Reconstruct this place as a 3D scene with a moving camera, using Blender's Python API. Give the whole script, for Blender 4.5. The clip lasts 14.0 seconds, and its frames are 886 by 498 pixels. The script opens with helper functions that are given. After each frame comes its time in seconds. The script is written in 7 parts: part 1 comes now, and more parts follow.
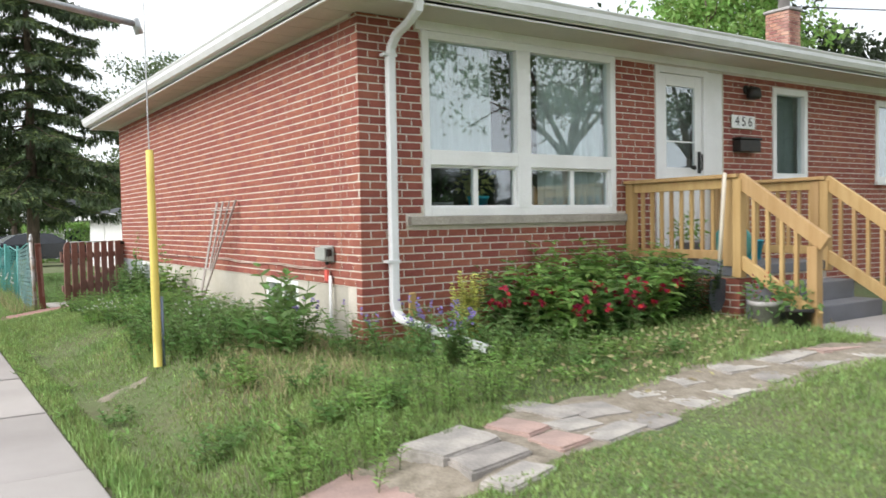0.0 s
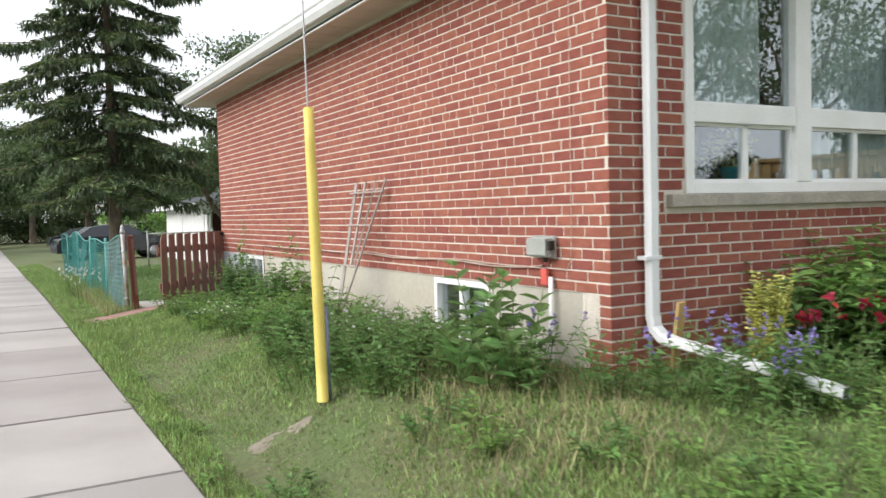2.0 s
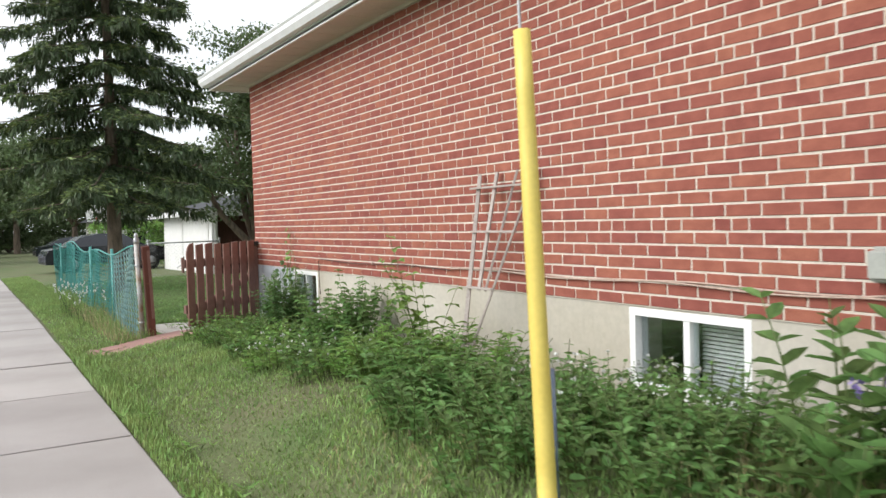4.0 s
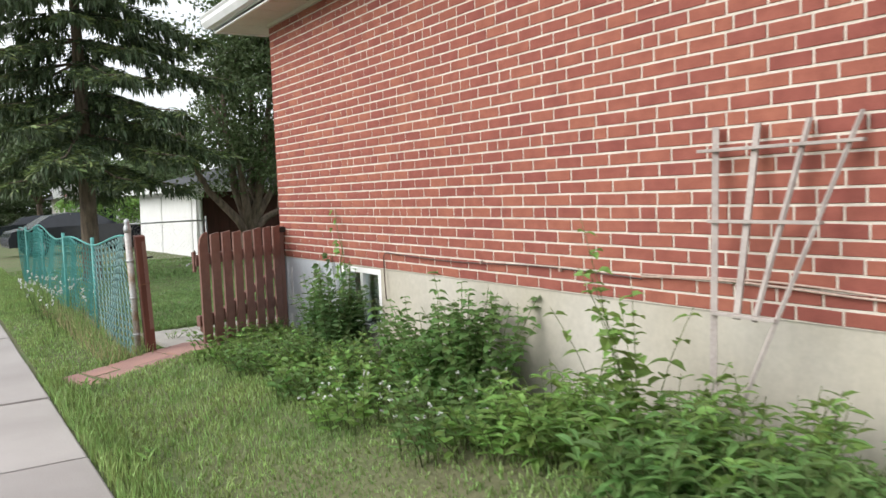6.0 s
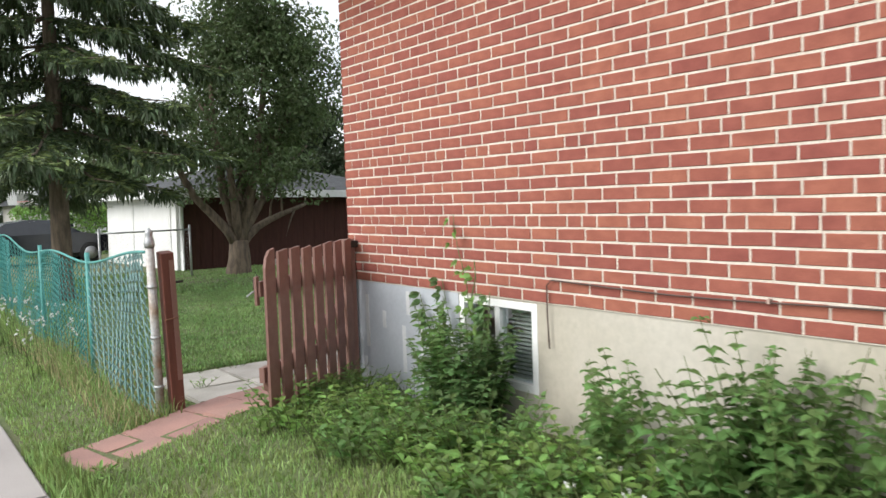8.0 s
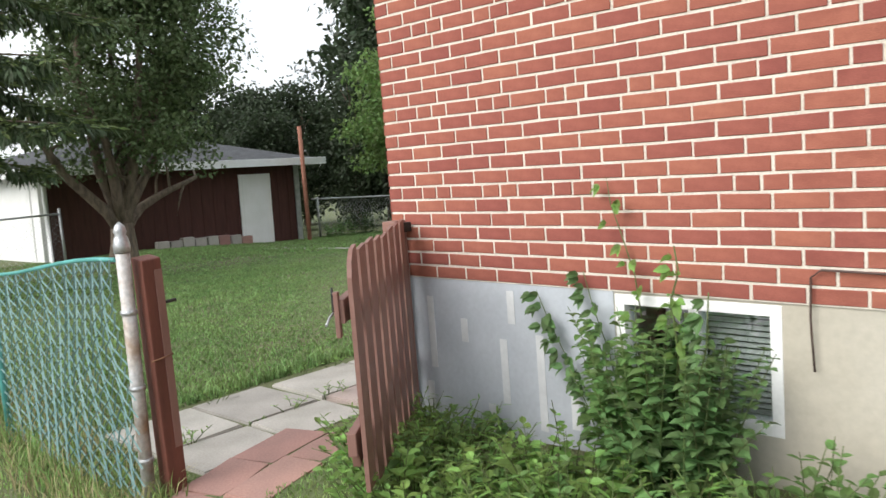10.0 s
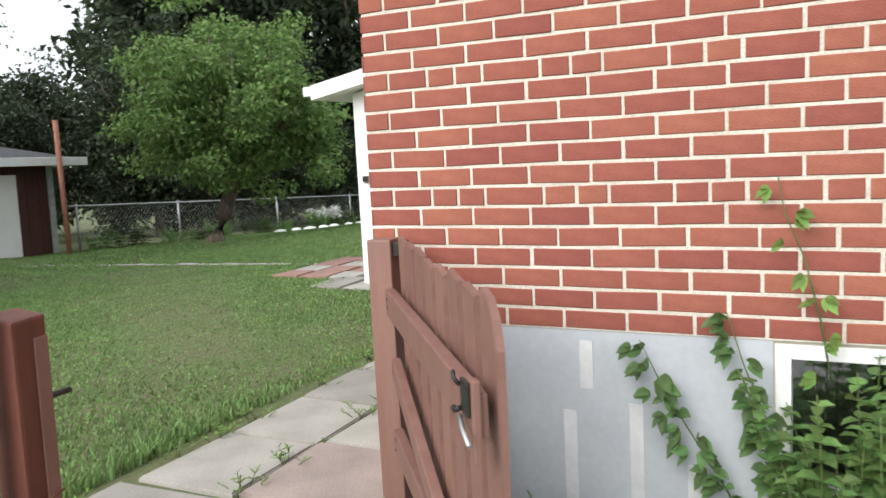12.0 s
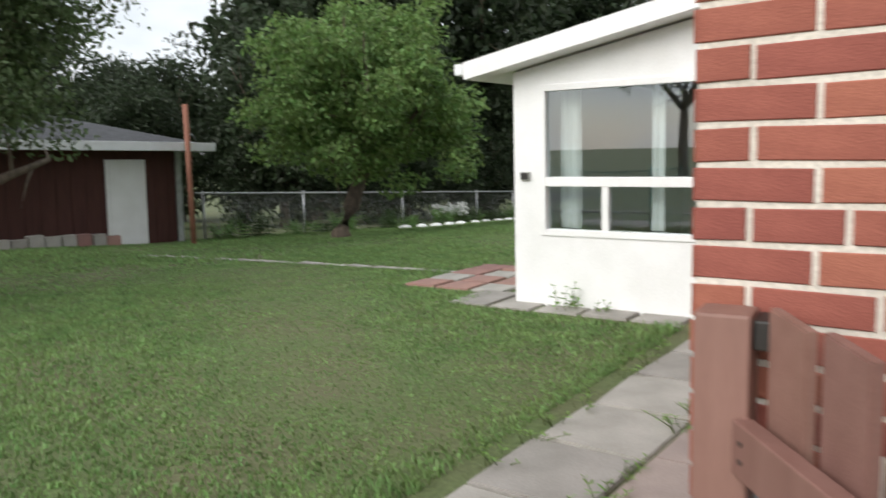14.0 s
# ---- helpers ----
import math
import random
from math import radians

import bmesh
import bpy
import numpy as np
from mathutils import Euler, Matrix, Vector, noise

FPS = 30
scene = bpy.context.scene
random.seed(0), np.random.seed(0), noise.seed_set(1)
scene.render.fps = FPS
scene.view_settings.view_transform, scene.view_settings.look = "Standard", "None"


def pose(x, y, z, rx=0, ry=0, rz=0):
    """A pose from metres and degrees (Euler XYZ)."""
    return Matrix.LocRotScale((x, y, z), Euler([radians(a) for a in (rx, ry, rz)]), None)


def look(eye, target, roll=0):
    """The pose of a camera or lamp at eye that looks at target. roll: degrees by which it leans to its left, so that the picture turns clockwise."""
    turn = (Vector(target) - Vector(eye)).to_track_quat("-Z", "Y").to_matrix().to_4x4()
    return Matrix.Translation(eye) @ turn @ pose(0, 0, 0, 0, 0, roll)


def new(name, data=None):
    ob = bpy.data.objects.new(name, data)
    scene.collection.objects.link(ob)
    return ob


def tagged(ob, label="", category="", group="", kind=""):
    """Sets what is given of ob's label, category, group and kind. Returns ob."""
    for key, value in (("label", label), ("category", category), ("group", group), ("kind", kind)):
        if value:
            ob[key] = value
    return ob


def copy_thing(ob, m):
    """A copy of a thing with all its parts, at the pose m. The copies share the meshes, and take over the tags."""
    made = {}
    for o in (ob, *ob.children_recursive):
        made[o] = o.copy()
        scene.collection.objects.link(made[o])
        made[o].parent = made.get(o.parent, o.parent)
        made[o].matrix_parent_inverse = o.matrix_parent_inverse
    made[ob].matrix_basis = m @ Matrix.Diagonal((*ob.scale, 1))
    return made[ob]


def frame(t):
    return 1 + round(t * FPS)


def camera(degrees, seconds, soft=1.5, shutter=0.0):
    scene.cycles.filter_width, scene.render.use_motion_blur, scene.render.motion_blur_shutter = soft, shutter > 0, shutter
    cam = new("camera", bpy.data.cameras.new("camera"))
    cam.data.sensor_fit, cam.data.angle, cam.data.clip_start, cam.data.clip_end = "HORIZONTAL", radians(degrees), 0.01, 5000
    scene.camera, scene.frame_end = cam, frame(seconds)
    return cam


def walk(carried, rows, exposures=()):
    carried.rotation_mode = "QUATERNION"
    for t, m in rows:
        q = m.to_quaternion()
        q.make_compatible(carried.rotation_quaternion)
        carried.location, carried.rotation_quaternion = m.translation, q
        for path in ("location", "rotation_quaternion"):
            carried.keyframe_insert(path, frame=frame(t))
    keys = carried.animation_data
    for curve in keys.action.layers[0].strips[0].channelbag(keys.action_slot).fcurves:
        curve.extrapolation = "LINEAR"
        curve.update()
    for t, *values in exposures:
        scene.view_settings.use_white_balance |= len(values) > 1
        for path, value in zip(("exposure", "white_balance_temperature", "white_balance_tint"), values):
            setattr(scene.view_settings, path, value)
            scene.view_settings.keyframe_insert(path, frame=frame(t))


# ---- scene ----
cam = camera(58.0, 14.0, shutter=0.34)

PATH = [
    (0, (-3.093, -5.828, 1.44), (-1.981, -4.167, 1.37), -1.0),
    (0.5, (-3.143, -5.25, 1.426), (-2.073, -3.56, 1.399), -0.5),
    (1, (-3.119, -4.678, 1.422), (-2.095, -2.96, 1.371), -1.0),
    (1.5, (-3.178, -4.103, 1.415), (-2.166, -2.38, 1.334), -1.7),
    (2, (-3.148, -3.547, 1.416), (-2.156, -1.813, 1.322), -1.5),
    (2.5, (-3.153, -2.955, 1.413), (-2.187, -1.206, 1.326), -1.2),
    (3, (-3.161, -2.371, 1.415), (-2.163, -0.639, 1.337), -1.6),
    (3.5, (-3.152, -1.768, 1.387), (-2.16, -0.032, 1.343), -0.1),
    (3.7, (-3.155, -1.523, 1.392), (-2.148, 0.204, 1.333), -1.3),
    (5.8, (-2.914, 1.029, 1.467), (-1.856, 2.719, 1.322), -1.7),
    (6, (-2.932, 1.251, 1.487), (-1.854, 2.929, 1.34), -2.3),
    (6.5, (-2.87, 1.813, 1.483), (-1.789, 3.492, 1.368), -0.4),
    (7, (-2.916, 2.402, 1.48), (-1.797, 4.055, 1.36), -5.5),
    (7.5, (-2.944, 2.986, 1.471), (-1.795, 4.617, 1.333), -2.2),
    (8, (-2.916, 3.538, 1.475), (-1.749, 5.158, 1.349), -1.9),
    (8.5, (-2.912, 4.062, 1.482), (-1.705, 5.648, 1.315), -2.3),
    (9, (-2.862, 4.596, 1.502), (-1.64, 6.168, 1.318), -1.8),
    (9.2, (-2.897, 4.825, 1.527), (-1.636, 6.364, 1.324), -2.7),
    (11.3, (-2.696, 6.725, 1.51), (-1.022, 7.798, 1.289), -2.7),
    (11.5, (-2.644, 6.898, 1.52), (-0.927, 7.895, 1.282), -2.9),
    (12, (-2.465, 7.284, 1.506), (-0.69, 8.172, 1.255), -3.0),
    (12.5, (-2.258, 7.634, 1.503), (-0.408, 8.365, 1.295), -4.0),
    (13, (-1.983, 7.9, 1.485), (-0.11, 8.573, 1.291), -4.9),
    (13.5, (-1.691, 8.112, 1.477), (0.092, 8.976, 1.203), -1.6),
    (14, (-1.401, 8.359, 1.477), (0.227, 9.494, 1.228), -1.4),
]
walk(cam, [(t, look(eye, target, roll)) for t, eye, target, roll in PATH],
     exposures=((0, 0.58), (1.5, 0.52), (2.5, 0.46), (3.5, 0.40), (6, 0.40), (7.5, 0.44), (9, 0.51), (11.5, 0.53), (12.5, 0.52), (13.5, 0.26), (14, 0.22)))

# ---- light ----
SUN_EL, SUN_AZ = radians(34), radians(-78)
world = bpy.data.worlds.new("sky")
scene.world = world
world.use_nodes = True
wn, wl = world.node_tree.nodes, world.node_tree.links
wn.clear()
w_out, w_bg = wn.new("ShaderNodeOutputWorld"), wn.new("ShaderNodeBackground")
w_sky = wn.new("ShaderNodeTexSky")
w_sky.sky_type, w_sky.sun_disc = "NISHITA", False
w_sky.sun_elevation, w_sky.sun_rotation = SUN_EL, SUN_AZ
w_tc, w_map, w_noise, w_ramp, w_mix = (wn.new("ShaderNode" + k) for k in ("TexCoord", "Mapping", "TexNoise", "ValToRGB", "MixRGB"))
w_map.inputs["Scale"].default_value = (1.6, 1.6, 4.0)
w_noise.inputs["Scale"].default_value, w_noise.inputs["Detail"].default_value = 1.7, 7
w_ramp.color_ramp.elements[0].position, w_ramp.color_ramp.elements[0].color = 0.30, (0.55, 0.55, 0.55, 1)
w_ramp.color_ramp.elements[1].position, w_ramp.color_ramp.elements[1].color = 0.52, (1, 1, 1, 1)
w_mix.inputs[2].default_value = (10.0, 10.4, 10.9, 1)   # bright thin cloud over the blue
wl.new(w_tc.outputs["Generated"], w_map.inputs["Vector"])
wl.new(w_map.outputs[0], w_noise.inputs["Vector"])
wl.new(w_noise.outputs[0], w_ramp.inputs[0])
wl.new(w_ramp.outputs[0], w_mix.inputs[0])
wl.new(w_sky.outputs[0], w_mix.inputs[1])
wl.new(w_mix.outputs[0], w_bg.inputs[0])
w_bg.inputs[1].default_value = 0.095
wl.new(w_bg.outputs[0], w_out.inputs[0])

sun = new("sun", bpy.data.lights.new("sun", "SUN"))
sun.data.energy, sun.data.angle, sun.data.color = 2.6, radians(48), (1.0, 0.97, 0.93)
sun.matrix_world = look((-30 * math.cos(SUN_EL), 5.0, 30 * math.sin(SUN_EL)), (0, 0, 0))

# ---- materials ----
def mat(name, color, color2=None, rough=0.8, scale=8.0, fine=60.0, bump=0.15, metal=0.0, per="", amount=0.25, spec=0.4,
        stretch=(1, 1, 1), transmit=0.0, dist=0.004):
    """A surface of two colours mottled at two scales, with relief; per: vary by 'object' or by 'island'."""
    m = bpy.data.materials.new(name)
    m.use_nodes = True
    n, l = m.node_tree.nodes, m.node_tree.links
    b = n["Principled BSDF"]
    b.inputs["Roughness"].default_value, b.inputs["Metallic"].default_value = rough, metal
    b.inputs["Specular IOR Level"].default_value = spec
    color2 = color2 or tuple(c * 0.7 for c in color)
    tc, mp = n.new("ShaderNodeTexCoord"), n.new("ShaderNodeMapping")
    mp.inputs["Scale"].default_value = stretch
    l.new(tc.outputs["Object"], mp.inputs["Vector"])
    big, small = n.new("ShaderNodeTexNoise"), n.new("ShaderNodeTexNoise")
    big.inputs["Scale"].default_value, big.inputs["Detail"].default_value = scale, 5
    small.inputs["Scale"].default_value, small.inputs["Detail"].default_value = fine, 4
    for x in (big, small):
        l.new(mp.outputs[0], x.inputs["Vector"])
    ramp = n.new("ShaderNodeValToRGB")
    ramp.color_ramp.elements[0].position, ramp.color_ramp.elements[0].color = 0.34, (*color2, 1)
    ramp.color_ramp.elements[1].position, ramp.color_ramp.elements[1].color = 0.66, (*color, 1)
    l.new(big.outputs[0], ramp.inputs[0])
    hsv = n.new("ShaderNodeHueSaturation")
    l.new(ramp.outputs[0], hsv.inputs["Color"])
    mr = n.new("ShaderNodeMapRange")
    mr.inputs["To Min"].default_value, mr.inputs["To Max"].default_value = 1 - amount * 0.7, 1 + amount * 0.7
    mr.inputs["From Min"].default_value, mr.inputs["From Max"].default_value = 0.3, 0.7
    l.new(small.outputs[0], mr.inputs["Value"])
    val = mr.outputs[0]
    if per:
        src = n.new("ShaderNodeObjectInfo").outputs["Random"] if per == "object" else n.new("ShaderNodeNewGeometry").outputs["Random Per Island"]
        m2, mul = n.new("ShaderNodeMapRange"), n.new("ShaderNodeMath")
        m2.inputs["To Min"].default_value, m2.inputs["To Max"].default_value = 1 - amount, 1 + amount
        l.new(src, m2.inputs["Value"])
        mul.operation = "MULTIPLY"
        l.new(val, mul.inputs[0]), l.new(m2.outputs[0], mul.inputs[1])
        val = mul.outputs[0]
        m3 = n.new("ShaderNodeMapRange")
        m3.inputs["To Min"].default_value, m3.inputs["To Max"].default_value = 0.5 - amount * 0.05, 0.5 + amount * 0.05
        l.new(src, m3.inputs["Value"]), l.new(m3.outputs[0], hsv.inputs["Hue"])
    l.new(val, hsv.inputs["Value"])
    l.new(hsv.outputs[0], b.inputs["Base Color"])
    if bump:
        bp = n.new("ShaderNodeBump")
        bp.inputs["Strength"].default_value, bp.inputs["Distance"].default_value = bump, dist
        l.new(small.outputs[0], bp.inputs["Height"]), l.new(bp.outputs[0], b.inputs["Normal"])
    if transmit:
        tr, mx = n.new("ShaderNodeBsdfTranslucent"), n.new("ShaderNodeMixShader")
        l.new(hsv.outputs[0], tr.inputs["Color"])
        mx.inputs[0].default_value = transmit
        l.new(b.outputs[0], mx.inputs[1]), l.new(tr.outputs[0], mx.inputs[2])
        l.new(mx.outputs[0], n["Material Output"].inputs["Surface"])
    return m


BRICK = mat("brick_red", (0.315, 0.104, 0.074), (0.248, 0.077, 0.056), 0.9, 9, 170, 0.5, per="object", amount=0.13, stretch=(1, 1, 1.6))
BRICK_I = mat("brick_red_wall", (0.315, 0.104, 0.074), (0.248, 0.077, 0.056), 0.9, 9, 170, 0.5, per="island", amount=0.13, stretch=(1, 1, 1.6))
MORTAR = mat("mortar", (0.68, 0.625, 0.55), (0.57, 0.52, 0.45), 0.95, 6, 130, 0.6)
PARGE = mat("parging", (0.50, 0.472, 0.415), (0.425, 0.39, 0.32), 0.9, 1.1, 30, 0.3, amount=0.08)
# pale grey that stands for light falling between the gate pickets
PICKET_LIGHT = mat("picket_light_pale_grey", (0.70, 0.71, 0.72), (0.60, 0.61, 0.62), 0.7, 6, 40, 0.2, amount=0.06)
PARGE_GREY = mat("grey_paint", (0.52, 0.55, 0.59), (0.44, 0.47, 0.51), 0.6, 2.0, 40, 0.2, amount=0.06)
WHITE = mat("white_paint", (0.86, 0.86, 0.86), (0.80, 0.80, 0.79), 0.45, 3, 60, 0.06, amount=0.05)
WHITE_METAL = mat("white_metal", (0.82, 0.83, 0.85), (0.74, 0.75, 0.76), 0.35, 4, 50, 0.04, amount=0.05)
SOFFIT = mat("soffit_paint", (0.62, 0.57, 0.50), (0.56, 0.51, 0.45), 0.6, 2, 40, 0.08, amount=0.06)
SHINGLE = mat("shingle", (0.075, 0.078, 0.085), (0.05, 0.052, 0.057), 0.95, 5, 90, 0.5, per="island", amount=0.25)
STONE_SILL = mat("sill_stone", (0.42, 0.38, 0.33), (0.33, 0.30, 0.26), 0.9, 8, 90, 0.4)
CONCRETE = mat("sidewalk_concrete", (0.40, 0.37, 0.355), (0.315, 0.29, 0.275), 0.95, 0.9, 120, 0.5, per="object", amount=0.10)
PATH_GREY = mat("slab_concrete", (0.41, 0.385, 0.355), (0.31, 0.295, 0.265), 0.95, 3, 80, 0.6, per="object", amount=0.14)
PATH_RED = mat("slab_red", (0.36, 0.205, 0.175), (0.28, 0.17, 0.15), 0.95, 3, 80, 0.6, per="object", amount=0.14)
PATH_PINK = mat("slab_faded_red", (0.40, 0.325, 0.295), (0.30, 0.245, 0.225), 0.95, 3, 80, 0.6, per="object", amount=0.12)
FLAG = mat("flagstone", (0.42, 0.385, 0.35), (0.25, 0.235, 0.22), 0.9, 5, 60, 0.7, per="object", amount=0.22)
FLAG_PINK = mat("flagstone_pink", (0.41, 0.285, 0.25), (0.28, 0.205, 0.185), 0.9, 4, 60, 0.7, per="object", amount=0.15)
SOIL = mat("lawn_soil", (0.10, 0.14, 0.05), (0.13, 0.13, 0.068), 1.0, 1.1, 30, 0.8, amount=0.3, dist=0.02)
DIRT = mat("dry_soil", (0.30, 0.26, 0.21), (0.20, 0.17, 0.13), 1.0, 9, 70, 0.9, amount=0.25, dist=0.01)
ASPHALT = mat("asphalt", (0.055, 0.055, 0.056), (0.04, 0.04, 0.041), 0.95, 2, 140, 0.5)
LUMBER = mat("new_lumber", (0.50, 0.335, 0.155), (0.42, 0.265, 0.11), 0.7, 3, 60, 0.15, per="object", amount=0.10, stretch=(6, 6, 0.6))
GREY_STEP = mat("grey_step_paint", (0.16, 0.165, 0.185), (0.13, 0.135, 0.15), 0.6, 4, 60, 0.1, amount=0.08)
FENCE_BROWN = mat("fence_brown", (0.155, 0.052, 0.036), (0.105, 0.036, 0.026), 0.6, 4, 50, 0.3, per="object", amount=0.14, stretch=(4, 4, 0.5))
FENCE_BACK = mat("fence_brown_faded", (0.25, 0.135, 0.11), (0.21, 0.11, 0.088), 0.55, 4, 50, 0.2, per="object", amount=0.07, stretch=(4, 4, 0.5))
GALV = mat("galvanised", (0.50, 0.51, 0.52), (0.36, 0.37, 0.38), 0.45, 8, 70, 0.2, metal=0.7)
GREEN_VINYL = mat("green_vinyl", (0.10, 0.34, 0.32), (0.06, 0.25, 0.23), 0.5, 5, 40, 0.05, amount=0.15)
YELLOW = mat("yellow_plastic", (0.80, 0.64, 0.17), (0.72, 0.56, 0.13), 0.4, 2.5, 50, 0.05, amount=0.06)
GREY_BOX = mat("grey_plastic", (0.38, 0.39, 0.36), (0.32, 0.33, 0.31), 0.5, 6, 60, 0.08, amount=0.08)
TRELLIS = mat("weathered_wood", (0.45, 0.40, 0.37), (0.32, 0.28, 0.26), 0.85, 6, 60, 0.3, amount=0.15)
BLACK = mat("black_iron", (0.02, 0.02, 0.02), (0.03, 0.025, 0.02), 0.5, 10, 60, 0.1)
DARK_BROWN = mat("garage_brown", (0.080, 0.030, 0.024), (0.058, 0.022, 0.018), 0.8, 3, 50, 0.2, stretch=(6, 6, 0.6))
BARK = mat("bark", (0.20, 0.155, 0.115), (0.10, 0.078, 0.06), 0.95, 5, 30, 0.9, stretch=(3, 3, 0.6), dist=0.02)
# near-black in place of the dimness indoors
ROOM_SHADE = mat("room_shade", (0.06, 0.055, 0.05), (0.04, 0.038, 0.036), 0.9, 2, 30, 0.0)
CURTAIN = mat("curtain_cloth", (0.66, 0.68, 0.67), (0.56, 0.58, 0.57), 0.9, 3, 90, 0.1, amount=0.05, transmit=0.1)
# darker grey than CURTAIN; the inner door uses it too
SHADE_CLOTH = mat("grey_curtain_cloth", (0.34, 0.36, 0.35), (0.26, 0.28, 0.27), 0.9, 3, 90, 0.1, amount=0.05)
PALE_WOOD = mat("pale_wood", (0.68, 0.62, 0.52), (0.58, 0.52, 0.43), 0.7, 5, 60, 0.1, stretch=(5, 5, 0.6))
RED_TAG = mat("red_tape", (0.72, 0.13, 0.10), (0.6, 0.1, 0.08), 0.6, 10, 50, 0.05)
TURQ = mat("turquoise_glaze", (0.02, 0.42, 0.55), (0.02, 0.36, 0.48), 0.3, 6, 50, 0.02)
STEEL_DARK = mat("shovel_steel", (0.12, 0.14, 0.16), (0.09, 0.10, 0.12), 0.4, 6, 50, 0.1, metal=0.6)
STEEL_BLUE = mat("anchor_steel", (0.22, 0.27, 0.36), (0.17, 0.21, 0.29), 0.5, 6, 50, 0.1, metal=0.3)
BRICK_OLD = mat("brick_old", (0.50, 0.30, 0.25), (0.36, 0.16, 0.12), 0.9, 7, 60, 0.5, per="object", amount=0.3)
CABLE = mat("cable_sheath", (0.50, 0.37, 0.31), (0.42, 0.31, 0.26), 0.6, 8, 40, 0.0)
DARK_CABLE = mat("dark_cable", (0.10, 0.06, 0.05), (0.07, 0.045, 0.04), 0.6, 8, 40, 0.0)
BLIND = mat("blind_slat", (0.62, 0.62, 0.60), (0.55, 0.55, 0.53), 0.5, 4, 40, 0.0)
CLAY = mat("grey_clay", (0.42, 0.40, 0.39), (0.34, 0.32, 0.31), 0.8, 6, 50, 0.1)
CAR_PAINT = mat("dark_car_paint", (0.018, 0.022, 0.03), (0.015, 0.018, 0.025), 0.2, 3, 50, 0.0, spec=0.6)
RUBBER = mat("rubber", (0.02, 0.02, 0.02), (0.025, 0.025, 0.025), 0.8, 8, 60, 0.1)
RUST = mat("rust", (0.26, 0.13, 0.07), (0.16, 0.08, 0.05), 0.9, 12, 60, 0.2)
GALV_OLD = mat("weathered_galvanised", (0.52, 0.52, 0.52), (0.30, 0.21, 0.14), 0.6, 6, 50, 0.3, metal=0.35)
WIRE_PALE = mat("worn_green_wire", (0.30, 0.46, 0.45), (0.20, 0.36, 0.36), 0.5, 5, 40, 0.05, amount=0.2)
PINK_POLE = mat("rusty_pole", (0.36, 0.16, 0.11), (0.28, 0.12, 0.08), 0.8, 5, 50, 0.2)
HOUSE_FAR = mat("far_siding", (0.62, 0.61, 0.58), (0.52, 0.50, 0.47), 0.8, 1.5, 20, 0.1)


def glass_mat(name, tint=(0.9, 0.95, 0.95), mix=0.82):
    m = bpy.data.materials.new(name)
    m.use_nodes = True
    n, l = m.node_tree.nodes, m.node_tree.links
    n.clear()
    out, mx = n.new("ShaderNodeOutputMaterial"), n.new("ShaderNodeMixShader")
    tr, gl, fr = n.new("ShaderNodeBsdfTransparent"), n.new("ShaderNodeBsdfGlossy"), n.new("ShaderNodeLayerWeight")
    ad, pw = n.new("ShaderNodeMath"), n.new("ShaderNodeMath")
    ad.operation, ad.inputs[1].default_value, ad.use_clamp = "ADD", 1 - mix, True
    pw.operation, pw.inputs[1].default_value = "POWER", 4.0
    fr.inputs[0].default_value = 0.5
    tr.inputs[0].default_value = (*tint, 1)
    gl.inputs["Roughness"].default_value, gl.inputs["Color"].default_value = 0.01, (0.95, 0.97, 1, 1)
    l.new(fr.outputs["Facing"], pw.inputs[0]), l.new(pw.outputs[0], ad.inputs[0]), l.new(ad.outputs[0], mx.inputs[0])
    l.new(tr.outputs[0], mx.inputs[1]), l.new(gl.outputs[0], mx.inputs[2])
    l.new(mx.outputs[0], out.inputs[0])
    return m


GLASS = glass_mat("window_glass", mix=0.85)

# ---- building helpers ----
def part(name, bm, material, parent=None, label=""):
    """Link a bmesh (or a mesh) as one mesh object under a thing."""
    if isinstance(bm, bmesh.types.BMesh):
        me = bpy.data.meshes.new(name)
        bm.to_mesh(me)
        bm.free()
    else:
        me = bm
    if material and not me.materials:
        me.materials.append(material)
    ob = new(name, me)
    if parent:
        ob.parent = parent
    if label:
        ob["label"] = label
    return ob


def thing(name, label, category, group="", kind="", m=None):
    ob = new(name)
    ob.empty_display_size = 0.1
    if m is not None:
        ob.matrix_world = m
    return tagged(ob, label, category, group, kind)


def box(bm, x0, x1, y0, y1, z0, z1, bevel=0.0, m=None):
    """Add a box, its edges bevelled, to bm."""
    r = bmesh.ops.create_cube(bm, size=1.0, matrix=Matrix.LocRotScale(((x0 + x1) / 2, (y0 + y1) / 2, (z0 + z1) / 2), None, (abs(x1 - x0), abs(y1 - y0), abs(z1 - z0))))
    vs = r["verts"]
    if bevel:
        es = list({e for v in vs for e in v.link_edges})
        vs = bmesh.ops.bevel(bm, geom=es, offset=bevel, segments=2, profile=0.6, affect="EDGES")["verts"]
        vs = list({v for v in vs})
    if m is not None:
        bmesh.ops.transform(bm, matrix=m, verts=[v for v in vs if v.is_valid])
    return bm


def boxm(*a, **k):
    return box(bmesh.new(), *a, **k)


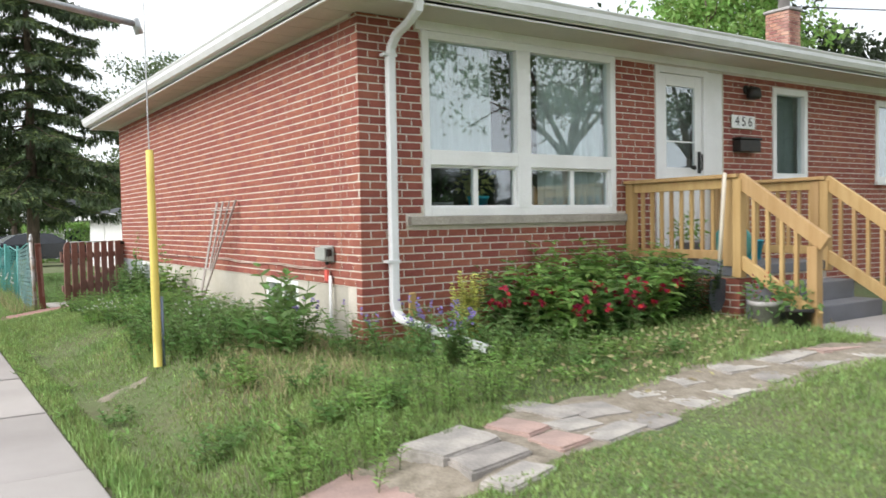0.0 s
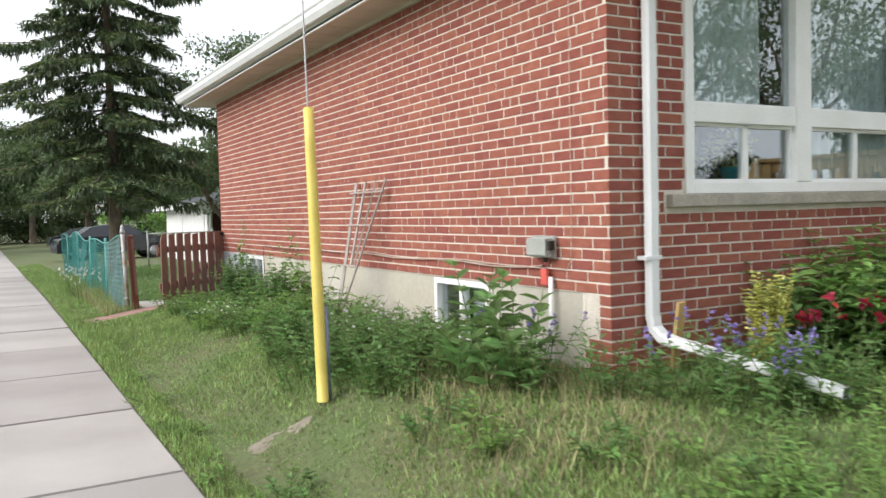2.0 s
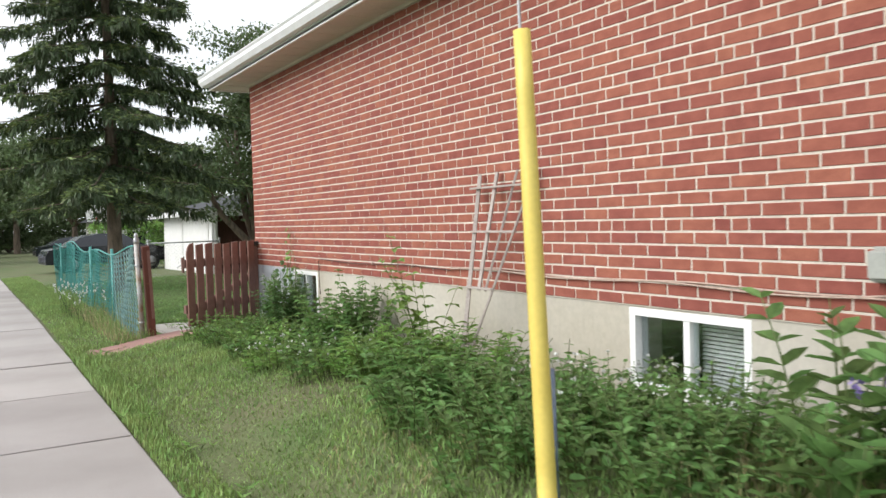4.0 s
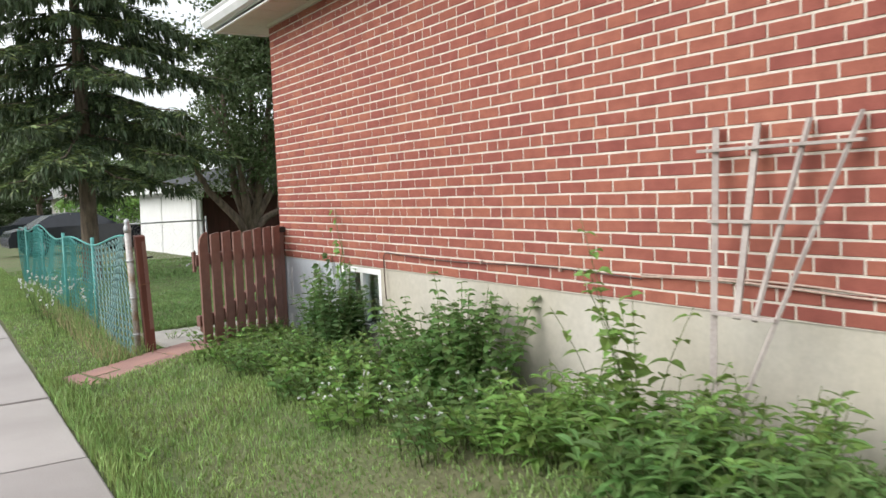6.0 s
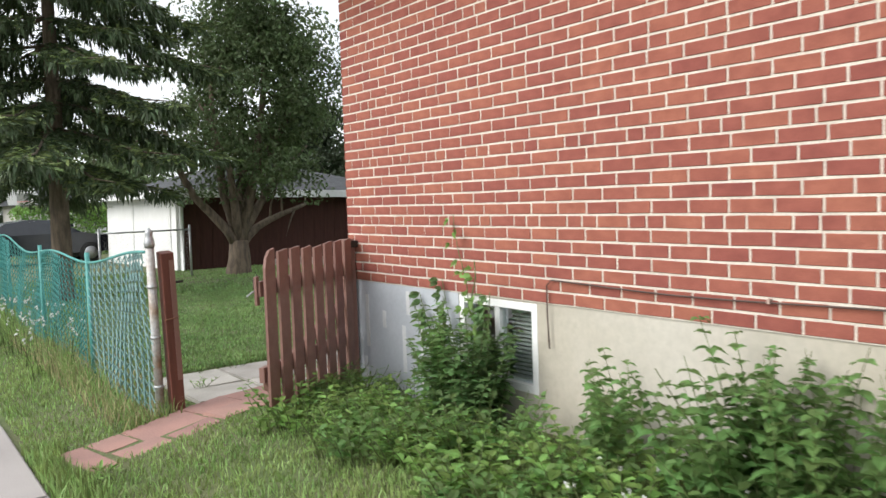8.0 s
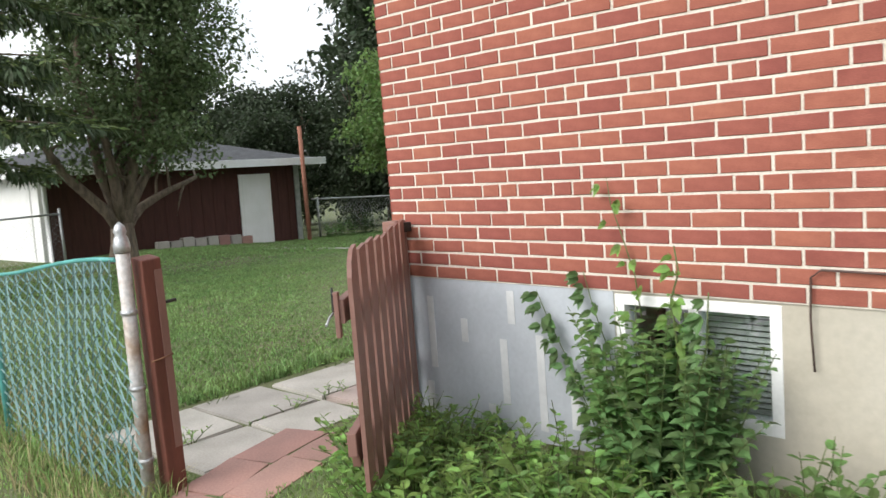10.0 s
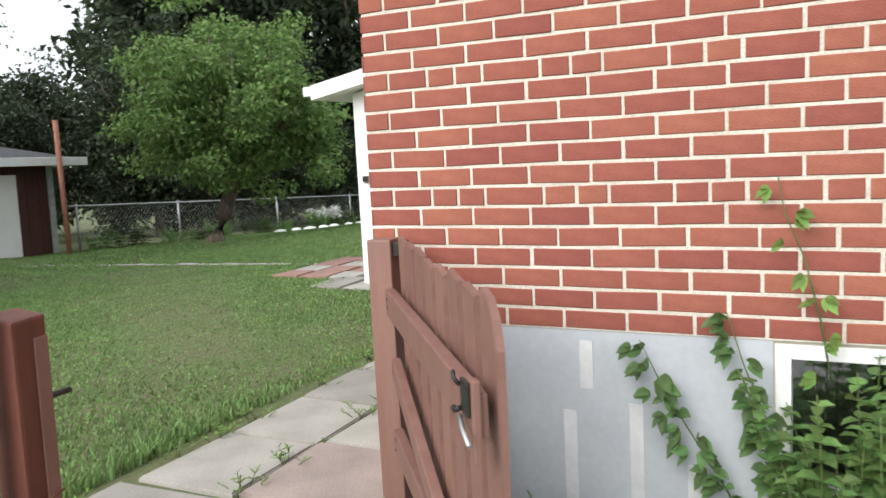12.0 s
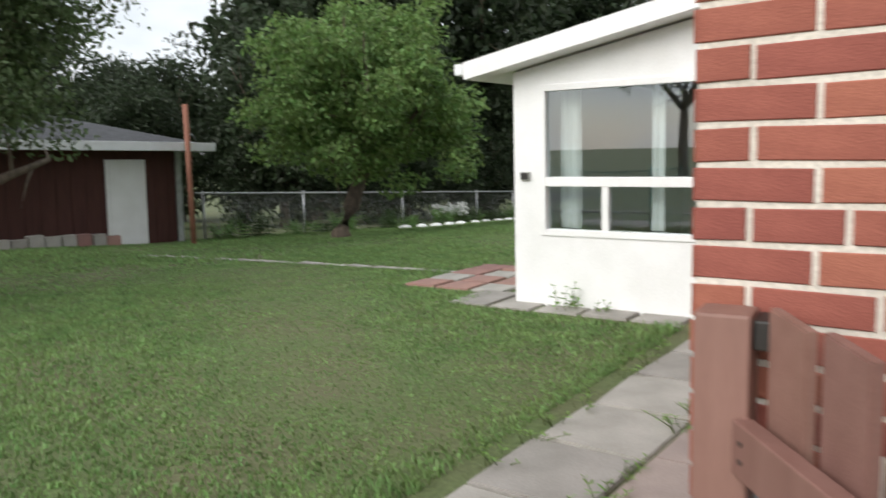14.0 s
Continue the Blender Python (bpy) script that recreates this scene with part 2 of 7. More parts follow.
def tube(bm, pts, r, sides=8, taper=None):
    """A round tube along points; taper gives the radius at its end."""
    pts = [Vector(p) for p in pts]
    rings = []
    for i, p in enumerate(pts):
        d = (pts[min(i + 1, len(pts) - 1)] - pts[max(i - 1, 0)]).normalized()
        a = d.cross(Vector((0, 0, 1)) if abs(d.z) < 0.9 else Vector((1, 0, 0))).normalized()
        b = d.cross(a)
        f = i / max(len(pts) - 1, 1)
        rr = r if taper is None else r + (taper - r) * f
        rings.append([bm.verts.new(p + a * rr * math.cos(t) + b * rr * math.sin(t)) for t in [2 * math.pi * k / sides for k in range(sides)]])
    for q, s in zip(rings, rings[1:]):
        for k in range(sides):
            f = bm.faces.new((q[k], q[(k + 1) % sides], s[(k + 1) % sides], s[k]))
            f.smooth = True
    bm.faces.new(rings[0][::-1])
    bm.faces.new(rings[-1])
    return bm


def tubem(*a, **k):
    return tube(bmesh.new(), *a, **k)


def lathe(profile, sides=20):
    """A turned shape from (radius, height) pairs."""
    bm = bmesh.new()
    rings = [[bm.verts.new((r * math.cos(2 * math.pi * k / sides), r * math.sin(2 * math.pi * k / sides), z)) for k in range(sides)] for r, z in profile]
    for q, s in zip(rings, rings[1:]):
        for k in range(sides):
            bm.faces.new((q[k], q[(k + 1) % sides], s[(k + 1) % sides], s[k])).smooth = True
    bm.faces.new(rings[0][::-1])
    bm.faces.new(rings[-1])
    return bm


def prism(outline, h, bevel=0.0):
    """A slab: an outline of (x, y) from z = 0 down to -h, its top edge worn."""
    bm = bmesh.new()
    top = [bm.verts.new((x, y, 0)) for x, y in outline]
    f = bm.faces.new(top)
    if f.normal.z < 0:
        f.normal_flip()
    r = bmesh.ops.extrude_face_region(bm, geom=[f])
    bmesh.ops.translate(bm, vec=(0, 0, -h), verts=[v for v in r["geom"] if isinstance(v, bmesh.types.BMVert)])
    bm.normal_update()
    bmesh.ops.recalc_face_normals(bm, faces=bm.faces)
    if bevel:
        es = [e for e in bm.edges if all(abs(v.co.z) < 1e-5 for v in e.verts)]
        bmesh.ops.bevel(bm, geom=es, offset=bevel, segments=2, affect="EDGES")
    return bm


def np_mesh(name, verts, faces, smooth=False):
    """A mesh from arrays of vertices and equal-sided faces."""
    verts, faces = np.asarray(verts, dtype=np.float32), np.asarray(faces, dtype=np.int32)
    me = bpy.data.meshes.new(name)
    n, k = faces.shape
    me.vertices.add(len(verts)), me.loops.add(n * k), me.polygons.add(n)
    me.vertices.foreach_set("co", verts.ravel())
    me.loops.foreach_set("vertex_index", faces.ravel())
    me.polygons.foreach_set("loop_start", np.arange(0, n * k, k, dtype=np.int32))
    me.polygons.foreach_set("use_smooth", np.full(n, smooth, dtype=bool))
    me.update(calc_edges=True)
    me.validate()
    return me


def sstep(t):
    t = np.clip(t, 0, 1)
    return t * t * (3 - 2 * t)


def ground_z(x, y):
    """Height of the ground: a bank up to the house, a level lawn behind, falling away at the back."""
    x, y = np.asarray(x, float), np.asarray(y, float)
    rise = np.where(y < 0, np.maximum(0.42 + 0.04 * y, 0.14), np.interp(y, [0, 1, 8.4, 9.5], [0.42, 0.40, 0.12, 0.07]))
    z = rise * sstep((x + 2.0) / 1.2)
    z = z + 0.14 * sstep((x - 0.6) / 2.2) * sstep((y + 4.5) / 1.5) * (y < 0)
    back = sstep((y - 12) / 12)
    z = z - 0.14 * back - (0.075 * np.clip(x - 5, 0, 3.3) + 0.055 * np.clip(x - 8, 0, 32)) * back
    return z - 0.012 * np.clip(y - 24, 0, 60)


def gz(x, y):
    return float(ground_z(x, y))


# ---- ground, sidewalk ----
def build_ground():
    xs = np.unique(np.concatenate([np.linspace(-400, -12, 14), np.arange(-12, 20, 0.3), np.linspace(20, 400, 20)]))
    ys = np.unique(np.concatenate([np.linspace(-300, -10, 14), np.arange(-10, 27, 0.3), np.linspace(27, 600, 34)]))
    X, Y = np.meshgrid(xs, ys)
    Z = ground_z(X, Y) - 0.03 * ((X < -2.25) & (X > -3.75))
    V = np.stack([X, Y, Z], -1).reshape(-1, 3)
    nx, ny = len(xs), len(ys)
    i = np.arange(nx * ny).reshape(ny, nx)
    F = np.stack([i[:-1, :-1], i[:-1, 1:], i[1:, 1:], i[1:, :-1]], -1).reshape(-1, 4)
    tagged(part("ground", np_mesh("ground", V, F, True), SOIL), "mown lawn ground with bare soil patches", "ground", kind="structure")


build_ground()


def build_sidewalk():
    walk_ob = thing("pavement", "pale worn concrete sidewalk of cast slabs", "sidewalk", kind="structure")
    rnd = random.Random(3)
    w = 1.75
    for k in range(-7, 38):
        y0 = -0.75 + k * w
        bm = prism([(-0.745, -w / 2 + 0.006), (0.745, -w / 2 + 0.006), (0.745, w / 2 - 0.006), (-0.745, w / 2 - 0.006)], 0.1, 0.012)
        ob = part("slab", bm, CONCRETE, walk_ob)
        ob.matrix_world = pose(-2.985, y0 + w / 2, gz(-3, y0 + w / 2) + 0.012 + rnd.uniform(-0.006, 0.006), rnd.uniform(-0.25, 0.25), rnd.uniform(-0.2, 0.2), 0)


build_sidewalk()
road = part("road", boxm(-13.5, -5.6, -120, 220, -0.3, -0.08), ASPHALT)
tagged(road, "grey asphalt side street", "road", kind="structure")
kerb = part("kerb", boxm(-5.6, -5.42, -120, 220, -0.3, 0.02, bevel=0.02), CONCRETE)
tagged(kerb, "concrete kerb along the street", "kerb", kind="structure")

# ---- house ----
HX, HY = 11.8, 8.8            # size of the house
FZ, CO, TOP = 0.9, 0.0677, 3.157   # top of the foundation, brick course, soffit
BH, JT = 0.0562, 0.0115        # brick height, joint


def cut_wall(name, along, fixed, depth, a0, a1, z0, z1, holes, material, label):
    """A thick wall with openings that go through. along: 'x' or 'y'; it stands from fixed to fixed + depth."""
    us = sorted({a0, a1, *[h[0] for h in holes], *[h[1] for h in holes]})
    zs = sorted({z0, z1, *[h[2] for h in holes], *[h[3] for h in holes]})
    bm = bmesh.new()
    for u0, u1 in zip(us, us[1:]):
        for w0, w1 in zip(zs, zs[1:]):
            cu, cz = (u0 + u1) / 2, (w0 + w1) / 2
            if any(h[0] < cu < h[1] and h[2] < cz < h[3] for h in holes):
                continue
            lo, hi = sorted((fixed, fixed + depth))
            box(bm, *((u0, u1, lo, hi) if along == "x" else (lo, hi, u0, u1)), w0, w1)
    bmesh.ops.remove_doubles(bm, verts=bm.verts, dist=1e-5)
    seen = {}
    for f in bm.faces:
        seen.setdefault(tuple(round(c, 4) for c in f.calc_center_median()), []).append(f)
    bmesh.ops.delete(bm, geom=[f for fs in seen.values() if len(fs) > 1 for f in fs], context="FACES")
    return tagged(part(name, bm, material), label, "wall", kind="structure")


FRONT_HOLES = [(0.62, 2.95, 1.48, 3.08), (3.55, 4.70, 0.98, 3.06), (5.63, 6.35, 1.88, 2.98), (7.98, 9.86, 1.88, 2.98)]
WEST_HOLES = [(1.33, 2.14, 0.42, 0.885), (6.75, 7.45, 0.38, 0.885)]
wall_south = cut_wall("wall_south", "x", 0.006, 0.22, 0.006, HX, 0.1, TOP, FRONT_HOLES, MORTAR, "red brick front wall with pale mortar joints")
wall_west = cut_wall("wall_west", "y", 0.006, 0.22, 0.228, HY - 0.006, FZ - 0.004, TOP, [], MORTAR, "red brick side wall with cream mortar joints")
wall_north = cut_wall("wall_north", "x", HY - 0.228, 0.222, 0.23, HX, 0.0, TOP, [], MORTAR, "red brick rear wall")
wall_east = cut_wall("wall_east", "y", HX - 0.22, 0.22, 0.23, HY - 0.23, 0.0, TOP, [], MORTAR, "red brick far side wall")
foundation = cut_wall("foundation", "y", 0.014, 0.25, 0.23, HY - 0.012, -0.1, FZ - 0.004, WEST_HOLES, PARGE, "pale parged concrete foundation wall under the brick")
grey_patch = part("painted_patch", boxm(0.009, 0.0135, 7.455, HY - 0.012, 0.0, FZ - 0.006), PARGE_GREY, foundation, "grey painted end of the foundation")
# thin pale strips imitate the picket light on the grey patch
for i, (py, pz0, pz1) in enumerate(((8.56, 0.42, 0.80), (8.33, 0.58, 0.70), (8.08, 0.30, 0.62), (7.86, 0.2, 0.66), (8.6, 0.1, 0.34), (7.68, 0.24, 0.48), (8.18, 0.12, 0.28), (8.02, 0.70, 0.86))):
    part("light_streak", boxm(0.006, 0.0088, py - 0.022, py + 0.022, pz0, pz1), PICKET_LIGHT, foundation, "pale streak standing for light between the gate pickets")


def spans(length, k, rnd):
    """The bricks of course k, from one end: (start, end)."""
    out, u = [], 0.0
    if k % 6 == 0 and k > 0:
        plan = [0.0935, 0.142] + [0.0925, 0.0925, 0.192] * 60
    else:
        plan = ([0.0935] if k % 2 == 0 else []) + [0.1925] * 90
    for w in plan:
        if u >= length - 0.03:
            break
        j = rnd.uniform(-0.004, 0.004)
        e = min(u + w + j, length)
        out.append((u, e - 0.0))
        u = e + JT
    return out


def brick_boxes(length, z_of, rows, holes, flip, rnd):
    """(u0, u1, z0, z1) of every brick of a wall, cut at the openings."""
    res = []
    for k in rows:
        z0 = z_of(k)
        z1 = min(z0 + BH, TOP - 0.002)
        for a, b in spans(length, k, rnd):
            u0, u1 = (length - b, length - a) if flip else (a, b)
            bits = [(u0, u1)]
            for h0, h1, hz0, hz1 in holes:
                if z1 <= hz0 + 0.01 or z0 >= hz1 - 0.01:
                    continue
                nb = []
                for p, q in bits:
                    if q <= h0 or p >= h1:
                        nb.append((p, q))
                    else:
                        if h0 - p > 0.02:
                            nb.append((p, h0 - 0.003))
                        if q - h1 > 0.02:
                            nb.append((h1 + 0.003, q))
                bits = nb
            res += [(p, q, z0, z1) for p, q in bits]
    return res


def brick_arrays(bricks, out, depth, rnd):
    """Joined bricks with chamfered faces. out(u, d, z): a place on the wall, d proud of it."""
    V, F = [], []
    for u0, u1, z0, z1 in bricks:
        c, d = 0.0022, depth + rnd.uniform(-0.0008, 0.0008)
        b = len(V)
        s = rnd.uniform(-0.0015, 0.0015)
        V += [out(u0, 0, z0 + s), out(u1, 0, z0 - s), out(u1, 0, z1 - s), out(u0, 0, z1 + s),
              out(u0, d - c, z0 + s), out(u1, d - c, z0 - s), out(u1, d - c, z1 - s), out(u0, d - c, z1 + s),
              out(u0 + c, d, z0 + c + s), out(u1 - c, d, z0 + c - s), out(u1 - c, d, z1 - c - s), out(u0 + c, d, z1 - c + s)]
        for i in range(4):
            j = (i + 1) % 4
            F += [(b + i, b + j, b + 4 + j, b + 4 + i), (b + 4 + i, b + 4 + j, b + 8 + j, b + 8 + i)]
        F.append((b + 8, b + 9, b + 10, b + 11))
    return V, F


def brick_wall(parent, bricks, out, pick, seed):
    """Bricks near the walk are objects of their own; the others are joined."""
    rnd = random.Random(seed)
    near = [b for b in bricks if pick(b)][:300]
    chosen = set(near)
    rest = [b for b in bricks if b not in chosen]
    V, F = brick_arrays(rest, out, 0.0045, rnd)
    ob = part("bricks", np_mesh("bricks", V, F), BRICK_I, parent)
    ob["kind"] = "stuff"
    meshes = {}
    for u0, u1, z0, z1 in near:
        key = (round((u1 - u0) / 0.004), round((z1 - z0) / 0.004), rnd.randrange(2))
        if key not in meshes:
            o = Vector(out(0, 0, 0))
            V, F = brick_arrays([(0, u1 - u0, 0, z1 - z0)], lambda u, d, z: tuple(Vector(out(u, d, z)) - o), 0.0045, rnd)
            meshes[key] = np_mesh("brick", V, F)
            meshes[key].materials.append(BRICK)
        bo = new("brick", meshes[key])
        bo.parent, bo.location = parent, out(u0, rnd.uniform(-0.0012, 0.0012), z0)


# ---- roof, eaves ----
OV = 0.5


def build_roof():
    soff = bmesh.new()
    x0, x1, y0, y1 = 0.12 - OV, HX + OV, -OV, HY + OV
    for a, b, c, d in ((x0, 0.0, y0, y1), (HX, x1, y0, y1), (0.0, HX, y0, 0.0), (0.0, HX, HY, y1)):
        box(soff, a, b, c, d, TOP, TOP + 0.02)
    s = tagged(part("ceiling_soffit", soff, SOFFIT), "beige painted soffit under the eaves", "soffit", kind="structure")
    for k in range(28):
        part("soffit_seam", boxm(x0 + 0.02, -0.02, y0 + 0.2 + k * 0.34, y0 + 0.206 + k * 0.34, TOP - 0.003, TOP - 0.0005), SOFFIT, s)
    roof = bmesh.new()
    zr, z0 = TOP + 1.75, TOP + 0.17
    hy = (y0 + y1) / 2
    v = [roof.verts.new(p) for p in ((x0, y0, z0), (x1, y0, z0), (x1, y1, z0), (x0, y1, z0), (x0 + 4.9, hy, zr), (x1 - 4.9, hy, zr))]
    for f in ((0, 1, 5, 4), (1, 2, 5), (2, 3, 4, 5), (3, 0, 4), (3, 2, 1, 0)):
        roof.faces.new([v[i] for i in f])
    rf = tagged(part("roof", roof, SHINGLE), "dark grey shingled hip roof", "roof", kind="structure")
    fas = bmesh.new()
    for a, b, c, d in ((x0, x0 + 0.02, y0, y1), (x1 - 0.02, x1, y0, y1), (x0 + 0.02, x1 - 0.02, y0, y0 + 0.02), (x0 + 0.02, x1 - 0.02, y1 - 0.02, y1)):
        box(fas, a, b, c, d, TOP - 0.015, TOP + 0.17)
    part("fascia", fas, WHITE, rf, "white painted fascia board")
    gut = bmesh.new()
    prof = [(0.0, 0.0), (0.07, 0.0), (0.10, 0.05), (0.10, 0.09), (0.115, 0.11), (0.115, 0.12), (0.09, 0.12), (0.09, 0.10), (0.0, 0.10)]
    ring = []
    for cx, cy, sx, sy in ((x0, y0, -1, -1), (x1, y0, 1, -1), (x1, y1, 1, 1), (x0, y1, -1, 1)):
        ring.append([gut.verts.new((cx + sx * d, cy + sy * d, TOP + 0.035 + h)) for d, h in prof])
    for i in range(4):
        p, q = ring[i], ring[(i + 1) % 4]
        for k in range(len(prof)):
            gut.faces.new((p[k], q[k], q[(k + 1) % len(prof)], p[(k + 1) % len(prof)]))
    part("gutter", gut, WHITE_METAL, rf, "white metal gutter")
    frieze = tagged(part("trim_frieze", boxm(0.55, HX, -0.022, 0.0, 3.085, TOP), WHITE), "white painted frieze board above the windows", "trim", kind="structure")
    frieze2 = tagged(part("trim_side", boxm(-0.02, 0.0, 0.1, HY, TOP - 0.03, TOP), SOFFIT), "thin beige moulding under the soffit", "trim", kind="structure")


build_roof()


def build_chimney():
    c = thing("chimney", "old red brick chimney with pale worn mortar and a cap", "chimney", m=pose(10.75, 3.2, 4.25) @ Matrix.Diagonal((0.8, 0.8, 0.9, 1)))
    part("shaft", boxm(-0.21, 0.21, -0.3, 0.3, 0, 1.1), MORTAR, c)
    rnd = random.Random(5)
    for k in range(15):
        z = 0.02 + k * 0.072
        for side in range(4):
            L = 0.42 if side % 2 == 0 else 0.6
            u = -L / 2 - (0.1 if k % 2 else 0)
            while u < L / 2 - 0.03:
                a, b = max(u, -L / 2), min(u + 0.19, L / 2)
                if b - a > 0.03:
                    d = 0.31 if side % 2 == 0 else 0.22
                    ob = part("brick", boxm(a, b, -0.01 - rnd.random() * 0.006, 0.01, 0, 0.058), BRICK_OLD, c)
                    ob.matrix_local = pose(0, 0, z, 0, 0, side * 90) @ pose(0, -d + 0.005, 0)
                u += 0.2
    part("cap", boxm(-0.27, 0.27, -0.35, 0.35, 1.1, 1.16, bevel=0.02), CLAY, c, "grey cement cap")
    part("flue", lathe([(0.13, 0), (0.13, 0.26), (0.15, 0.26), (0.15, 0.29), (0.10, 0.29)]), CLAY, c, "grey clay flue pipe").location = (0.05, 0, 1.2)


build_chimney()


# ---- windows ----
def frame_bars(bm, u0, u1, z0, z1, w, d0, d1, m):
    """A rectangular frame of four mitred-looking bars."""
    for a, b, c, d in ((u0, u0 + w, z0, z1), (u1 - w, u1, z0, z1), (u0 + w, u1 - w, z0, z0 + w), (u0 + w, u1 - w, z1 - w, z1)):
        box(bm, a, b, d0, d1, c, d, bevel=0.004, m=m)


def pane(parent, u0, u1, z0, z1, d, m, name="pane"):
    bm = box(bmesh.new(), u0, u1, d - 0.003, d + 0.003, z0, z1, m=m)
    ob = part(name, bm, GLASS, parent)
    ob.visible_shadow = False
    return ob


def curtain(name, label, u0, u1, z0, z1, d, m, parent=None, material=None, folds=9.0, amp=0.035):
    n = int((u1 - u0) / 0.02) + 2
    V, F = [], []
    for i in range(n):
        u = u0 + (u1 - u0) * i / (n - 1)
        for j, z in enumerate((z0, (z0 + z1) / 2, z1)):
            a = amp * (1.0 if j < 2 else 0.6)
            off = a * math.sin(u * folds * 2 * math.pi / 1.0 + 0.8 * math.sin(u * 7)) + a * 0.5 * math.sin(u * 31 + j * 0.4)
            V.append(tuple(m @ Vector((u, d + off, z))))
    for i in range(n - 1):
        for j in range(2):
            b = i * 3 + j
            F.append((b, b + 3, b + 4, b + 1))
    ob = part(name, np_mesh(name, V, F, True), material or CURTAIN, parent)
    return ob if parent else tagged(ob, label, "curtain")


def big_window():
    w = thing("window_1", "large white four-light picture window with sliding lower sashes", "window", kind="structure")
    I = Matrix.Identity(4)
    fr = bmesh.new()
    frame_bars(fr, 0.62, 2.95, 1.485, 3.08, 0.07, -0.012, 0.09, I)
    part("window_frame", fr, WHITE, w)
    part("mullion", boxm(1.66, 1.82, -0.018, 0.085, 1.555, 3.01, bevel=0.006), WHITE, w)
    for a, b in ((0.69, 1.66), (1.82, 2.88)):
        part("transom", boxm(a, b, -0.014, 0.08, 1.93, 2.06, bevel=0.006), WHITE, w)
        pane(w, a, b, 2.06, 3.01, 0.045, I)
        mid = a + (b - a) * 0.52
        part("sash_bar", boxm(mid - 0.025, mid + 0.025, 0.02, 0.07, 1.555, 1.93, bevel=0.004), WHITE, w)
        sb = bmesh.new()
        frame_bars(sb, a, b, 1.555, 1.93, 0.022, 0.02, 0.06, I)
        part("sash", sb, WHITE, w)
        pane(w, a + 0.022, mid - 0.025, 1.577, 1.908, 0.035, I)
        pane(w, mid + 0.025, b - 0.022, 1.577, 1.908, 0.05, I)
    sill = tagged(part("window_sill", boxm(0.46, 3.07, -0.05, 0.10, 1.405, 1.483, bevel=0.008), STONE_SILL, None), "grey stone sill under the picture window", "sill", kind="structure")
    tagged(part("trim_head", boxm(0.62, 2.95, -0.02, 0.06, 3.0805, 3.0845), WHITE), "white window head strip", "trim", kind="structure")
    curtain("curtain", "pale grey gathered curtain behind the picture window", 0.68, 1.44, 1.98, 3.06, 0.115, I, amp=0.022)
    curtain("curtain", "pale grey gathered curtain behind the picture window", 2.02, 2.95, 1.5, 3.06, 0.115, I, amp=0.022)
    pot = thing("potted_plant", "turquoise pot with a leafy houseplant on the inner sill", "potted plant", m=pose(1.42, 0.30, 1.52))
    part("pot", lathe([(0.07, 0), (0.095, 0.12), (0.105, 0.12), (0.105, 0.15), (0.09, 0.15), (0.085, 0.12)]), TURQ, pot, "turquoise glazed pot")
    part("foliage", leaf_ball(0.17, 160, 0.06, 11), LEAF_YELLOW, pot, "yellow-green leaves").location = (0.02, 0.05, 0.28)
    pot2 = thing("potted_plant", "dark green houseplant in a low bowl on the inner sill", "potted plant", m=pose(1.0, 0.34, 1.52))
    part("pot", lathe([(0.09, 0), (0.14, 0.08), (0.145, 0.09), (0.12, 0.09)]), CLAY, pot2)
    part("foliage", leaf_ball(0.15, 160, 0.06, 12), LEAF_DARK, pot2).location = (0.0, 0.0, 0.20)


def room():
    """The room behind the front windows, its dimness put into the colour."""
    rm = bmesh.new()
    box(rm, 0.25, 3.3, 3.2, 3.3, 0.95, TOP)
    tagged(part("wall_room_back", rm, ROOM_SHADE), "dim inner wall of the front room", "wall", kind="structure")
    tagged(part("wall_room_side", boxm(3.3, 3.4, 0.23, 3.2, 0.95, TOP), ROOM_SHADE), "dim inner partition wall", "wall", kind="structure")
    tagged(part("floor_room", boxm(0.25, 9.8, 0.23, 3.2, 0.9, 0.95), ROOM_SHADE), "dim inner floor", "floor", kind="structure")
    tagged(part("ceiling_room", boxm(0.25, HX - 0.25, 0.23, HY - 0.25, TOP - 0.05, TOP - 0.01), ROOM_SHADE), "dim inner ceiling", "ceiling", kind="structure")
    tagged(part("wall_hall_back", boxm(3.4, 9.8, 3.2, 3.3, 0.95, TOP), ROOM_SHADE), "dim inner wall of the hall", "wall", kind="structure")
    tagged(part("shelf_ledge", boxm(0.64, 2.93, 0.235, 0.5, 1.47, 1.50, bevel=0.004), WHITE), "white inner window ledge", "window ledge", kind="structure")


def small_window(name, u0, u1, z0, z1, label):
    w = thing(name, label, "window", kind="structure")
    I = Matrix.Identity(4)
    fr = bmesh.new()
    frame_bars(fr, u0, u1, z0, z1, 0.07, -0.012, 0.09, I)
    part("window_frame", fr, WHITE, w)
    pane(w, u0 + 0.07, u1 - 0.07, z0 + 0.07, z1 - 0.07, 0.04, I)
    part("window_sill", boxm(u0 - 0.04, u1 + 0.04, -0.05, 0.0, z0 - 0.05, z0 - 0.002, bevel=0.006), WHITE, w)
    curtain("curtain", "grey curtain behind the small front window", u0 + 0.05, u1 - 0.05, z0, z1, 0.17, I, w, SHADE_CLOTH, amp=0.022)


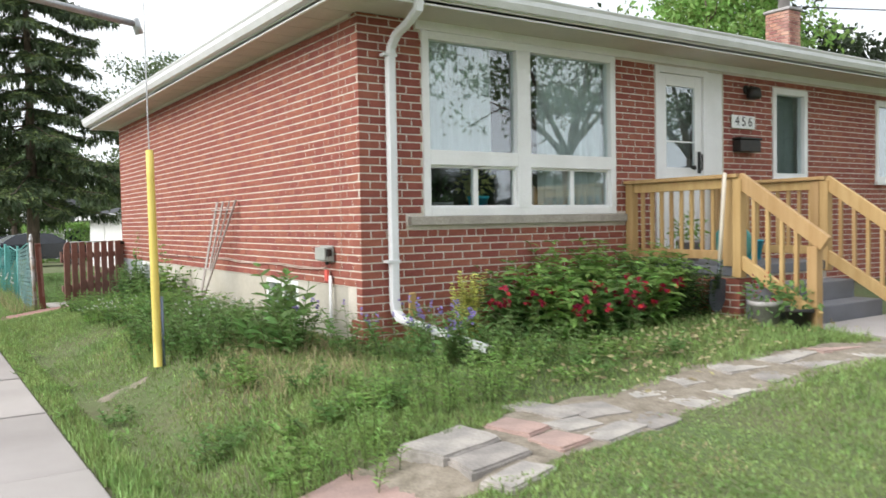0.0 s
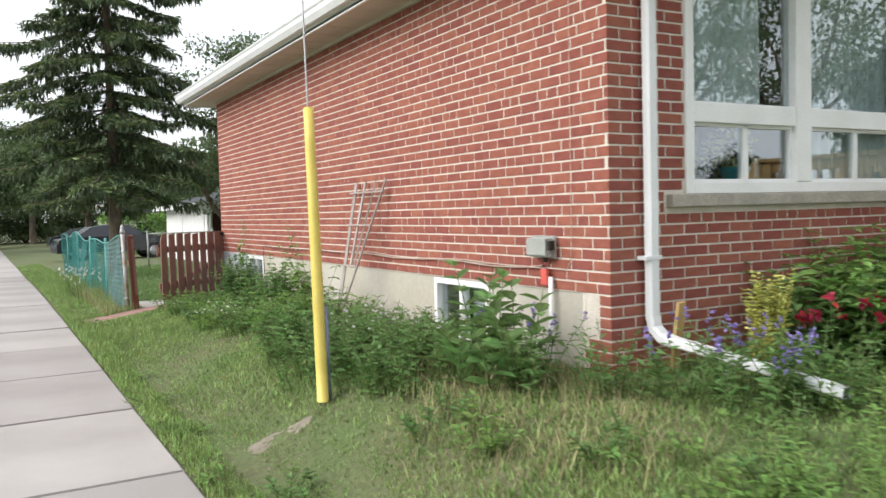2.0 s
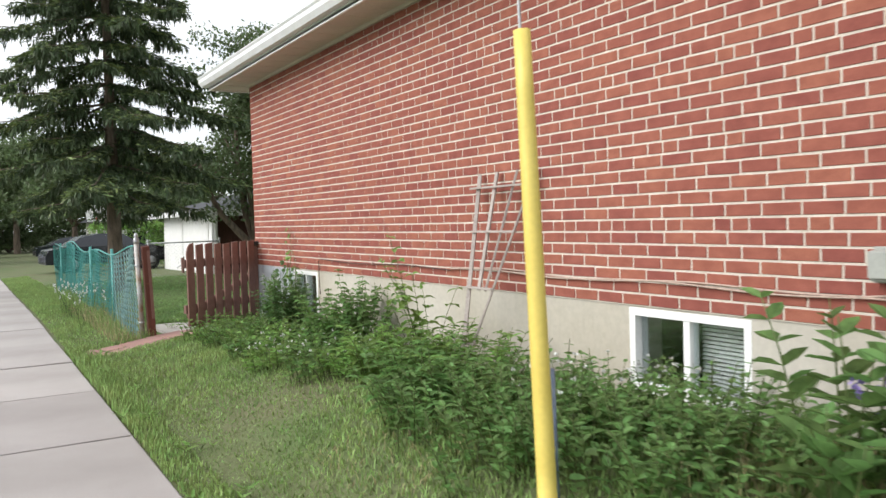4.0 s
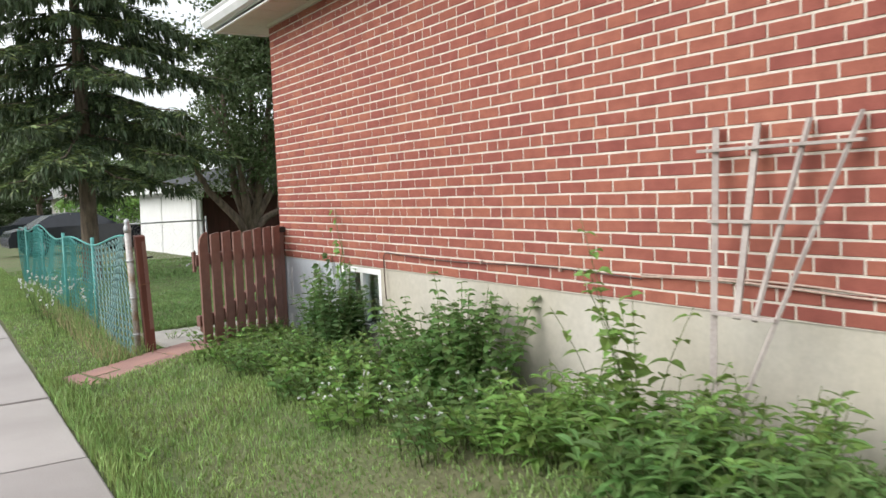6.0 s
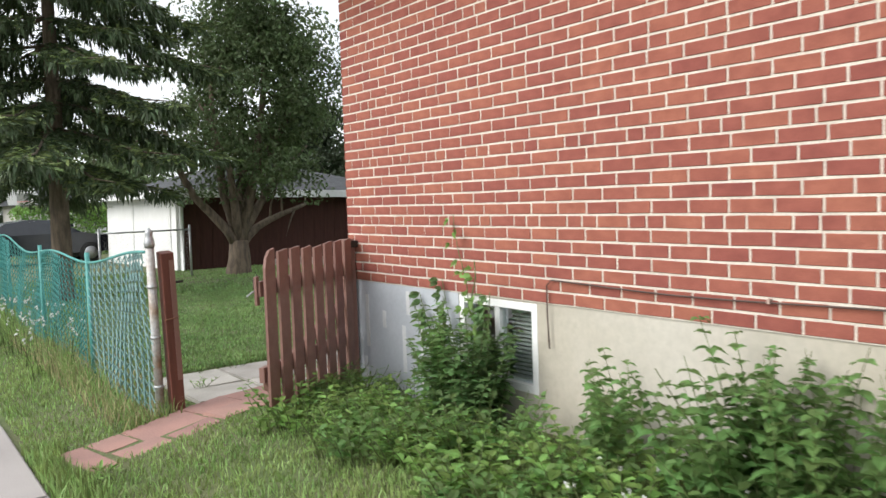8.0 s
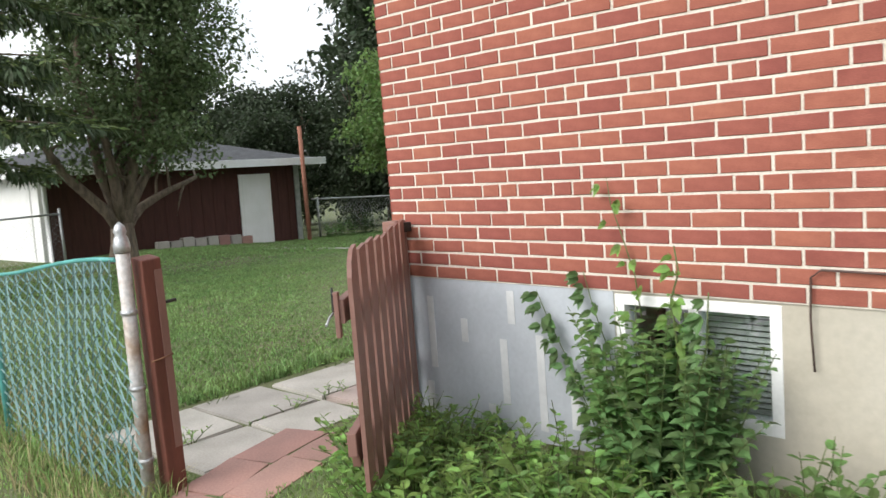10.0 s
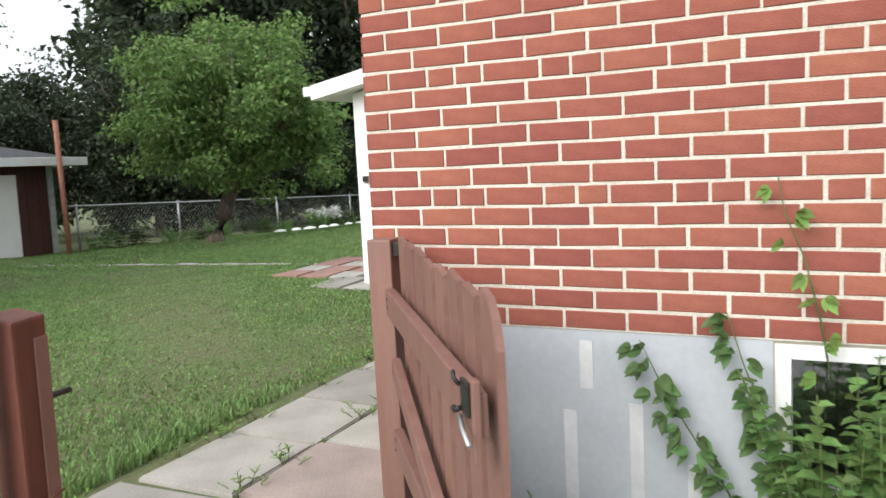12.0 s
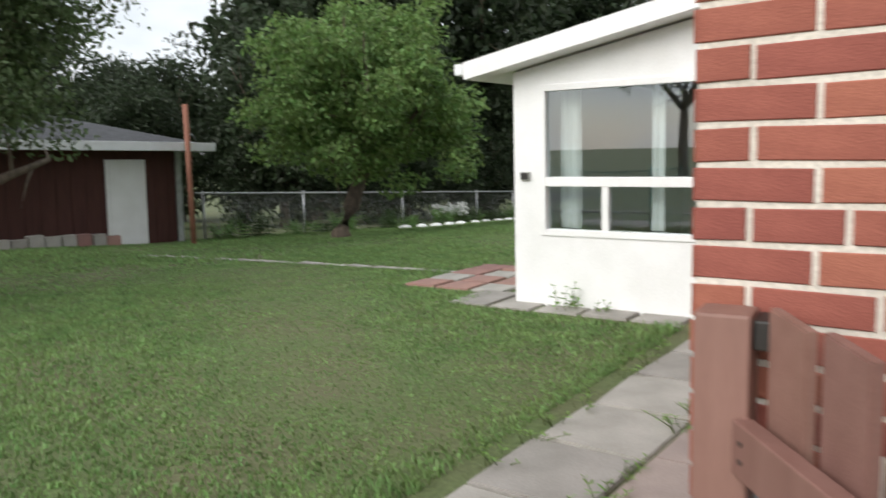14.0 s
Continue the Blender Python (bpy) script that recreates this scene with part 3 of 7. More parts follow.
def basement_window(name, y0, y1, z0, z1, label):
    w = thing(name, label, "window", kind="structure")
    R = pose(0, 0, 0, 0, 0, 90) @ Matrix.Diagonal((1, -1, 1, 1))   # u runs along y, depth along x
    fr = bmesh.new()
    frame_bars(fr, y0, y1, z0, z1, 0.045, 0.012, 0.11, R)
    part("window_frame", fr, WHITE, w)
    mid = (y0 + y1) / 2
    part("sash_bar", box(bmesh.new(), mid - 0.022, mid + 0.022, 0.02, 0.09, z0 + 0.045, z1 - 0.045, bevel=0.004, m=R), WHITE, w)
    pane(w, y0 + 0.045, mid - 0.022, z0 + 0.045, z1 - 0.045, 0.05, R)
    pane(w, mid + 0.022, y1 - 0.045, z0 + 0.045, z1 - 0.045, 0.065, R)
    bl = thing("window_blind", "white slatted blind drawn behind the basement window", "blind")
    for k in range(18):
        z = z0 + 0.05 + k * (z1 - z0 - 0.1) / 17
        ob = part("slat", box(bmesh.new(), y0 + 0.05, mid - 0.01, -0.011, 0.011, -0.001, 0.001, m=R @ pose(0, 0.13, z, 35)), BLIND, bl)
    part("head_rail", box(bmesh.new(), y0 + 0.045, mid, 0.115, 0.145, z1 - 0.045, z1 - 0.02, m=R), BLIND, bl)
    # panel coloured near-black for the unlit basement
    tagged(part("wall_basement", boxm(0.9, 0.95, y0 - 0.3, y1 + 0.3, -0.1, 0.86), ROOM_SHADE), "near-black panel standing for the unlit basement behind the window", "wall", kind="structure")


# ---- leaves ----
def leaf_arrays(P, D, N, L, W, droop=0.0, flat=False):
    """Leaves, oval and folded along the rib (or flat diamonds): base P, direction D, normal N, length L, width W."""
    P, D, N = (np.asarray(q, float).reshape(-1, 3) for q in (P, D, N))
    D = D / (np.linalg.norm(D, axis=1, keepdims=True) + 1e-9)
    S = np.cross(D, N)
    S /= np.linalg.norm(S, axis=1, keepdims=True) + 1e-9
    N2 = np.cross(S, D)
    L, W = np.asarray(L)[:, None], np.asarray(W)[:, None]
    mid = P + D * L * 0.5 - N2 * W * 0.18
    tip = P + D * L - np.array([0, 0, 1]) * L * droop
    if flat:
        V = np.stack([P, mid + S * W * 0.5, tip, mid - S * W * 0.5], 1).reshape(-1, 3)
        b = np.arange(len(P))[:, None] * 4
        return V, np.concatenate([b + [0, 2, 1], b + [0, 3, 2]], 0)
    down = np.array([0, 0, 1]) * L * droop
    lift = N2 * W * 0.12
    lo, hi = P + D * L * 0.28 - down * 0.08 + lift, P + D * L * 0.66 - down * 0.42 + lift
    rib = P + D * L * 0.5 - N2 * W * 0.06 - down * 0.22
    V = np.stack([P, lo + S * W * 0.46, hi + S * W * 0.40, tip, hi - S * W * 0.40, lo - S * W * 0.46, rib], 1).reshape(-1, 3)
    b = np.arange(len(P))[:, None] * 7
    return V, np.concatenate([b + [6, 1 + k, k] if k < 5 else b + [6, 0, 5] for k in range(6)], 0)


def rand_dirs(rs, n, up=0.0):
    d = rs.normal(size=(n, 3))
    d[:, 2] += up
    return d / np.linalg.norm(d, axis=1, keepdims=True)


def leaf_ball(r, n, size, seed, flat=1.0):
    rs = np.random.RandomState(seed)
    d = rand_dirs(rs, n)
    P = d * r * rs.uniform(0.3, 1.0, (n, 1)) * [1, 1, flat]
    V, F = leaf_arrays(P, d + rand_dirs(rs, n) * 0.7, rand_dirs(rs, n, 1.2), size * rs.uniform(0.6, 1.2, n), size * 0.5 * rs.uniform(0.7, 1.1, n), 0.15)
    return np_mesh("foliage", V, F)


def leaf_mat(name, c, c2, per="island", amount=0.35, rough=0.55, transmit=0.35):
    return mat(name, c, c2, rough, 3, 20, 0.0, per=per, amount=amount, transmit=transmit)


LEAF = leaf_mat("leaf_green", (0.20, 0.335, 0.11), (0.14, 0.255, 0.08), transmit=0.48)
LEAF_LIGHT = leaf_mat("leaf_light", (0.25, 0.40, 0.105), (0.18, 0.31, 0.08), transmit=0.42)
LEAF_DARK = leaf_mat("leaf_dark", (0.055, 0.10, 0.03), (0.04, 0.08, 0.026))
LEAF_YELLOW = leaf_mat("leaf_yellow", (0.78, 0.72, 0.28), (0.55, 0.56, 0.16))
LEAF_APPLE = leaf_mat("leaf_apple", (0.21, 0.315, 0.095), (0.125, 0.21, 0.064))
LEAF_TREE = leaf_mat("leaf_tree", (0.135, 0.185, 0.078), (0.09, 0.132, 0.056))
# very dark green: the shade among the rear trees is in the colour
LEAF_WOOD_SHADED = leaf_mat("leaf_woodland_shaded", (0.042, 0.062, 0.028), (0.03, 0.046, 0.022))
NEEDLE = leaf_mat("spruce_needles", (0.10, 0.14, 0.065), (0.06, 0.09, 0.046), amount=0.35, transmit=0.12)
# lighter needle colour, stands for light on the bough tips
NEEDLE_LIT = leaf_mat("spruce_lit_needles", (0.20, 0.255, 0.09), (0.13, 0.18, 0.066), amount=0.3, transmit=0.2)
GRASS = leaf_mat("grass_blades", (0.225, 0.335, 0.118), (0.155, 0.26, 0.088), amount=0.4, rough=0.6, transmit=0.3)
GRASS_FRONT = leaf_mat("rough_grass_blades", (0.295, 0.39, 0.135), (0.205, 0.31, 0.10), amount=0.45, rough=0.6, transmit=0.3)
GRASS_DRY = leaf_mat("dry_grass", (0.46, 0.40, 0.23), (0.33, 0.29, 0.155), amount=0.35)
LEAF_VINE = leaf_mat("leaf_vine", (0.16, 0.27, 0.10), (0.11, 0.20, 0.07))
STEM = leaf_mat("green_stem", (0.12, 0.17, 0.05), (0.09, 0.12, 0.04), transmit=0.0)
PETAL_PURPLE = leaf_mat("petal_purple", (0.36, 0.29, 0.62), (0.27, 0.21, 0.52))
PETAL_RED = leaf_mat("petal_red", (0.46, 0.03, 0.07), (0.32, 0.015, 0.045))
PETAL_WHITE = leaf_mat("petal_white", (0.75, 0.76, 0.74), (0.62, 0.63, 0.62))

big_window()
room()
small_window("window_2", 5.63, 6.35, 1.88, 2.98, "narrow white-framed front window beside the door")
small_window("window_3", 7.98, 9.86, 1.88, 2.98, "wide white-framed front bedroom window")
basement_window("window_4", 1.33, 2.14, 0.42, 0.885, "white sliding basement window in the foundation")
basement_window("window_5", 6.75, 7.45, 0.38, 0.885, "white sliding basement window half hidden by creeper")


# ---- front door and porch deck ----
def front_door():
    d = thing("door_1", "closed white storm door with a tall glass light", "door", kind="structure")
    fr = bmesh.new()
    frame_bars(fr, 3.55, 4.4, 0.98, 3.06, 0.07, -0.015, 0.10, Matrix.Identity(4))
    part("door_frame", fr, WHITE, d)
    leaf = bmesh.new()
    for a, b, c, e in ((3.625, 3.74, 1.0, 2.985), (4.21, 4.325, 1.0, 2.985), (3.74, 4.21, 2.86, 2.985), (3.74, 4.21, 1.0, 1.16), (3.74, 4.21, 1.86, 1.98)):
        box(leaf, a, b, 0.01, 0.05, c, e, bevel=0.004)
    lf = part("door_leaf", leaf, WHITE, d)
    part("panel", boxm(3.74, 4.21, 0.02, 0.045, 1.16, 1.86), WHITE, d)
    for k in range(4):
        part("groove_rib", boxm(3.78 + k * 0.105, 3.865 + k * 0.105, 0.012, 0.02, 1.2, 1.82, bevel=0.003), WHITE, d)
    ob = part("pane", boxm(3.74, 4.21, 0.028, 0.034, 1.98, 2.86), GLASS, d)
    ob.visible_shadow = False
    part("pane_bar", boxm(3.74, 4.21, 0.018, 0.027, 2.255, 2.27), WHITE, d)
    part("inner_door", boxm(3.63, 4.32, 0.16, 0.20, 1.0, 2.98), SHADE_CLOTH, d, "grey inner door behind the glass")
    h = part("door_handle", tubem([(4.27, -0.035, 1.95), (4.27, -0.04, 2.0), (4.27, -0.04, 2.1), (4.27, -0.035, 2.13)], 0.01), BLACK, d, "black lever handle")
    part("back_plate", boxm(4.245, 4.295, -0.004, 0.008, 1.92, 2.16, bevel=0.004), BLACK, d)
    part("knob", lathe([(0.012, 0), (0.012, 0.02), (0.026, 0.03), (0.026, 0.045), (0.012, 0.052)]), BLACK, d).matrix_local = pose(4.15, 0.01, 1.98, 90)
    part("side_panel", boxm(4.4, 4.70, 0.02, 0.11, 0.98, 3.06, bevel=0.004), WHITE, d, "white side panel beside the door")


front_door()


def sign_number():
    s = thing("house_number", "white plaque with the house number 456", "house number", m=pose(5.03, -0.012, 2.53))
    part("plaque", boxm(-0.215, 0.215, -0.014, 0.0, -0.075, 0.075, bevel=0.004), WHITE, s)
    for i, ch in enumerate("456"):
        cu = bpy.data.curves.new("digit", "FONT")
        cu.body, cu.size, cu.extrude, cu.align_x, cu.align_y = ch, 0.155, 0.002, "CENTER", "CENTER"
        me = bpy.data.meshes.new_from_object(new("digit_source", cu))
        src = bpy.data.objects["digit_source"]
        bpy.data.objects.remove(src)
        part("digit", me, BLACK, s, "black numeral").matrix_local = pose(-0.12 + i * 0.12, -0.0165, 0.0, 90)
    b = thing("mailbox", "black metal wall mailbox with a curved lid", "mailbox", m=pose(5.05, 0.0, 2.27))
    part("body", boxm(-0.19, 0.19, -0.11, -0.001, -0.09, 0.045, bevel=0.008), BLACK, b)
    part("lid", boxm(-0.2, 0.2, -0.125, -0.001, 0.048, 0.075, bevel=0.012), BLACK, b)
    l = thing("wall_lamp", "dark bronze outdoor wall lamp, unlit", "wall lamp", m=pose(5.11, 0, 2.88))
    part("back_plate", lathe([(0.055, 0), (0.055, 0.012), (0.03, 0.025)]), BLACK, l).matrix_local = pose(0, -0.001, 0.03, 90)
    part("arm", tubem([(0, -0.015, 0.03), (0, -0.07, 0.06), (0, -0.11, 0.04)], 0.01), BLACK, l)
    part("shade", lathe([(0.03, 0.05), (0.075, 0.02), (0.085, -0.06), (0.07, -0.09), (0.02, -0.1)]), BLACK, l).location = (0, -0.11, 0)


sign_number()


def deck():
    DX0, DX1, DY, DZ = 3.1, 4.5, -1.36, 0.985
    base = thing("porch", "grey painted concrete porch and steps on a brick base", "porch", kind="structure")
    part("base_core", boxm(DX0 + 0.03, DX1 + 0.02, DY + 0.03, -0.015, 0.1, DZ - 0.09), MORTAR, base, "mortar core of the base")
    rb = random.Random(6)
    for side in range(2):
        rows = [(u, min(u + 0.19, 1.3), 0.885 - k * CO, 0.885 - k * CO + BH) for k in range(1, 11) for u in np.arange(0.0 if k % 2 else -0.1, 1.28, 0.203) if u > -0.01 or k % 2 == 0]
        rows = [(max(a, 0.0), b, c, d) for a, b, c, d in rows if b - max(a, 0) > 0.03]
        out = (lambda u, d, z: (DX0 + 0.03 - d, DY + 0.03 + u, z)) if side == 0 else (lambda u, d, z: (DX0 + 0.03 + u, DY + 0.03 - d, z))
        V, F = brick_arrays(rows, out, 0.005, rb)
        part("base_brickwork", np_mesh("base_brickwork", V, F), BRICK_I, base, "red bricks of the base")["kind"] = "stuff"
    part("platform", boxm(DX0, DX1 + 0.05, DY, -0.014, DZ - 0.09, DZ, bevel=0.01), GREY_STEP, base)
    g = 0.30
    for k in range(2):
        zt = DZ - (k + 1) * 0.172
        part("step", boxm(DX0 + 0.08, DX1, DY - 0.27 * (k + 1), DY - 0.27 * k - 0.001, g - 0.1, zt, bevel=0.012), GREY_STEP, base)
    rail = thing("railing", "new yellow pine railing round the porch and steps", "railing")
    RT = 1.80
    def post(x, y, z0, z1):
        part("post", boxm(x - 0.045, x + 0.045, y - 0.045, y + 0.045, z0, z1, bevel=0.006), LUMBER, rail)
    def beam(p, q, w=0.04, h=0.09):
        p, q = Vector(p), Vector(q)
        d = q - p
        m = Matrix.Translation((p + q) / 2) @ d.to_track_quat("X", "Z").to_matrix().to_4x4()
        part("rail", box(bmesh.new(), -d.length / 2, d.length / 2, -w / 2, w / 2, -h / 2, h / 2, bevel=0.006, m=m), LUMBER, rail)
    for x in (DX0 + 0.02, DX1):
        post(x, -0.06, DZ, RT - 0.02), post(x, DY + 0.115, DZ, RT - 0.02)
        beam((x, -0.012, RT), (x, DY, RT), 0.14, 0.035)
        beam((x, -0.11, RT - 0.065), (x, DY + 0.11, RT - 0.065), 0.038, 0.09)
        beam((x, -0.11, DZ + 0.10), (x, DY + 0.11, DZ + 0.10), 0.038, 0.085)
        for k in range(9):
            y = -0.18 - k * 0.122
            part("baluster", boxm(x + 0.02, x + 0.05, y - 0.017, y + 0.017, DZ + 0.06, RT - 0.03, bevel=0.003), LUMBER, rail)
        y1 = DY - 0.80
        beam((x, DY + 0.02, RT - 0.03), (x, y1, RT - 0.60), 0.05, 0.13)
        beam((x, DY + 0.02, DZ + 0.06), (x, y1 + 0.06, DZ - 0.40), 0.05, 0.11)
        post(x, DY + 0.02, DZ - 0.1, RT - 0.02)
        post(x, y1 + 0.10, gz(x, y1) - 0.05, RT - 0.62)
        for k in range(4):
            f = (k + 1) / 5.2
            y = DY - 0.70 * f
            part("baluster", boxm(x - 0.017, x + 0.017, y - 0.017, y + 0.017, DZ + 0.04 - 0.47 * f, RT - 0.05 - 0.50 * f, bevel=0.003), LUMBER, rail)
    walkway = tagged(part("pavement_entry", boxm(3.16, 6.0, -2.78, -1.91, 0.2, 0.492, bevel=0.01), CONCRETE), "grey concrete walk at the foot of the steps", "walkway", kind="structure")
    sh = thing("shovel", "garden shovel with a pale wooden shaft leaning on the railing", "shovel", m=pose(2.93, -1.24, gz(2.93, -1.24) + 0.08, 2, 3, 0))
    part("shaft", tubem([(0, 0, 0.3), (0, 0, 1.24)], 0.018), PALE_WOOD, sh, "pale wooden shaft")
    part("socket", tubem([(0, 0, 0.2), (0, 0, 0.45)], 0.024, taper=0.019), STEEL_DARK, sh)
    bl = prism([(-0.11, 0.0), (-0.11, 0.2), (0.0, 0.22), (0.11, 0.2), (0.11, 0.0), (0.06, -0.07), (0, -0.10), (-0.06, -0.07)], 0.006)
    part("blade", bl, STEEL_DARK, sh, "dark steel blade").matrix_local = pose(0, 0, 0.08, 90)
    bk = thing("bucket", "bright blue plastic bucket on the porch", "bucket", m=pose(4.15, -0.75, DZ + 0.002))
    part("pail", lathe([(0.08, 0), (0.11, 0.19), (0.118, 0.19), (0.118, 0.205), (0.1, 0.205), (0.075, 0.01)]), TURQ, bk)
    for i, (x, y, r, lab, mt) in enumerate(((2.95, -1.72, 0.13, "grey clay pot with small red flowers", CLAY), (3.6, -0.4, 0.12, "potted leafy plant on the porch", CLAY), (3.02, -1.98, 0.11, "low dark pot with sparse leaves", BLACK))):
        z = DZ + 0.002 if y > -1.3 else gz(x, y) - 0.01
        p = thing("flower_pot", lab, "flower pot", m=pose(x, y, z))
        part("pot", lathe([(r * 0.7, 0), (r, r * 1.5), (r * 1.1, r * 1.5), (r * 1.1, r * 1.8), (r * 0.95, r * 1.8), (r * 0.9, r * 1.5)]), mt, p)
        part("foliage", leaf_ball(r * 1.5, 120, 0.07, 30 + i), LEAF_LIGHT if i == 1 else LEAF, p).location = (0, 0, r * (2.6 if i == 1 else 2.2))
        if i == 0:
            part("flowers", leaf_ball(r * 1.35, 40, 0.04, 33), PETAL_RED, p, "small red flowers").location = (0, 0, r * 2.6)
    gh = thing("garden_hose_reel", "round green plastic reel standing on the porch", "hose reel", m=pose(3.42, -1.05, DZ + 0.19, 0, 90, 20))
    part("disc", lathe([(0.02, -0.03), (0.18, -0.03), (0.19, 0.0), (0.18, 0.03), (0.02, 0.03)]), GREEN_VINYL, gh)


deck()


# ---- flagstones ----
def lean(x, y, d):
    """The tilt of a stone that lies on the bank."""
    return -math.degrees(math.atan2(gz(x + d, y) - gz(x - d, y), 2 * d))


def flagstones():
    rnd = random.Random(8)
    group = thing("pavement_flagstones", "stepping path of uneven pink and grey flagstones in the lawn", "flagstone path", kind="structure")
    def stone(x, y, lx, ly, turn, mt, lift):
        pts = []
        corner = [(-lx / 2, -ly / 2), (lx / 2, -ly / 2), (lx / 2, ly / 2), (-lx / 2, ly / 2)]
        corner = [(a * rnd.uniform(0.84, 1.16), b * rnd.uniform(0.86, 1.14)) for a, b in corner]
        for k in range(4):
            a, b = Vector(corner[k]), Vector(corner[(k + 1) % 4])
            for f in (0.06, 0.36, 0.66, 0.94):
                e = a.lerp(b, f) * (1 + rnd.uniform(-0.05, 0.05))
                pts.append((e.x, e.y))
        ob = part("flagstone", prism(pts, 0.12, 0.012), mt, group)
        ob.matrix_world = pose(x, y, gz(x, y) + lift * 0.4, rnd.uniform(-2, 2), lean(x, y, 0.25) * 0.55 + rnd.uniform(-1.5, 1.5), turn)
    G, P = FLAG, FLAG_PINK
    # the broad stones that climb the bank
    for x, y, lx, ly, turn, mt, lift in ((-1.34, -2.64, 0.56, 0.74, 12, P, 0.05), (-0.86, -2.55, 0.44, 0.30, 12, G, 0.075), (-0.82, -2.82, 0.42, 0.24, 8, G, 0.055), (-0.86, -3.07, 0.36, 0.20, 16, G, 0.03),
                                         (-0.41, -2.50, 0.22, 0.34, 14, P, 0.05), (-0.37, -2.79, 0.28, 0.28, 10, P, 0.045), (-0.05, -2.31, 0.24, 0.40, 16, G, 0.035), (0.20, -2.47, 0.32, 0.30, -8, G, 0.03),
                                         (-0.12, -2.63, 0.26, 0.22, 4, G, 0.035), (-0.03, -2.84, 0.40, 0.20, 14, G, 0.03), (0.32, -2.80, 0.34, 0.26, 6, G, 0.02)):
        stone(x, y, lx, ly, turn, mt, lift)
    x = 0.66
    while x < 5.6:
        step = rnd.uniform(0.30, 0.46)
        c = float(np.interp(x, [0.6, 1.4, 1.95, 2.4, 2.8, 3.4, 5.8], [-2.50, -2.48, -2.58, -2.68, -2.80, -2.97, -3.02]))
        for v in (-0.15, 0.14):
            stone(x + step / 2 + rnd.uniform(-0.06, 0.06), c + v + rnd.uniform(-0.03, 0.03), step * 0.98, rnd.uniform(0.24, 0.31), rnd.uniform(-14, 14), P if rnd.random() < 0.22 else G, 0.006 + rnd.uniform(0, 0.014))
        x += step


flagstones()


# ---- things on and beside the side wall ----
def downspout():
    d = thing("downspout", "white metal downspout with a long extension over the bed", "downspout")
    def rect_tube(pts, name, w=0.075, h=0.055):
        bm = bmesh.new()
        pts = [Vector(p) for p in pts]
        rings = []
        for i, p in enumerate(pts):
            dv = (pts[min(i + 1, len(pts) - 1)] - pts[max(i - 1, 0)]).normalized()
            a = Vector((1, 0, 0)) if abs(dv.x) < 0.9 else Vector((0, 1, 0))
            a = (a - dv * a.dot(dv)).normalized()
            b = dv.cross(a)
            rings.append([bm.verts.new(p + a * w / 2 * sx + b * h / 2 * sy) for sx, sy in ((-1, -0.6), (-0.7, -1), (0.7, -1), (1, -0.6), (1, 0.6), (0.7, 1), (-0.7, 1), (-1, 0.6))])
        for q, s in zip(rings, rings[1:]):
            for k in range(8):
                bm.faces.new((q[k], q[(k + 1) % 8], s[(k + 1) % 8], s[k]))
        part(name, bm, WHITE_METAL, d)
    rect_tube([(0.28, -0.52, 3.19), (0.28, -0.50, 3.10), (0.28, -0.36, 3.03), (0.28, -0.16, 2.97), (0.28, -0.07, 2.88), (0.28, -0.055, 2.78)], "elbow")
    rect_tube([(0.28, -0.05, 2.80), (0.28, -0.05, 0.74)], "pipe", 0.082, 0.06)
    rect_tube([(0.28, -0.055, 0.76), (0.285, -0.065, 0.69), (0.29, -0.12, 0.64), (0.30, -0.20, 0.62)], "lower_elbow", 0.086, 0.064)
    rect_tube([(0.298, -0.17, 0.628), (0.385, -1.22, 0.50)], "extension", 0.08, 0.055)
    for z in (2.82, 1.11):
        part("strap", boxm(0.20, 0.33, -0.085, -0.008, z - 0.012, z + 0.012, bevel=0.002), WHITE_METAL, d, "white pipe strap")
    part("stake", tubem([(0.33, -0.55, 0.35), (0.33, -0.55, 0.57)], 0.012), WHITE_METAL, d)
    pl = thing("wood_plank", "short brown plank leaning against the brick", "plank", m=pose(0.40, -0.10, 0.42, 12, -4, 0))
    part("plank", boxm(-0.03, 0.03, -0.012, 0.012, 0, 0.44, bevel=0.004), LUMBER, pl)


downspout()


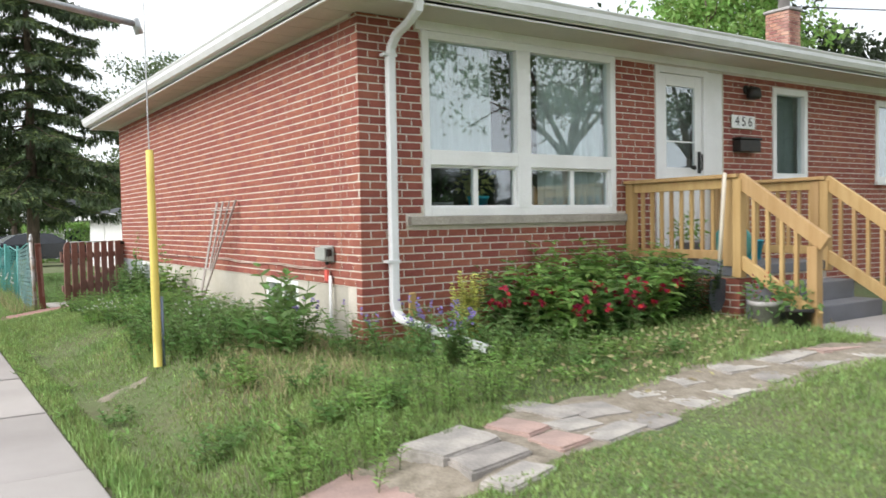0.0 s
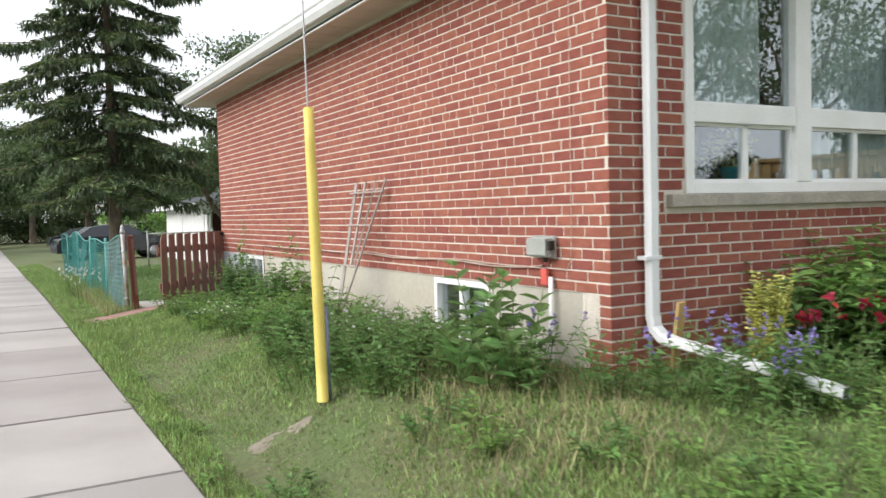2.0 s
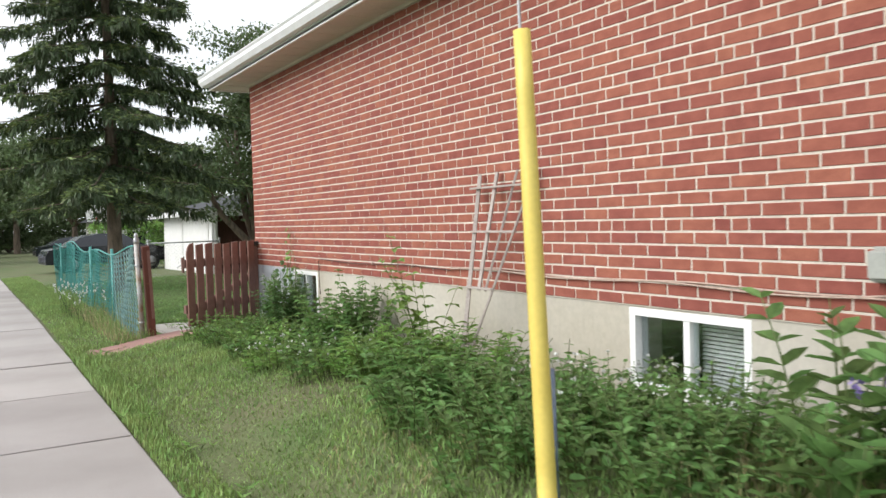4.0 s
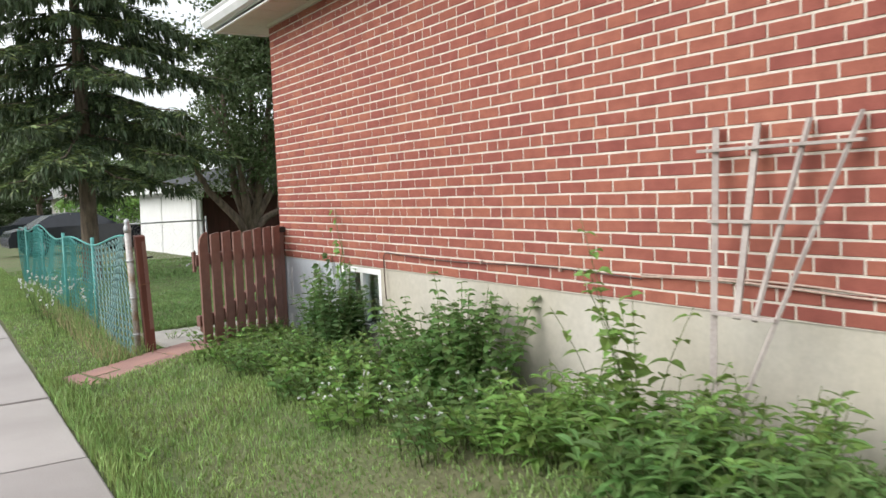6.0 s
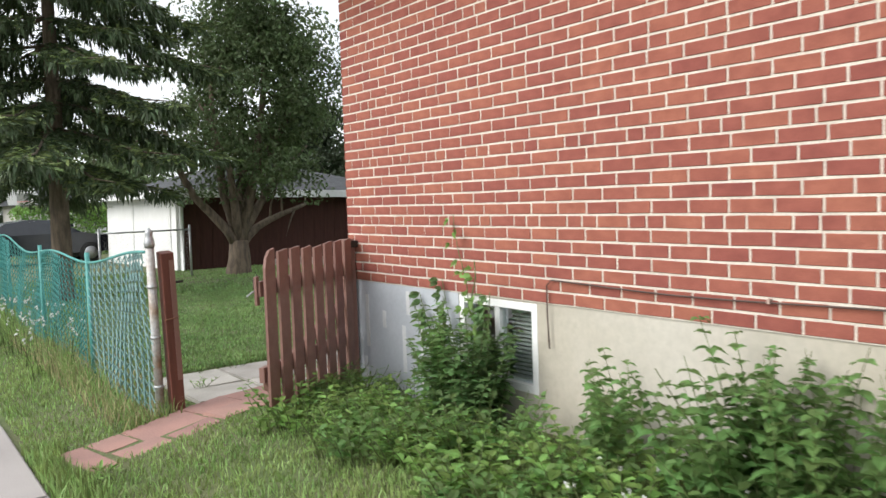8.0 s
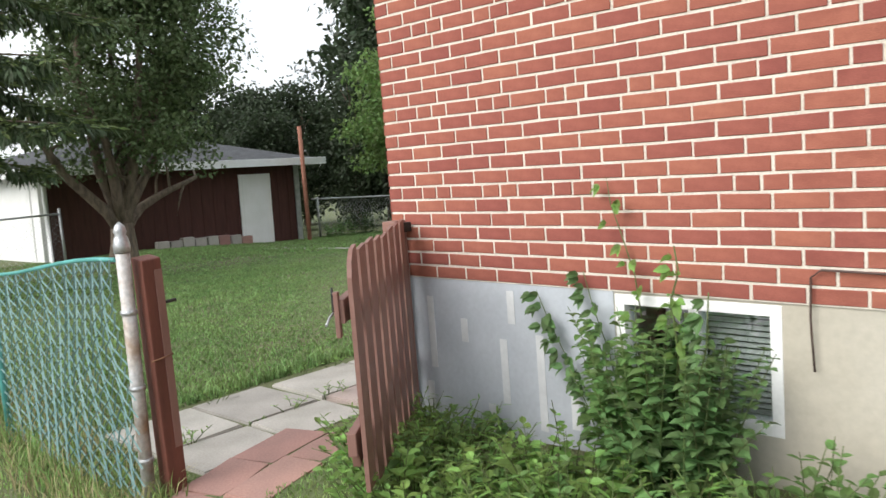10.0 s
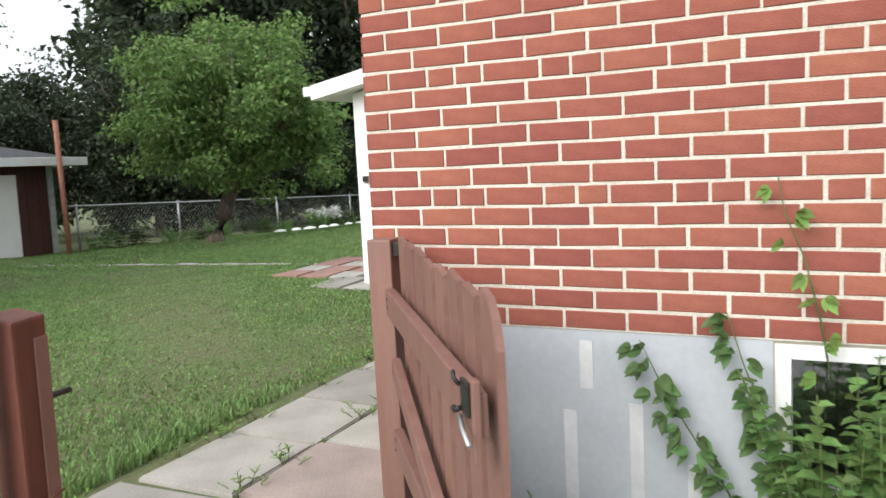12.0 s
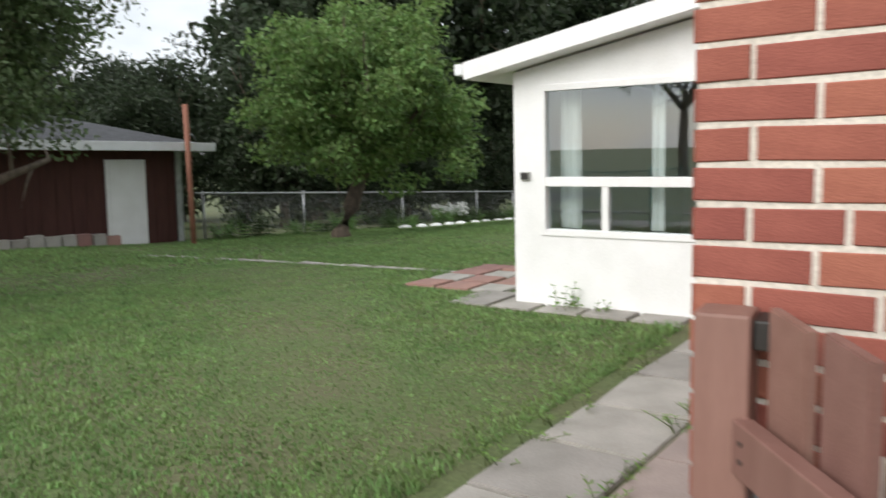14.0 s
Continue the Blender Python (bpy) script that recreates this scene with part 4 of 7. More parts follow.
def utility_box():
    b = thing("utility_box", "grey plastic cable box screwed to the brick", "utility box", m=pose(0, 0.60, 1.17) @ Matrix.Diagonal((0.9, 0.84, 0.86, 1)))
    part("body", boxm(-0.085, -0.012, -0.125, 0.125, -0.075, 0.07, bevel=0.012), GREY_BOX, b)
    part("cover", boxm(-0.105, -0.087, -0.12, 0.12, -0.06, 0.066, bevel=0.006), GREY_BOX, b, "raised grey cover")
    part("latch", boxm(-0.09, -0.04, -0.15, -0.126, -0.02, 0.05, bevel=0.004), BLACK, b)
    part("gland", tubem([(-0.045, -0.04, -0.075), (-0.045, -0.04, -0.11)], 0.018), BLACK, b)
    part("flange", boxm(-0.03, -0.012, -0.135, 0.135, -0.085, 0.085, bevel=0.003), GREY_BOX, b)
    c = thing("conduit", "white plastic conduit rising from the soil to the box", "conduit")
    part("pipe", tubem([(-0.03, 0.53, 0.30), (-0.028, 0.53, 0.98)], 0.016), WHITE, c)
    part("red_tape", boxm(-0.05, -0.028, 0.55, 0.61, 0.93, 1.03, bevel=0.003), RED_TAG, c, "red plastic tag")
    cb = thing("wall_cable", "thin beige cables sagging along the brick", "cable")
    for off, sag in ((0.0, 0.0), (0.02, 0.012)):
        pts = [(-0.02, 0.62, 1.03 + off)] + [(-0.018, y, 1.03 + off * 0.8 - sag * math.sin((y - 0.7) / 3.0 * math.pi) + 0.012 * math.sin(y * 4 + off * 50)) for y in np.linspace(0.75, 4.0, 22)]
        part("cable", tubem(pts, 0.0055, 6), CABLE, cb)
    part("vertical_cable", tubem([(-0.018, 0.62, 1.03 + 0.0), (-0.018, 0.38, 1.035), (-0.018, 0.34, 1.09), (-0.016, 0.33, 1.3), (-0.016, 0.325, 2.2), (-0.012, 0.32, TOP - 0.03)], 0.0026, 5), CABLE, cb)
    cd = thing("wall_cable", "dark cable stapled along the lowest bricks", "cable")
    pts = [(-0.016, y, 1.02 + 0.01 * math.sin(y * 3)) for y in np.linspace(4.0, 6.60, 20)]
    part("cable", tubem(pts + [(-0.016, 6.635, 1.0), (-0.014, 6.64, 0.85), (-0.012, 6.63, 0.66)], 0.0045, 6), DARK_CABLE, cd)
    for y in (4.6, 5.35):
        part("staple", boxm(-0.026, -0.006, y - 0.006, y + 0.006, 1.012, 1.034, bevel=0.002), CABLE, cd, "small cable clip")


utility_box()


def guy_guard():
    g = thing("guy_wire", "guy wire with a tall yellow plastic guard in the grass", "guy wire", m=pose(-1.36, 1.14, gz(-1.36, 1.14)))
    top = Vector((0.005, 0.10, 1.87))
    bot = Vector((-0.0, 0.0, 0.03))
    d = (top - bot).normalized()
    bm = bmesh.new()
    a = Vector((1, 0, 0))
    b = d.cross(a).normalized()
    prof = [(-0.040, -0.02), (-0.042, 0.015), (-0.026, 0.038), (0.0, 0.046), (0.026, 0.038), (0.042, 0.015), (0.040, -0.02), (0.034, -0.02), (0.034, 0.012), (0.02, 0.03), (0.0, 0.038), (-0.02, 0.03), (-0.034, 0.012), (-0.034, -0.02)]
    rings = []
    for i in range(9):
        f = i / 8
        p = bot.lerp(top, f)
        k = 1.0 - 0.14 * f
        k *= 0.84
        rings.append([bm.verts.new(p + a * u * k - b * -v * k) for u, v in [(q[0], -q[1]) for q in prof]])
    for q, s in zip(rings, rings[1:]):
        for k in range(len(prof)):
            bm.faces.new((q[k], q[(k + 1) % len(prof)], s[(k + 1) % len(prof)], s[k])).smooth = True
    bm.faces.new(rings[0])
    bm.faces.new(rings[-1])
    part("guard", bm, YELLOW, g, "bright yellow guard sleeve")
    part("wire", tubem([(0, 0.03, -0.1), tuple(top + Vector((0, 0.01, 0))), tuple(top + d * 9.0 + Vector((0, 0, 0)))], 0.006, 6), GALV, g, "grey steel wire")
    part("anchor_rod", tubem([(0.052, 0.02, -0.1), (0.05, 0.035, 0.62)], 0.016, 8), STEEL_BLUE, g, "blue-grey steel anchor rod")
    # street pole arm overhead
    p = thing("utility_pole", "wooden utility pole with a grey strut bracing the guy wire", "utility pole", m=pose(-4.7, 0.6, 0))
    part("pole", tubem([(0, 0, -0.2), (0, 0, 9.0)], 0.13, 12, 0.10), BARK, p)
    part("strut", tubem([(0, 0, 3.42), (3.25, 0.62, 3.14)], 0.028, 10), GALV, p, "grey steel strut")
    part("clamp", tubem([(3.25, 0.62, 3.18), (3.29, 0.63, 3.06)], 0.035, 8), GALV, p)


guy_guard()


def trellis():
    t = thing("trellis", "weathered wooden fan trellis leaning on the wall", "trellis")
    def bar(p, q, w=0.028, d=0.014):
        p, q = Vector(p), Vector(q)
        v = q - p
        m = Matrix.Translation((p + q) / 2) @ v.to_track_quat("Z", "X").to_matrix().to_4x4()
        part("slat", box(bmesh.new(), -d / 2, d / 2, -w / 2, w / 2, -v.length / 2, v.length / 2, bevel=0.002, m=m), TRELLIS, t)
    for (yt, zt), (xb, yb, zb) in (((3.54, 1.71), (-0.37, 3.31, 0.42)), ((3.33, 1.71), (-0.225, 3.30, 0.92)), ((3.10, 1.71), (-0.235, 3.21, 0.92)), ((2.89, 1.72), (-0.385, 3.25, 0.42))):
        bar((-0.03, yt, zt), (xb, yb, zb))
    bar((-0.072, 3.60, 1.61), (-0.072, 2.86, 1.61), 0.03)
    bar((-0.148, 3.49, 1.31), (-0.148, 2.98, 1.31))
    bar((-0.252, 3.40, 0.94), (-0.252, 3.10, 0.94))
    bar((-0.345, 3.34, 0.58), (-0.345, 3.18, 0.58))


trellis()


# ---- gate, fences ----
def gate():
    hx, hy, ex, ey = -0.05, 8.665, -1.05, 7.89
    L = math.hypot(ex - hx, ey - hy)
    ang = math.degrees(math.atan2(ey - hy, ex - hx))
    post = thing("gate_post", "brown painted square gate post at the house corner", "post", m=pose(-0.055, 8.722, 0.0, 0, 0, 5))
    part("post", boxm(-0.045, 0.045, -0.045, 0.045, -0.1, 1.20, bevel=0.006), FENCE_BACK, post)
    part("cap_bracket", boxm(-0.03, 0.05, -0.075, -0.046, 1.14, 1.19, bevel=0.004), BLACK, post, "black hinge bracket")
    g = thing("gate", "open brown picket gate with a sloping top and iron latch", "gate", m=pose(hx - 0.04, hy, 0.10, 0, 0, ang))
    n, w = 8, 0.118
    gap = (L - n * w) / (n - 1)
    for k in range(n):
        x0 = k * (w + gap)
        h0 = 1.10 - 0.02 * math.sin(math.pi * (k + 0.2) / (n - 0.6)) + 0.006 * ((k * 7) % 3 - 1)
        b0 = 0.16 - 0.012 * (n - 1 - k) + 0.008 * ((k * 5) % 3)
        pts = [(x0, b0), (x0 + w, b0)]
        if k < n - 1:
            pts += [(x0 + w, h0 - 0.012), (x0, h0)]
        else:
            pts += [(x0 + w, h0 - 0.11), (x0 + w - 0.02, h0 - 0.05), (x0 + w - 0.06, h0 - 0.012), (x0, h0)]
        bm = prism(pts, 0.018, 0.003)
        part("picket", bm, FENCE_BACK, g).matrix_local = pose(0, 0.019, 0.02, 90)
    for z0 in (0.38, 0.885):
        part("rail", boxm(-0.005, L, -0.036, -0.001, z0 - 0.045, z0 + 0.045, bevel=0.004), FENCE_BACK, g)
    part("brace", box(bmesh.new(), 0, math.hypot(0.44, L - 0.1), -0.034, -0.002, -0.035, 0.035, bevel=0.004, m=pose(0.03, 0, 0.66, 0, math.degrees(math.atan2(0.34, L - 0.1)), 0)), FENCE_BACK, g)
    part("latch", boxm(L - 0.05, L + 0.004, -0.046, -0.037, 0.885, 0.955, bevel=0.003), BLACK, g, "black iron gate latch")
    part("latch_hook", tubem([(L - 0.045, -0.048, 0.94), (L - 0.055, -0.056, 0.952), (L - 0.062, -0.056, 0.966)], 0.005, 6), BLACK, g, "black iron latch hook")
    part("latch_jaw", tubem([(L - 0.04, -0.048, 0.895), (L - 0.058, -0.056, 0.884), (L - 0.07, -0.056, 0.888)], 0.006, 6), BLACK, g, "black iron latch jaw")
    part("latch_bar", tubem([(L - 0.04, -0.05, 0.878), (L + 0.0, -0.056, 0.868), (L + 0.06, -0.056, 0.85)], 0.005, 6), GALV, g, "worn steel latch bar")
    part("latch_block", boxm(L - 0.02, L + 0.012, -0.0365, -0.018, 0.79, 0.96, bevel=0.004), FENCE_BACK, g)
    for zb in (0.36, 0.40, 0.87, 0.90):
        part("nail_head", tubem([(0.03, -0.0355, zb), (0.03, -0.0385, zb)], 0.005, 6), BLACK, g, "rusty nail head")
    p2 = thing("gate_post", "weathered red-brown wooden gate post beside the chain-link fence", "post", m=pose(-1.24, 9.10, 0.0, 6.5, -3.4, 0))
    part("post", boxm(-0.038, 0.05, -0.05, 0.05, -0.1, 1.19, bevel=0.008), FENCE_BROWN, p2)
    part("split_face", boxm(0.012, 0.047, -0.056, -0.0505, 0.30, 1.14, bevel=0.002), FENCE_BACK, p2, "paler split face of the post")
    part("wire_tie", tubem([(-0.052, -0.056, 0.735), (0.0, -0.0585, 0.74), (0.052, -0.056, 0.745)], 0.004, 5), RUST, p2, "rusty wire tie")
    part("catch", tubem([(0.04, -0.03, 0.98), (0.10, -0.05, 0.985)], 0.008), BLACK, p2)


gate()


def chain_mesh(length, height, cell, r, top_z):
    """Woven diamond mesh as thin crossing wires, from arrays; top_z(u): height of its top edge."""
    V, F = [], []
    n = int((length + height) / cell)
    for sgn in (1, -1):
        for k in range(n + 1):
            u0 = -height + k * cell if sgn > 0 else k * cell
            steps = max(2, int(height / (cell)))
            pts = []
            for j in range(steps + 1):
                z = height * j / steps
                u = u0 + sgn * z
                if -1e-6 <= u <= length + 1e-6:
                    pts.append((u, (0.006 if (j + k) % 2 else -0.006) * sgn, z * top_z(u) / height))
            for p, q in zip(pts, pts[1:]):
                b = len(V)
                for c in (p, q):
                    V += [(c[0] + r, c[1], c[2]), (c[0] - r * 0.5, c[1] + r, c[2]), (c[0] - r * 0.5, c[1] - r, c[2])]
                F += [(b + i, b + (i + 1) % 3, b + 3 + (i + 1) % 3, b + 3 + i) for i in range(3)]
    return V, F


def fences():
    f = thing("chain_link_fence", "sagging green chain-link fence with a galvanised end post", "fence")
    x0, y0, y1 = -1.42, 9.0, 19.0
    H = 1.06
    def top(u):
        return H - 0.05 + 0.05 * math.cos(u * 1.9) + 0.05 * math.cos(u * 0.9)
    for u0, u1, r, mt, lab in ((0.0, 1.74, 0.0026, WIRE_PALE, "worn pale green wire mesh"), (1.8, y1 - y0, 0.0020, GREEN_VINYL, "green coated wire mesh")):
        V, F = chain_mesh(u1 - u0, H, 0.062 if u0 else 0.072, r, lambda u: top(u + u0))
        V = [(x0 + v[1] * 1.6 + 0.05 * math.sin((v[0] + u0) * 1.7) * (v[2] / H) + 0.015 * math.sin((v[0] + u0) * 5.3 + v[2] * 4), y0 + u0 + v[0] + 0.012 * math.sin(v[2] * 9 + v[0] * 4), 0.06 + gz(x0, y0 + u0 + v[0]) * 0.4 + v[2]) for v in V]
        part("wire_mesh", np_mesh("wire_mesh", V, F), mt, f, lab)["kind"] = "stuff"
    part("top_wire", tubem([(x0, y0 + u, 0.075 + top(u)) for u in np.linspace(0, y1 - y0, 50)], 0.011, 6), GREEN_VINYL, f)
    part("end_post", tubem([(-1.335, 9.15, -0.1), (-1.40, 8.97, 1.215)], 0.03, 12), GALV_OLD, f, "rust-streaked galvanised end post")
    cap = part("post_cap", lathe([(0.034, 0), (0.036, 0.03), (0.03, 0.06), (0.022, 0.075), (0.028, 0.09), (0.02, 0.115), (0.004, 0.13)], 12), GALV, f)
    cap.location = (-1.40, 8.97, 1.215)
    for z in (0.25, 0.6, 0.95):
        part("band", lathe([(0.036, -0.01), (0.036, 0.01)], 12), GALV, f).location = (-1.34 - 0.05 * z, 9.136 - 0.137 * z, z)
    for y in (10.75, 13.0, 15.4, 17.8):
        part("line_post", tubem([(x0, y, -0.1), (x0, y, 1.12)], 0.02, 10), GREEN_VINYL, f)
    b = thing("rear_fence", "grey chain-link fence at the back of the lawn", "fence")
    yb, xa, xb = 23.2, 10.2, 34.0
    zg = lambda x: gz(x, yb)
    V, F = chain_mesh(xb - xa, 1.0, 0.12, 0.0025, lambda u: 1.03)
    ob = part("wire_mesh", np_mesh("wire_mesh", [(xa + v[0], yb + v[1], zg(xa + v[0]) + v[2]) for v in V], F), GALV, b)
    ob["kind"] = "stuff"
    part("top_rail", tubem([(x, yb, zg(x) + 1.05) for x in np.linspace(xa, xb, 30)], 0.02, 8), GALV, b, "galvanised top rail")
    for x in (10.4, 13.6, 17.8, 22.0, 24.5, 28.5, 33):
        part("line_post", tubem([(x, yb, zg(x) - 0.1), (x, yb, zg(x) + 1.1)], 0.028, 8), GALV, b)
    s = thing("garage_fence", "low chain-link fence by the garage door", "fence")
    part("top_rail", tubem([(1.0, 21.2, 0.98), (2.9, 21.2, 0.98)], 0.02, 8), GALV, s)
    for x in (1.0, 2.9):
        part("line_post", tubem([(x, 21.2, gz(x, 21.2) - 0.1), (x, 21.2, 1.08)], 0.025, 8), GALV, s)
    V, F = chain_mesh(1.9, 0.95, 0.1, 0.002, lambda u: 0.95)
    ob = part("wire_mesh", np_mesh("wire_mesh", [(1.0 + v[0], 21.2 + v[1], v[2]) for v in V], F), GALV, s)
    ob["kind"] = "stuff"


fences()


def paths():
    p = thing("pavement_back", "path of old concrete and red paving slabs beside the lawn", "paving", kind="structure")
    rnd = random.Random(21)
    def slab(x0, x1, y0, y1, mt, lift=0.02):
        o = [(-(x1 - x0) / 2 + 0.01, -(y1 - y0) / 2 + 0.01), ((x1 - x0) / 2 - 0.01, -(y1 - y0) / 2 + 0.01), ((x1 - x0) / 2 - 0.01, (y1 - y0) / 2 - 0.01), (-(x1 - x0) / 2 + 0.01, (y1 - y0) / 2 - 0.01)]
        o = [(a + rnd.uniform(-0.012, 0.012), b + rnd.uniform(-0.012, 0.012)) for a, b in o]
        ob = part("slab", prism(o, 0.07, 0.008), mt, p)
        ob.matrix_world = pose((x0 + x1) / 2, (y0 + y1) / 2, gz((x0 + x1) / 2, (y0 + y1) / 2) + lift + rnd.uniform(-0.006, 0.006), rnd.uniform(-0.6, 0.6), rnd.uniform(-0.6, 0.6), rnd.uniform(-1.5, 1.5))
    # the red strip runs aslant from the sidewalk to the gate
    ax, ay, ang = -2.02, 8.52, math.radians(15)
    for u0, u1, v0, v1 in ((0.0, 0.17, -0.26, 0.27), (0.20, 0.42, 0.03, 0.28), (0.44, 0.88, -0.06, 0.29), (0.20, 0.52, -0.24, -0.03), (0.54, 0.86, -0.25, -0.10),
                           (0.90, 1.24, 0.05, 0.31), (0.89, 1.30, -0.23, 0.02), (1.26, 1.70, 0.06, 0.33), (1.33, 1.72, -0.20, 0.03)):
        u, v = (u0 + u1) / 2, (v0 + v1) / 2
        h, w = (u1 - u0) / 2 + 0.004, (v1 - v0) / 2 + 0.006
        o = [(a + rnd.uniform(-0.012, 0.012), b + rnd.uniform(-0.012, 0.012)) for a, b in ((-h, -w), (0, -w), (h, -w), (h, w), (0.0, w), (-h, w))]
        x, y = ax + u * math.cos(ang) - v * math.sin(ang), ay + u * math.sin(ang) + v * math.cos(ang)
        part("slab", prism(o, 0.07, 0.008), PATH_RED, p).matrix_world = pose(x, y, gz(x, y) + 0.006 + rnd.uniform(-0.004, 0.004), 0, lean(x, y, 0.2), 15 + rnd.uniform(-2, 2))
    for x0, x1 in ((-1.1, -0.55), (-0.54, -0.02)):
        slab(x0, x1, 9.1, 9.55, PATH_GREY)
        slab(x0, x1, 9.57, 10.2, PATH_GREY)
    x = 0.0
    k = 0
    while x < 4.6:
        slab(x, x + 0.62, 9.58, 10.14, PATH_GREY)
        slab(x + 0.02, x + 0.64, 8.87, 9.56, PATH_PINK if k % 3 != 1 else PATH_GREY)
        x += 0.63
        k += 1
    for k in range(5):
        slab(4.55, 5.2, 10.3 + k * 0.44, 10.72 + k * 0.44, PATH_GREY)
    for i in range(4):
        for j in range(3):
            slab(5.15 + i * 0.42, 5.55 + i * 0.42, 12.25 + j * 0.4, 12.63 + j * 0.4, PATH_RED if (i + j) % 3 else PATH_GREY)
    for k in range(14):
        slab(6.08, 6.23, 13.45 + k * 0.42, 13.84 + k * 0.42, PATH_GREY, 0.010)


paths()


# ---- back porch ----
def sunroom():
    s = thing("sunroom", "white painted enclosed back porch with a sloping roof", "porch room", kind="structure")
    X0, X1, Y0, Y1 = 4.85, 9.2, HY, 11.92
    wl_ = bmesh.new()
    ww = 0.12
    wy0, wy1, wz0, wz1 = 10.05, 11.66, 0.70, 2.00
    for a, b, c, d in ((Y0, wy0, 0.0, 2.62), (wy1, Y1, 0.0, 2.12), (wy0, wy1, 0.0, wz0), (wy0, wy1, wz1, 2.12)):
        part("wall_panel", boxm(X0, X0 + ww, a, b, c, d), WHITE, s)
    v = [wl_.verts.new(p) for p in ((X0, Y1, 2.121), (X0, wy0, 2.121), (X0, wy0, 2.47), (X0 + ww, Y1, 2.121), (X0 + ww, wy0, 2.121), (X0 + ww, wy0, 2.47))]
    for f in ((0, 1, 2), (3, 5, 4), (0, 2, 5, 3)):
        wl_.faces.new([v[i] for i in f])
    part("gable", wl_, WHITE, s)
    part("rear_wall", boxm(X0 + ww, X1, Y1 - ww, Y1, 0.0, 2.12), WHITE, s)
    part("far_wall", boxm(X1 - ww, X1, Y0, Y1 - ww, 0.0, 2.4), WHITE, s)
    # floor takes the same near-black, for a dim porch interior
    part("inner_floor", boxm(X0 + ww, X1 - ww, Y0, Y1 - ww, 0.05, 0.12), ROOM_SHADE, s)
    rf = bmesh.new()
    def slope(y):
        return 2.12 + (Y1 - y) * 0.187
    ya, yb = Y1 + 0.36, Y0 - 0.1
    za, zb = slope(ya) + 0.02, slope(yb) + 0.02
    vv = [rf.verts.new(p) for p in ((X0 - 0.25, ya, za), (X1 + 0.3, ya, za), (X1 + 0.3, yb, zb), (X0 - 0.25, yb, zb), (X0 - 0.25, ya, za + 0.15), (X1 + 0.3, ya, za + 0.15), (X1 + 0.3, yb, zb + 0.15), (X0 - 0.25, yb, zb + 0.15))]
    for f in ((3, 2, 1, 0), (4, 5, 6, 7), (0, 1, 5, 4), (1, 2, 6, 5), (2, 3, 7, 6), (3, 0, 4, 7)):
        rf.faces.new([vv[i] for i in f])
    part("roof", rf, WHITE, s, "white boarded shed roof edge")
    gt = bmesh.new()
    box(gt, X0 - 0.26, X1 + 0.3, ya, ya + 0.09, za + 0.04, za + 0.14, bevel=0.01)
    part("gutter", gt, WHITE_METAL, s)
    R = pose(X0, 0, 0, 0, 0, 90) @ Matrix.Diagonal((1, -1, 1, 1))
    w = thing("window_6", "white porch window with a fixed light over two sliding panes", "window", kind="structure")
    fr = bmesh.new()
    frame_bars(fr, wy0, wy1, wz0, wz1, 0.055, -0.015, 0.09, R)
    part("window_frame", fr, WHITE, w)
    part("transom", box(bmesh.new(), wy0 + 0.055, wy1 - 0.055, -0.012, 0.07, 1.13, 1.21, bevel=0.004, m=R), WHITE, w)
    mid = (wy0 + wy1) / 2 + 0.2
    part("sash_bar", box(bmesh.new(), mid - 0.03, mid + 0.03, -0.005, 0.06, wz0 + 0.055, 1.13, bevel=0.004, m=R), WHITE, w)
    pane(w, wy0 + 0.055, wy1 - 0.055, 1.21, wz1 - 0.055, 0.03, R)
    pane(w, wy0 + 0.055, mid - 0.03, wz0 + 0.055, 1.13, 0.03, R)
    pane(w, mid + 0.03, wy1 - 0.055, wz0 + 0.055, 1.13, 0.04, R)
    curtain("curtain", "pale narrow curtain inside the porch window", 11.38, 11.56, 0.75, 2.04, 0.22, R, folds=14, amp=0.02)
    curtain("curtain", "pale narrow curtain inside the porch window", 10.62, 10.74, 0.75, 2.04, 0.22, R, folds=14, amp=0.02)
    m = thing("wall_socket", "grey outdoor socket box on the porch wall", "socket", m=pose(X0 - 0.002, 11.80, 1.22))
    part("box", boxm(-0.03, 0.0, -0.045, 0.045, -0.035, 0.035, bevel=0.005), GREY_BOX, m)
    part("cover", boxm(-0.038, -0.031, -0.035, 0.035, -0.028, 0.028, bevel=0.003), BLACK, m)


sunroom()


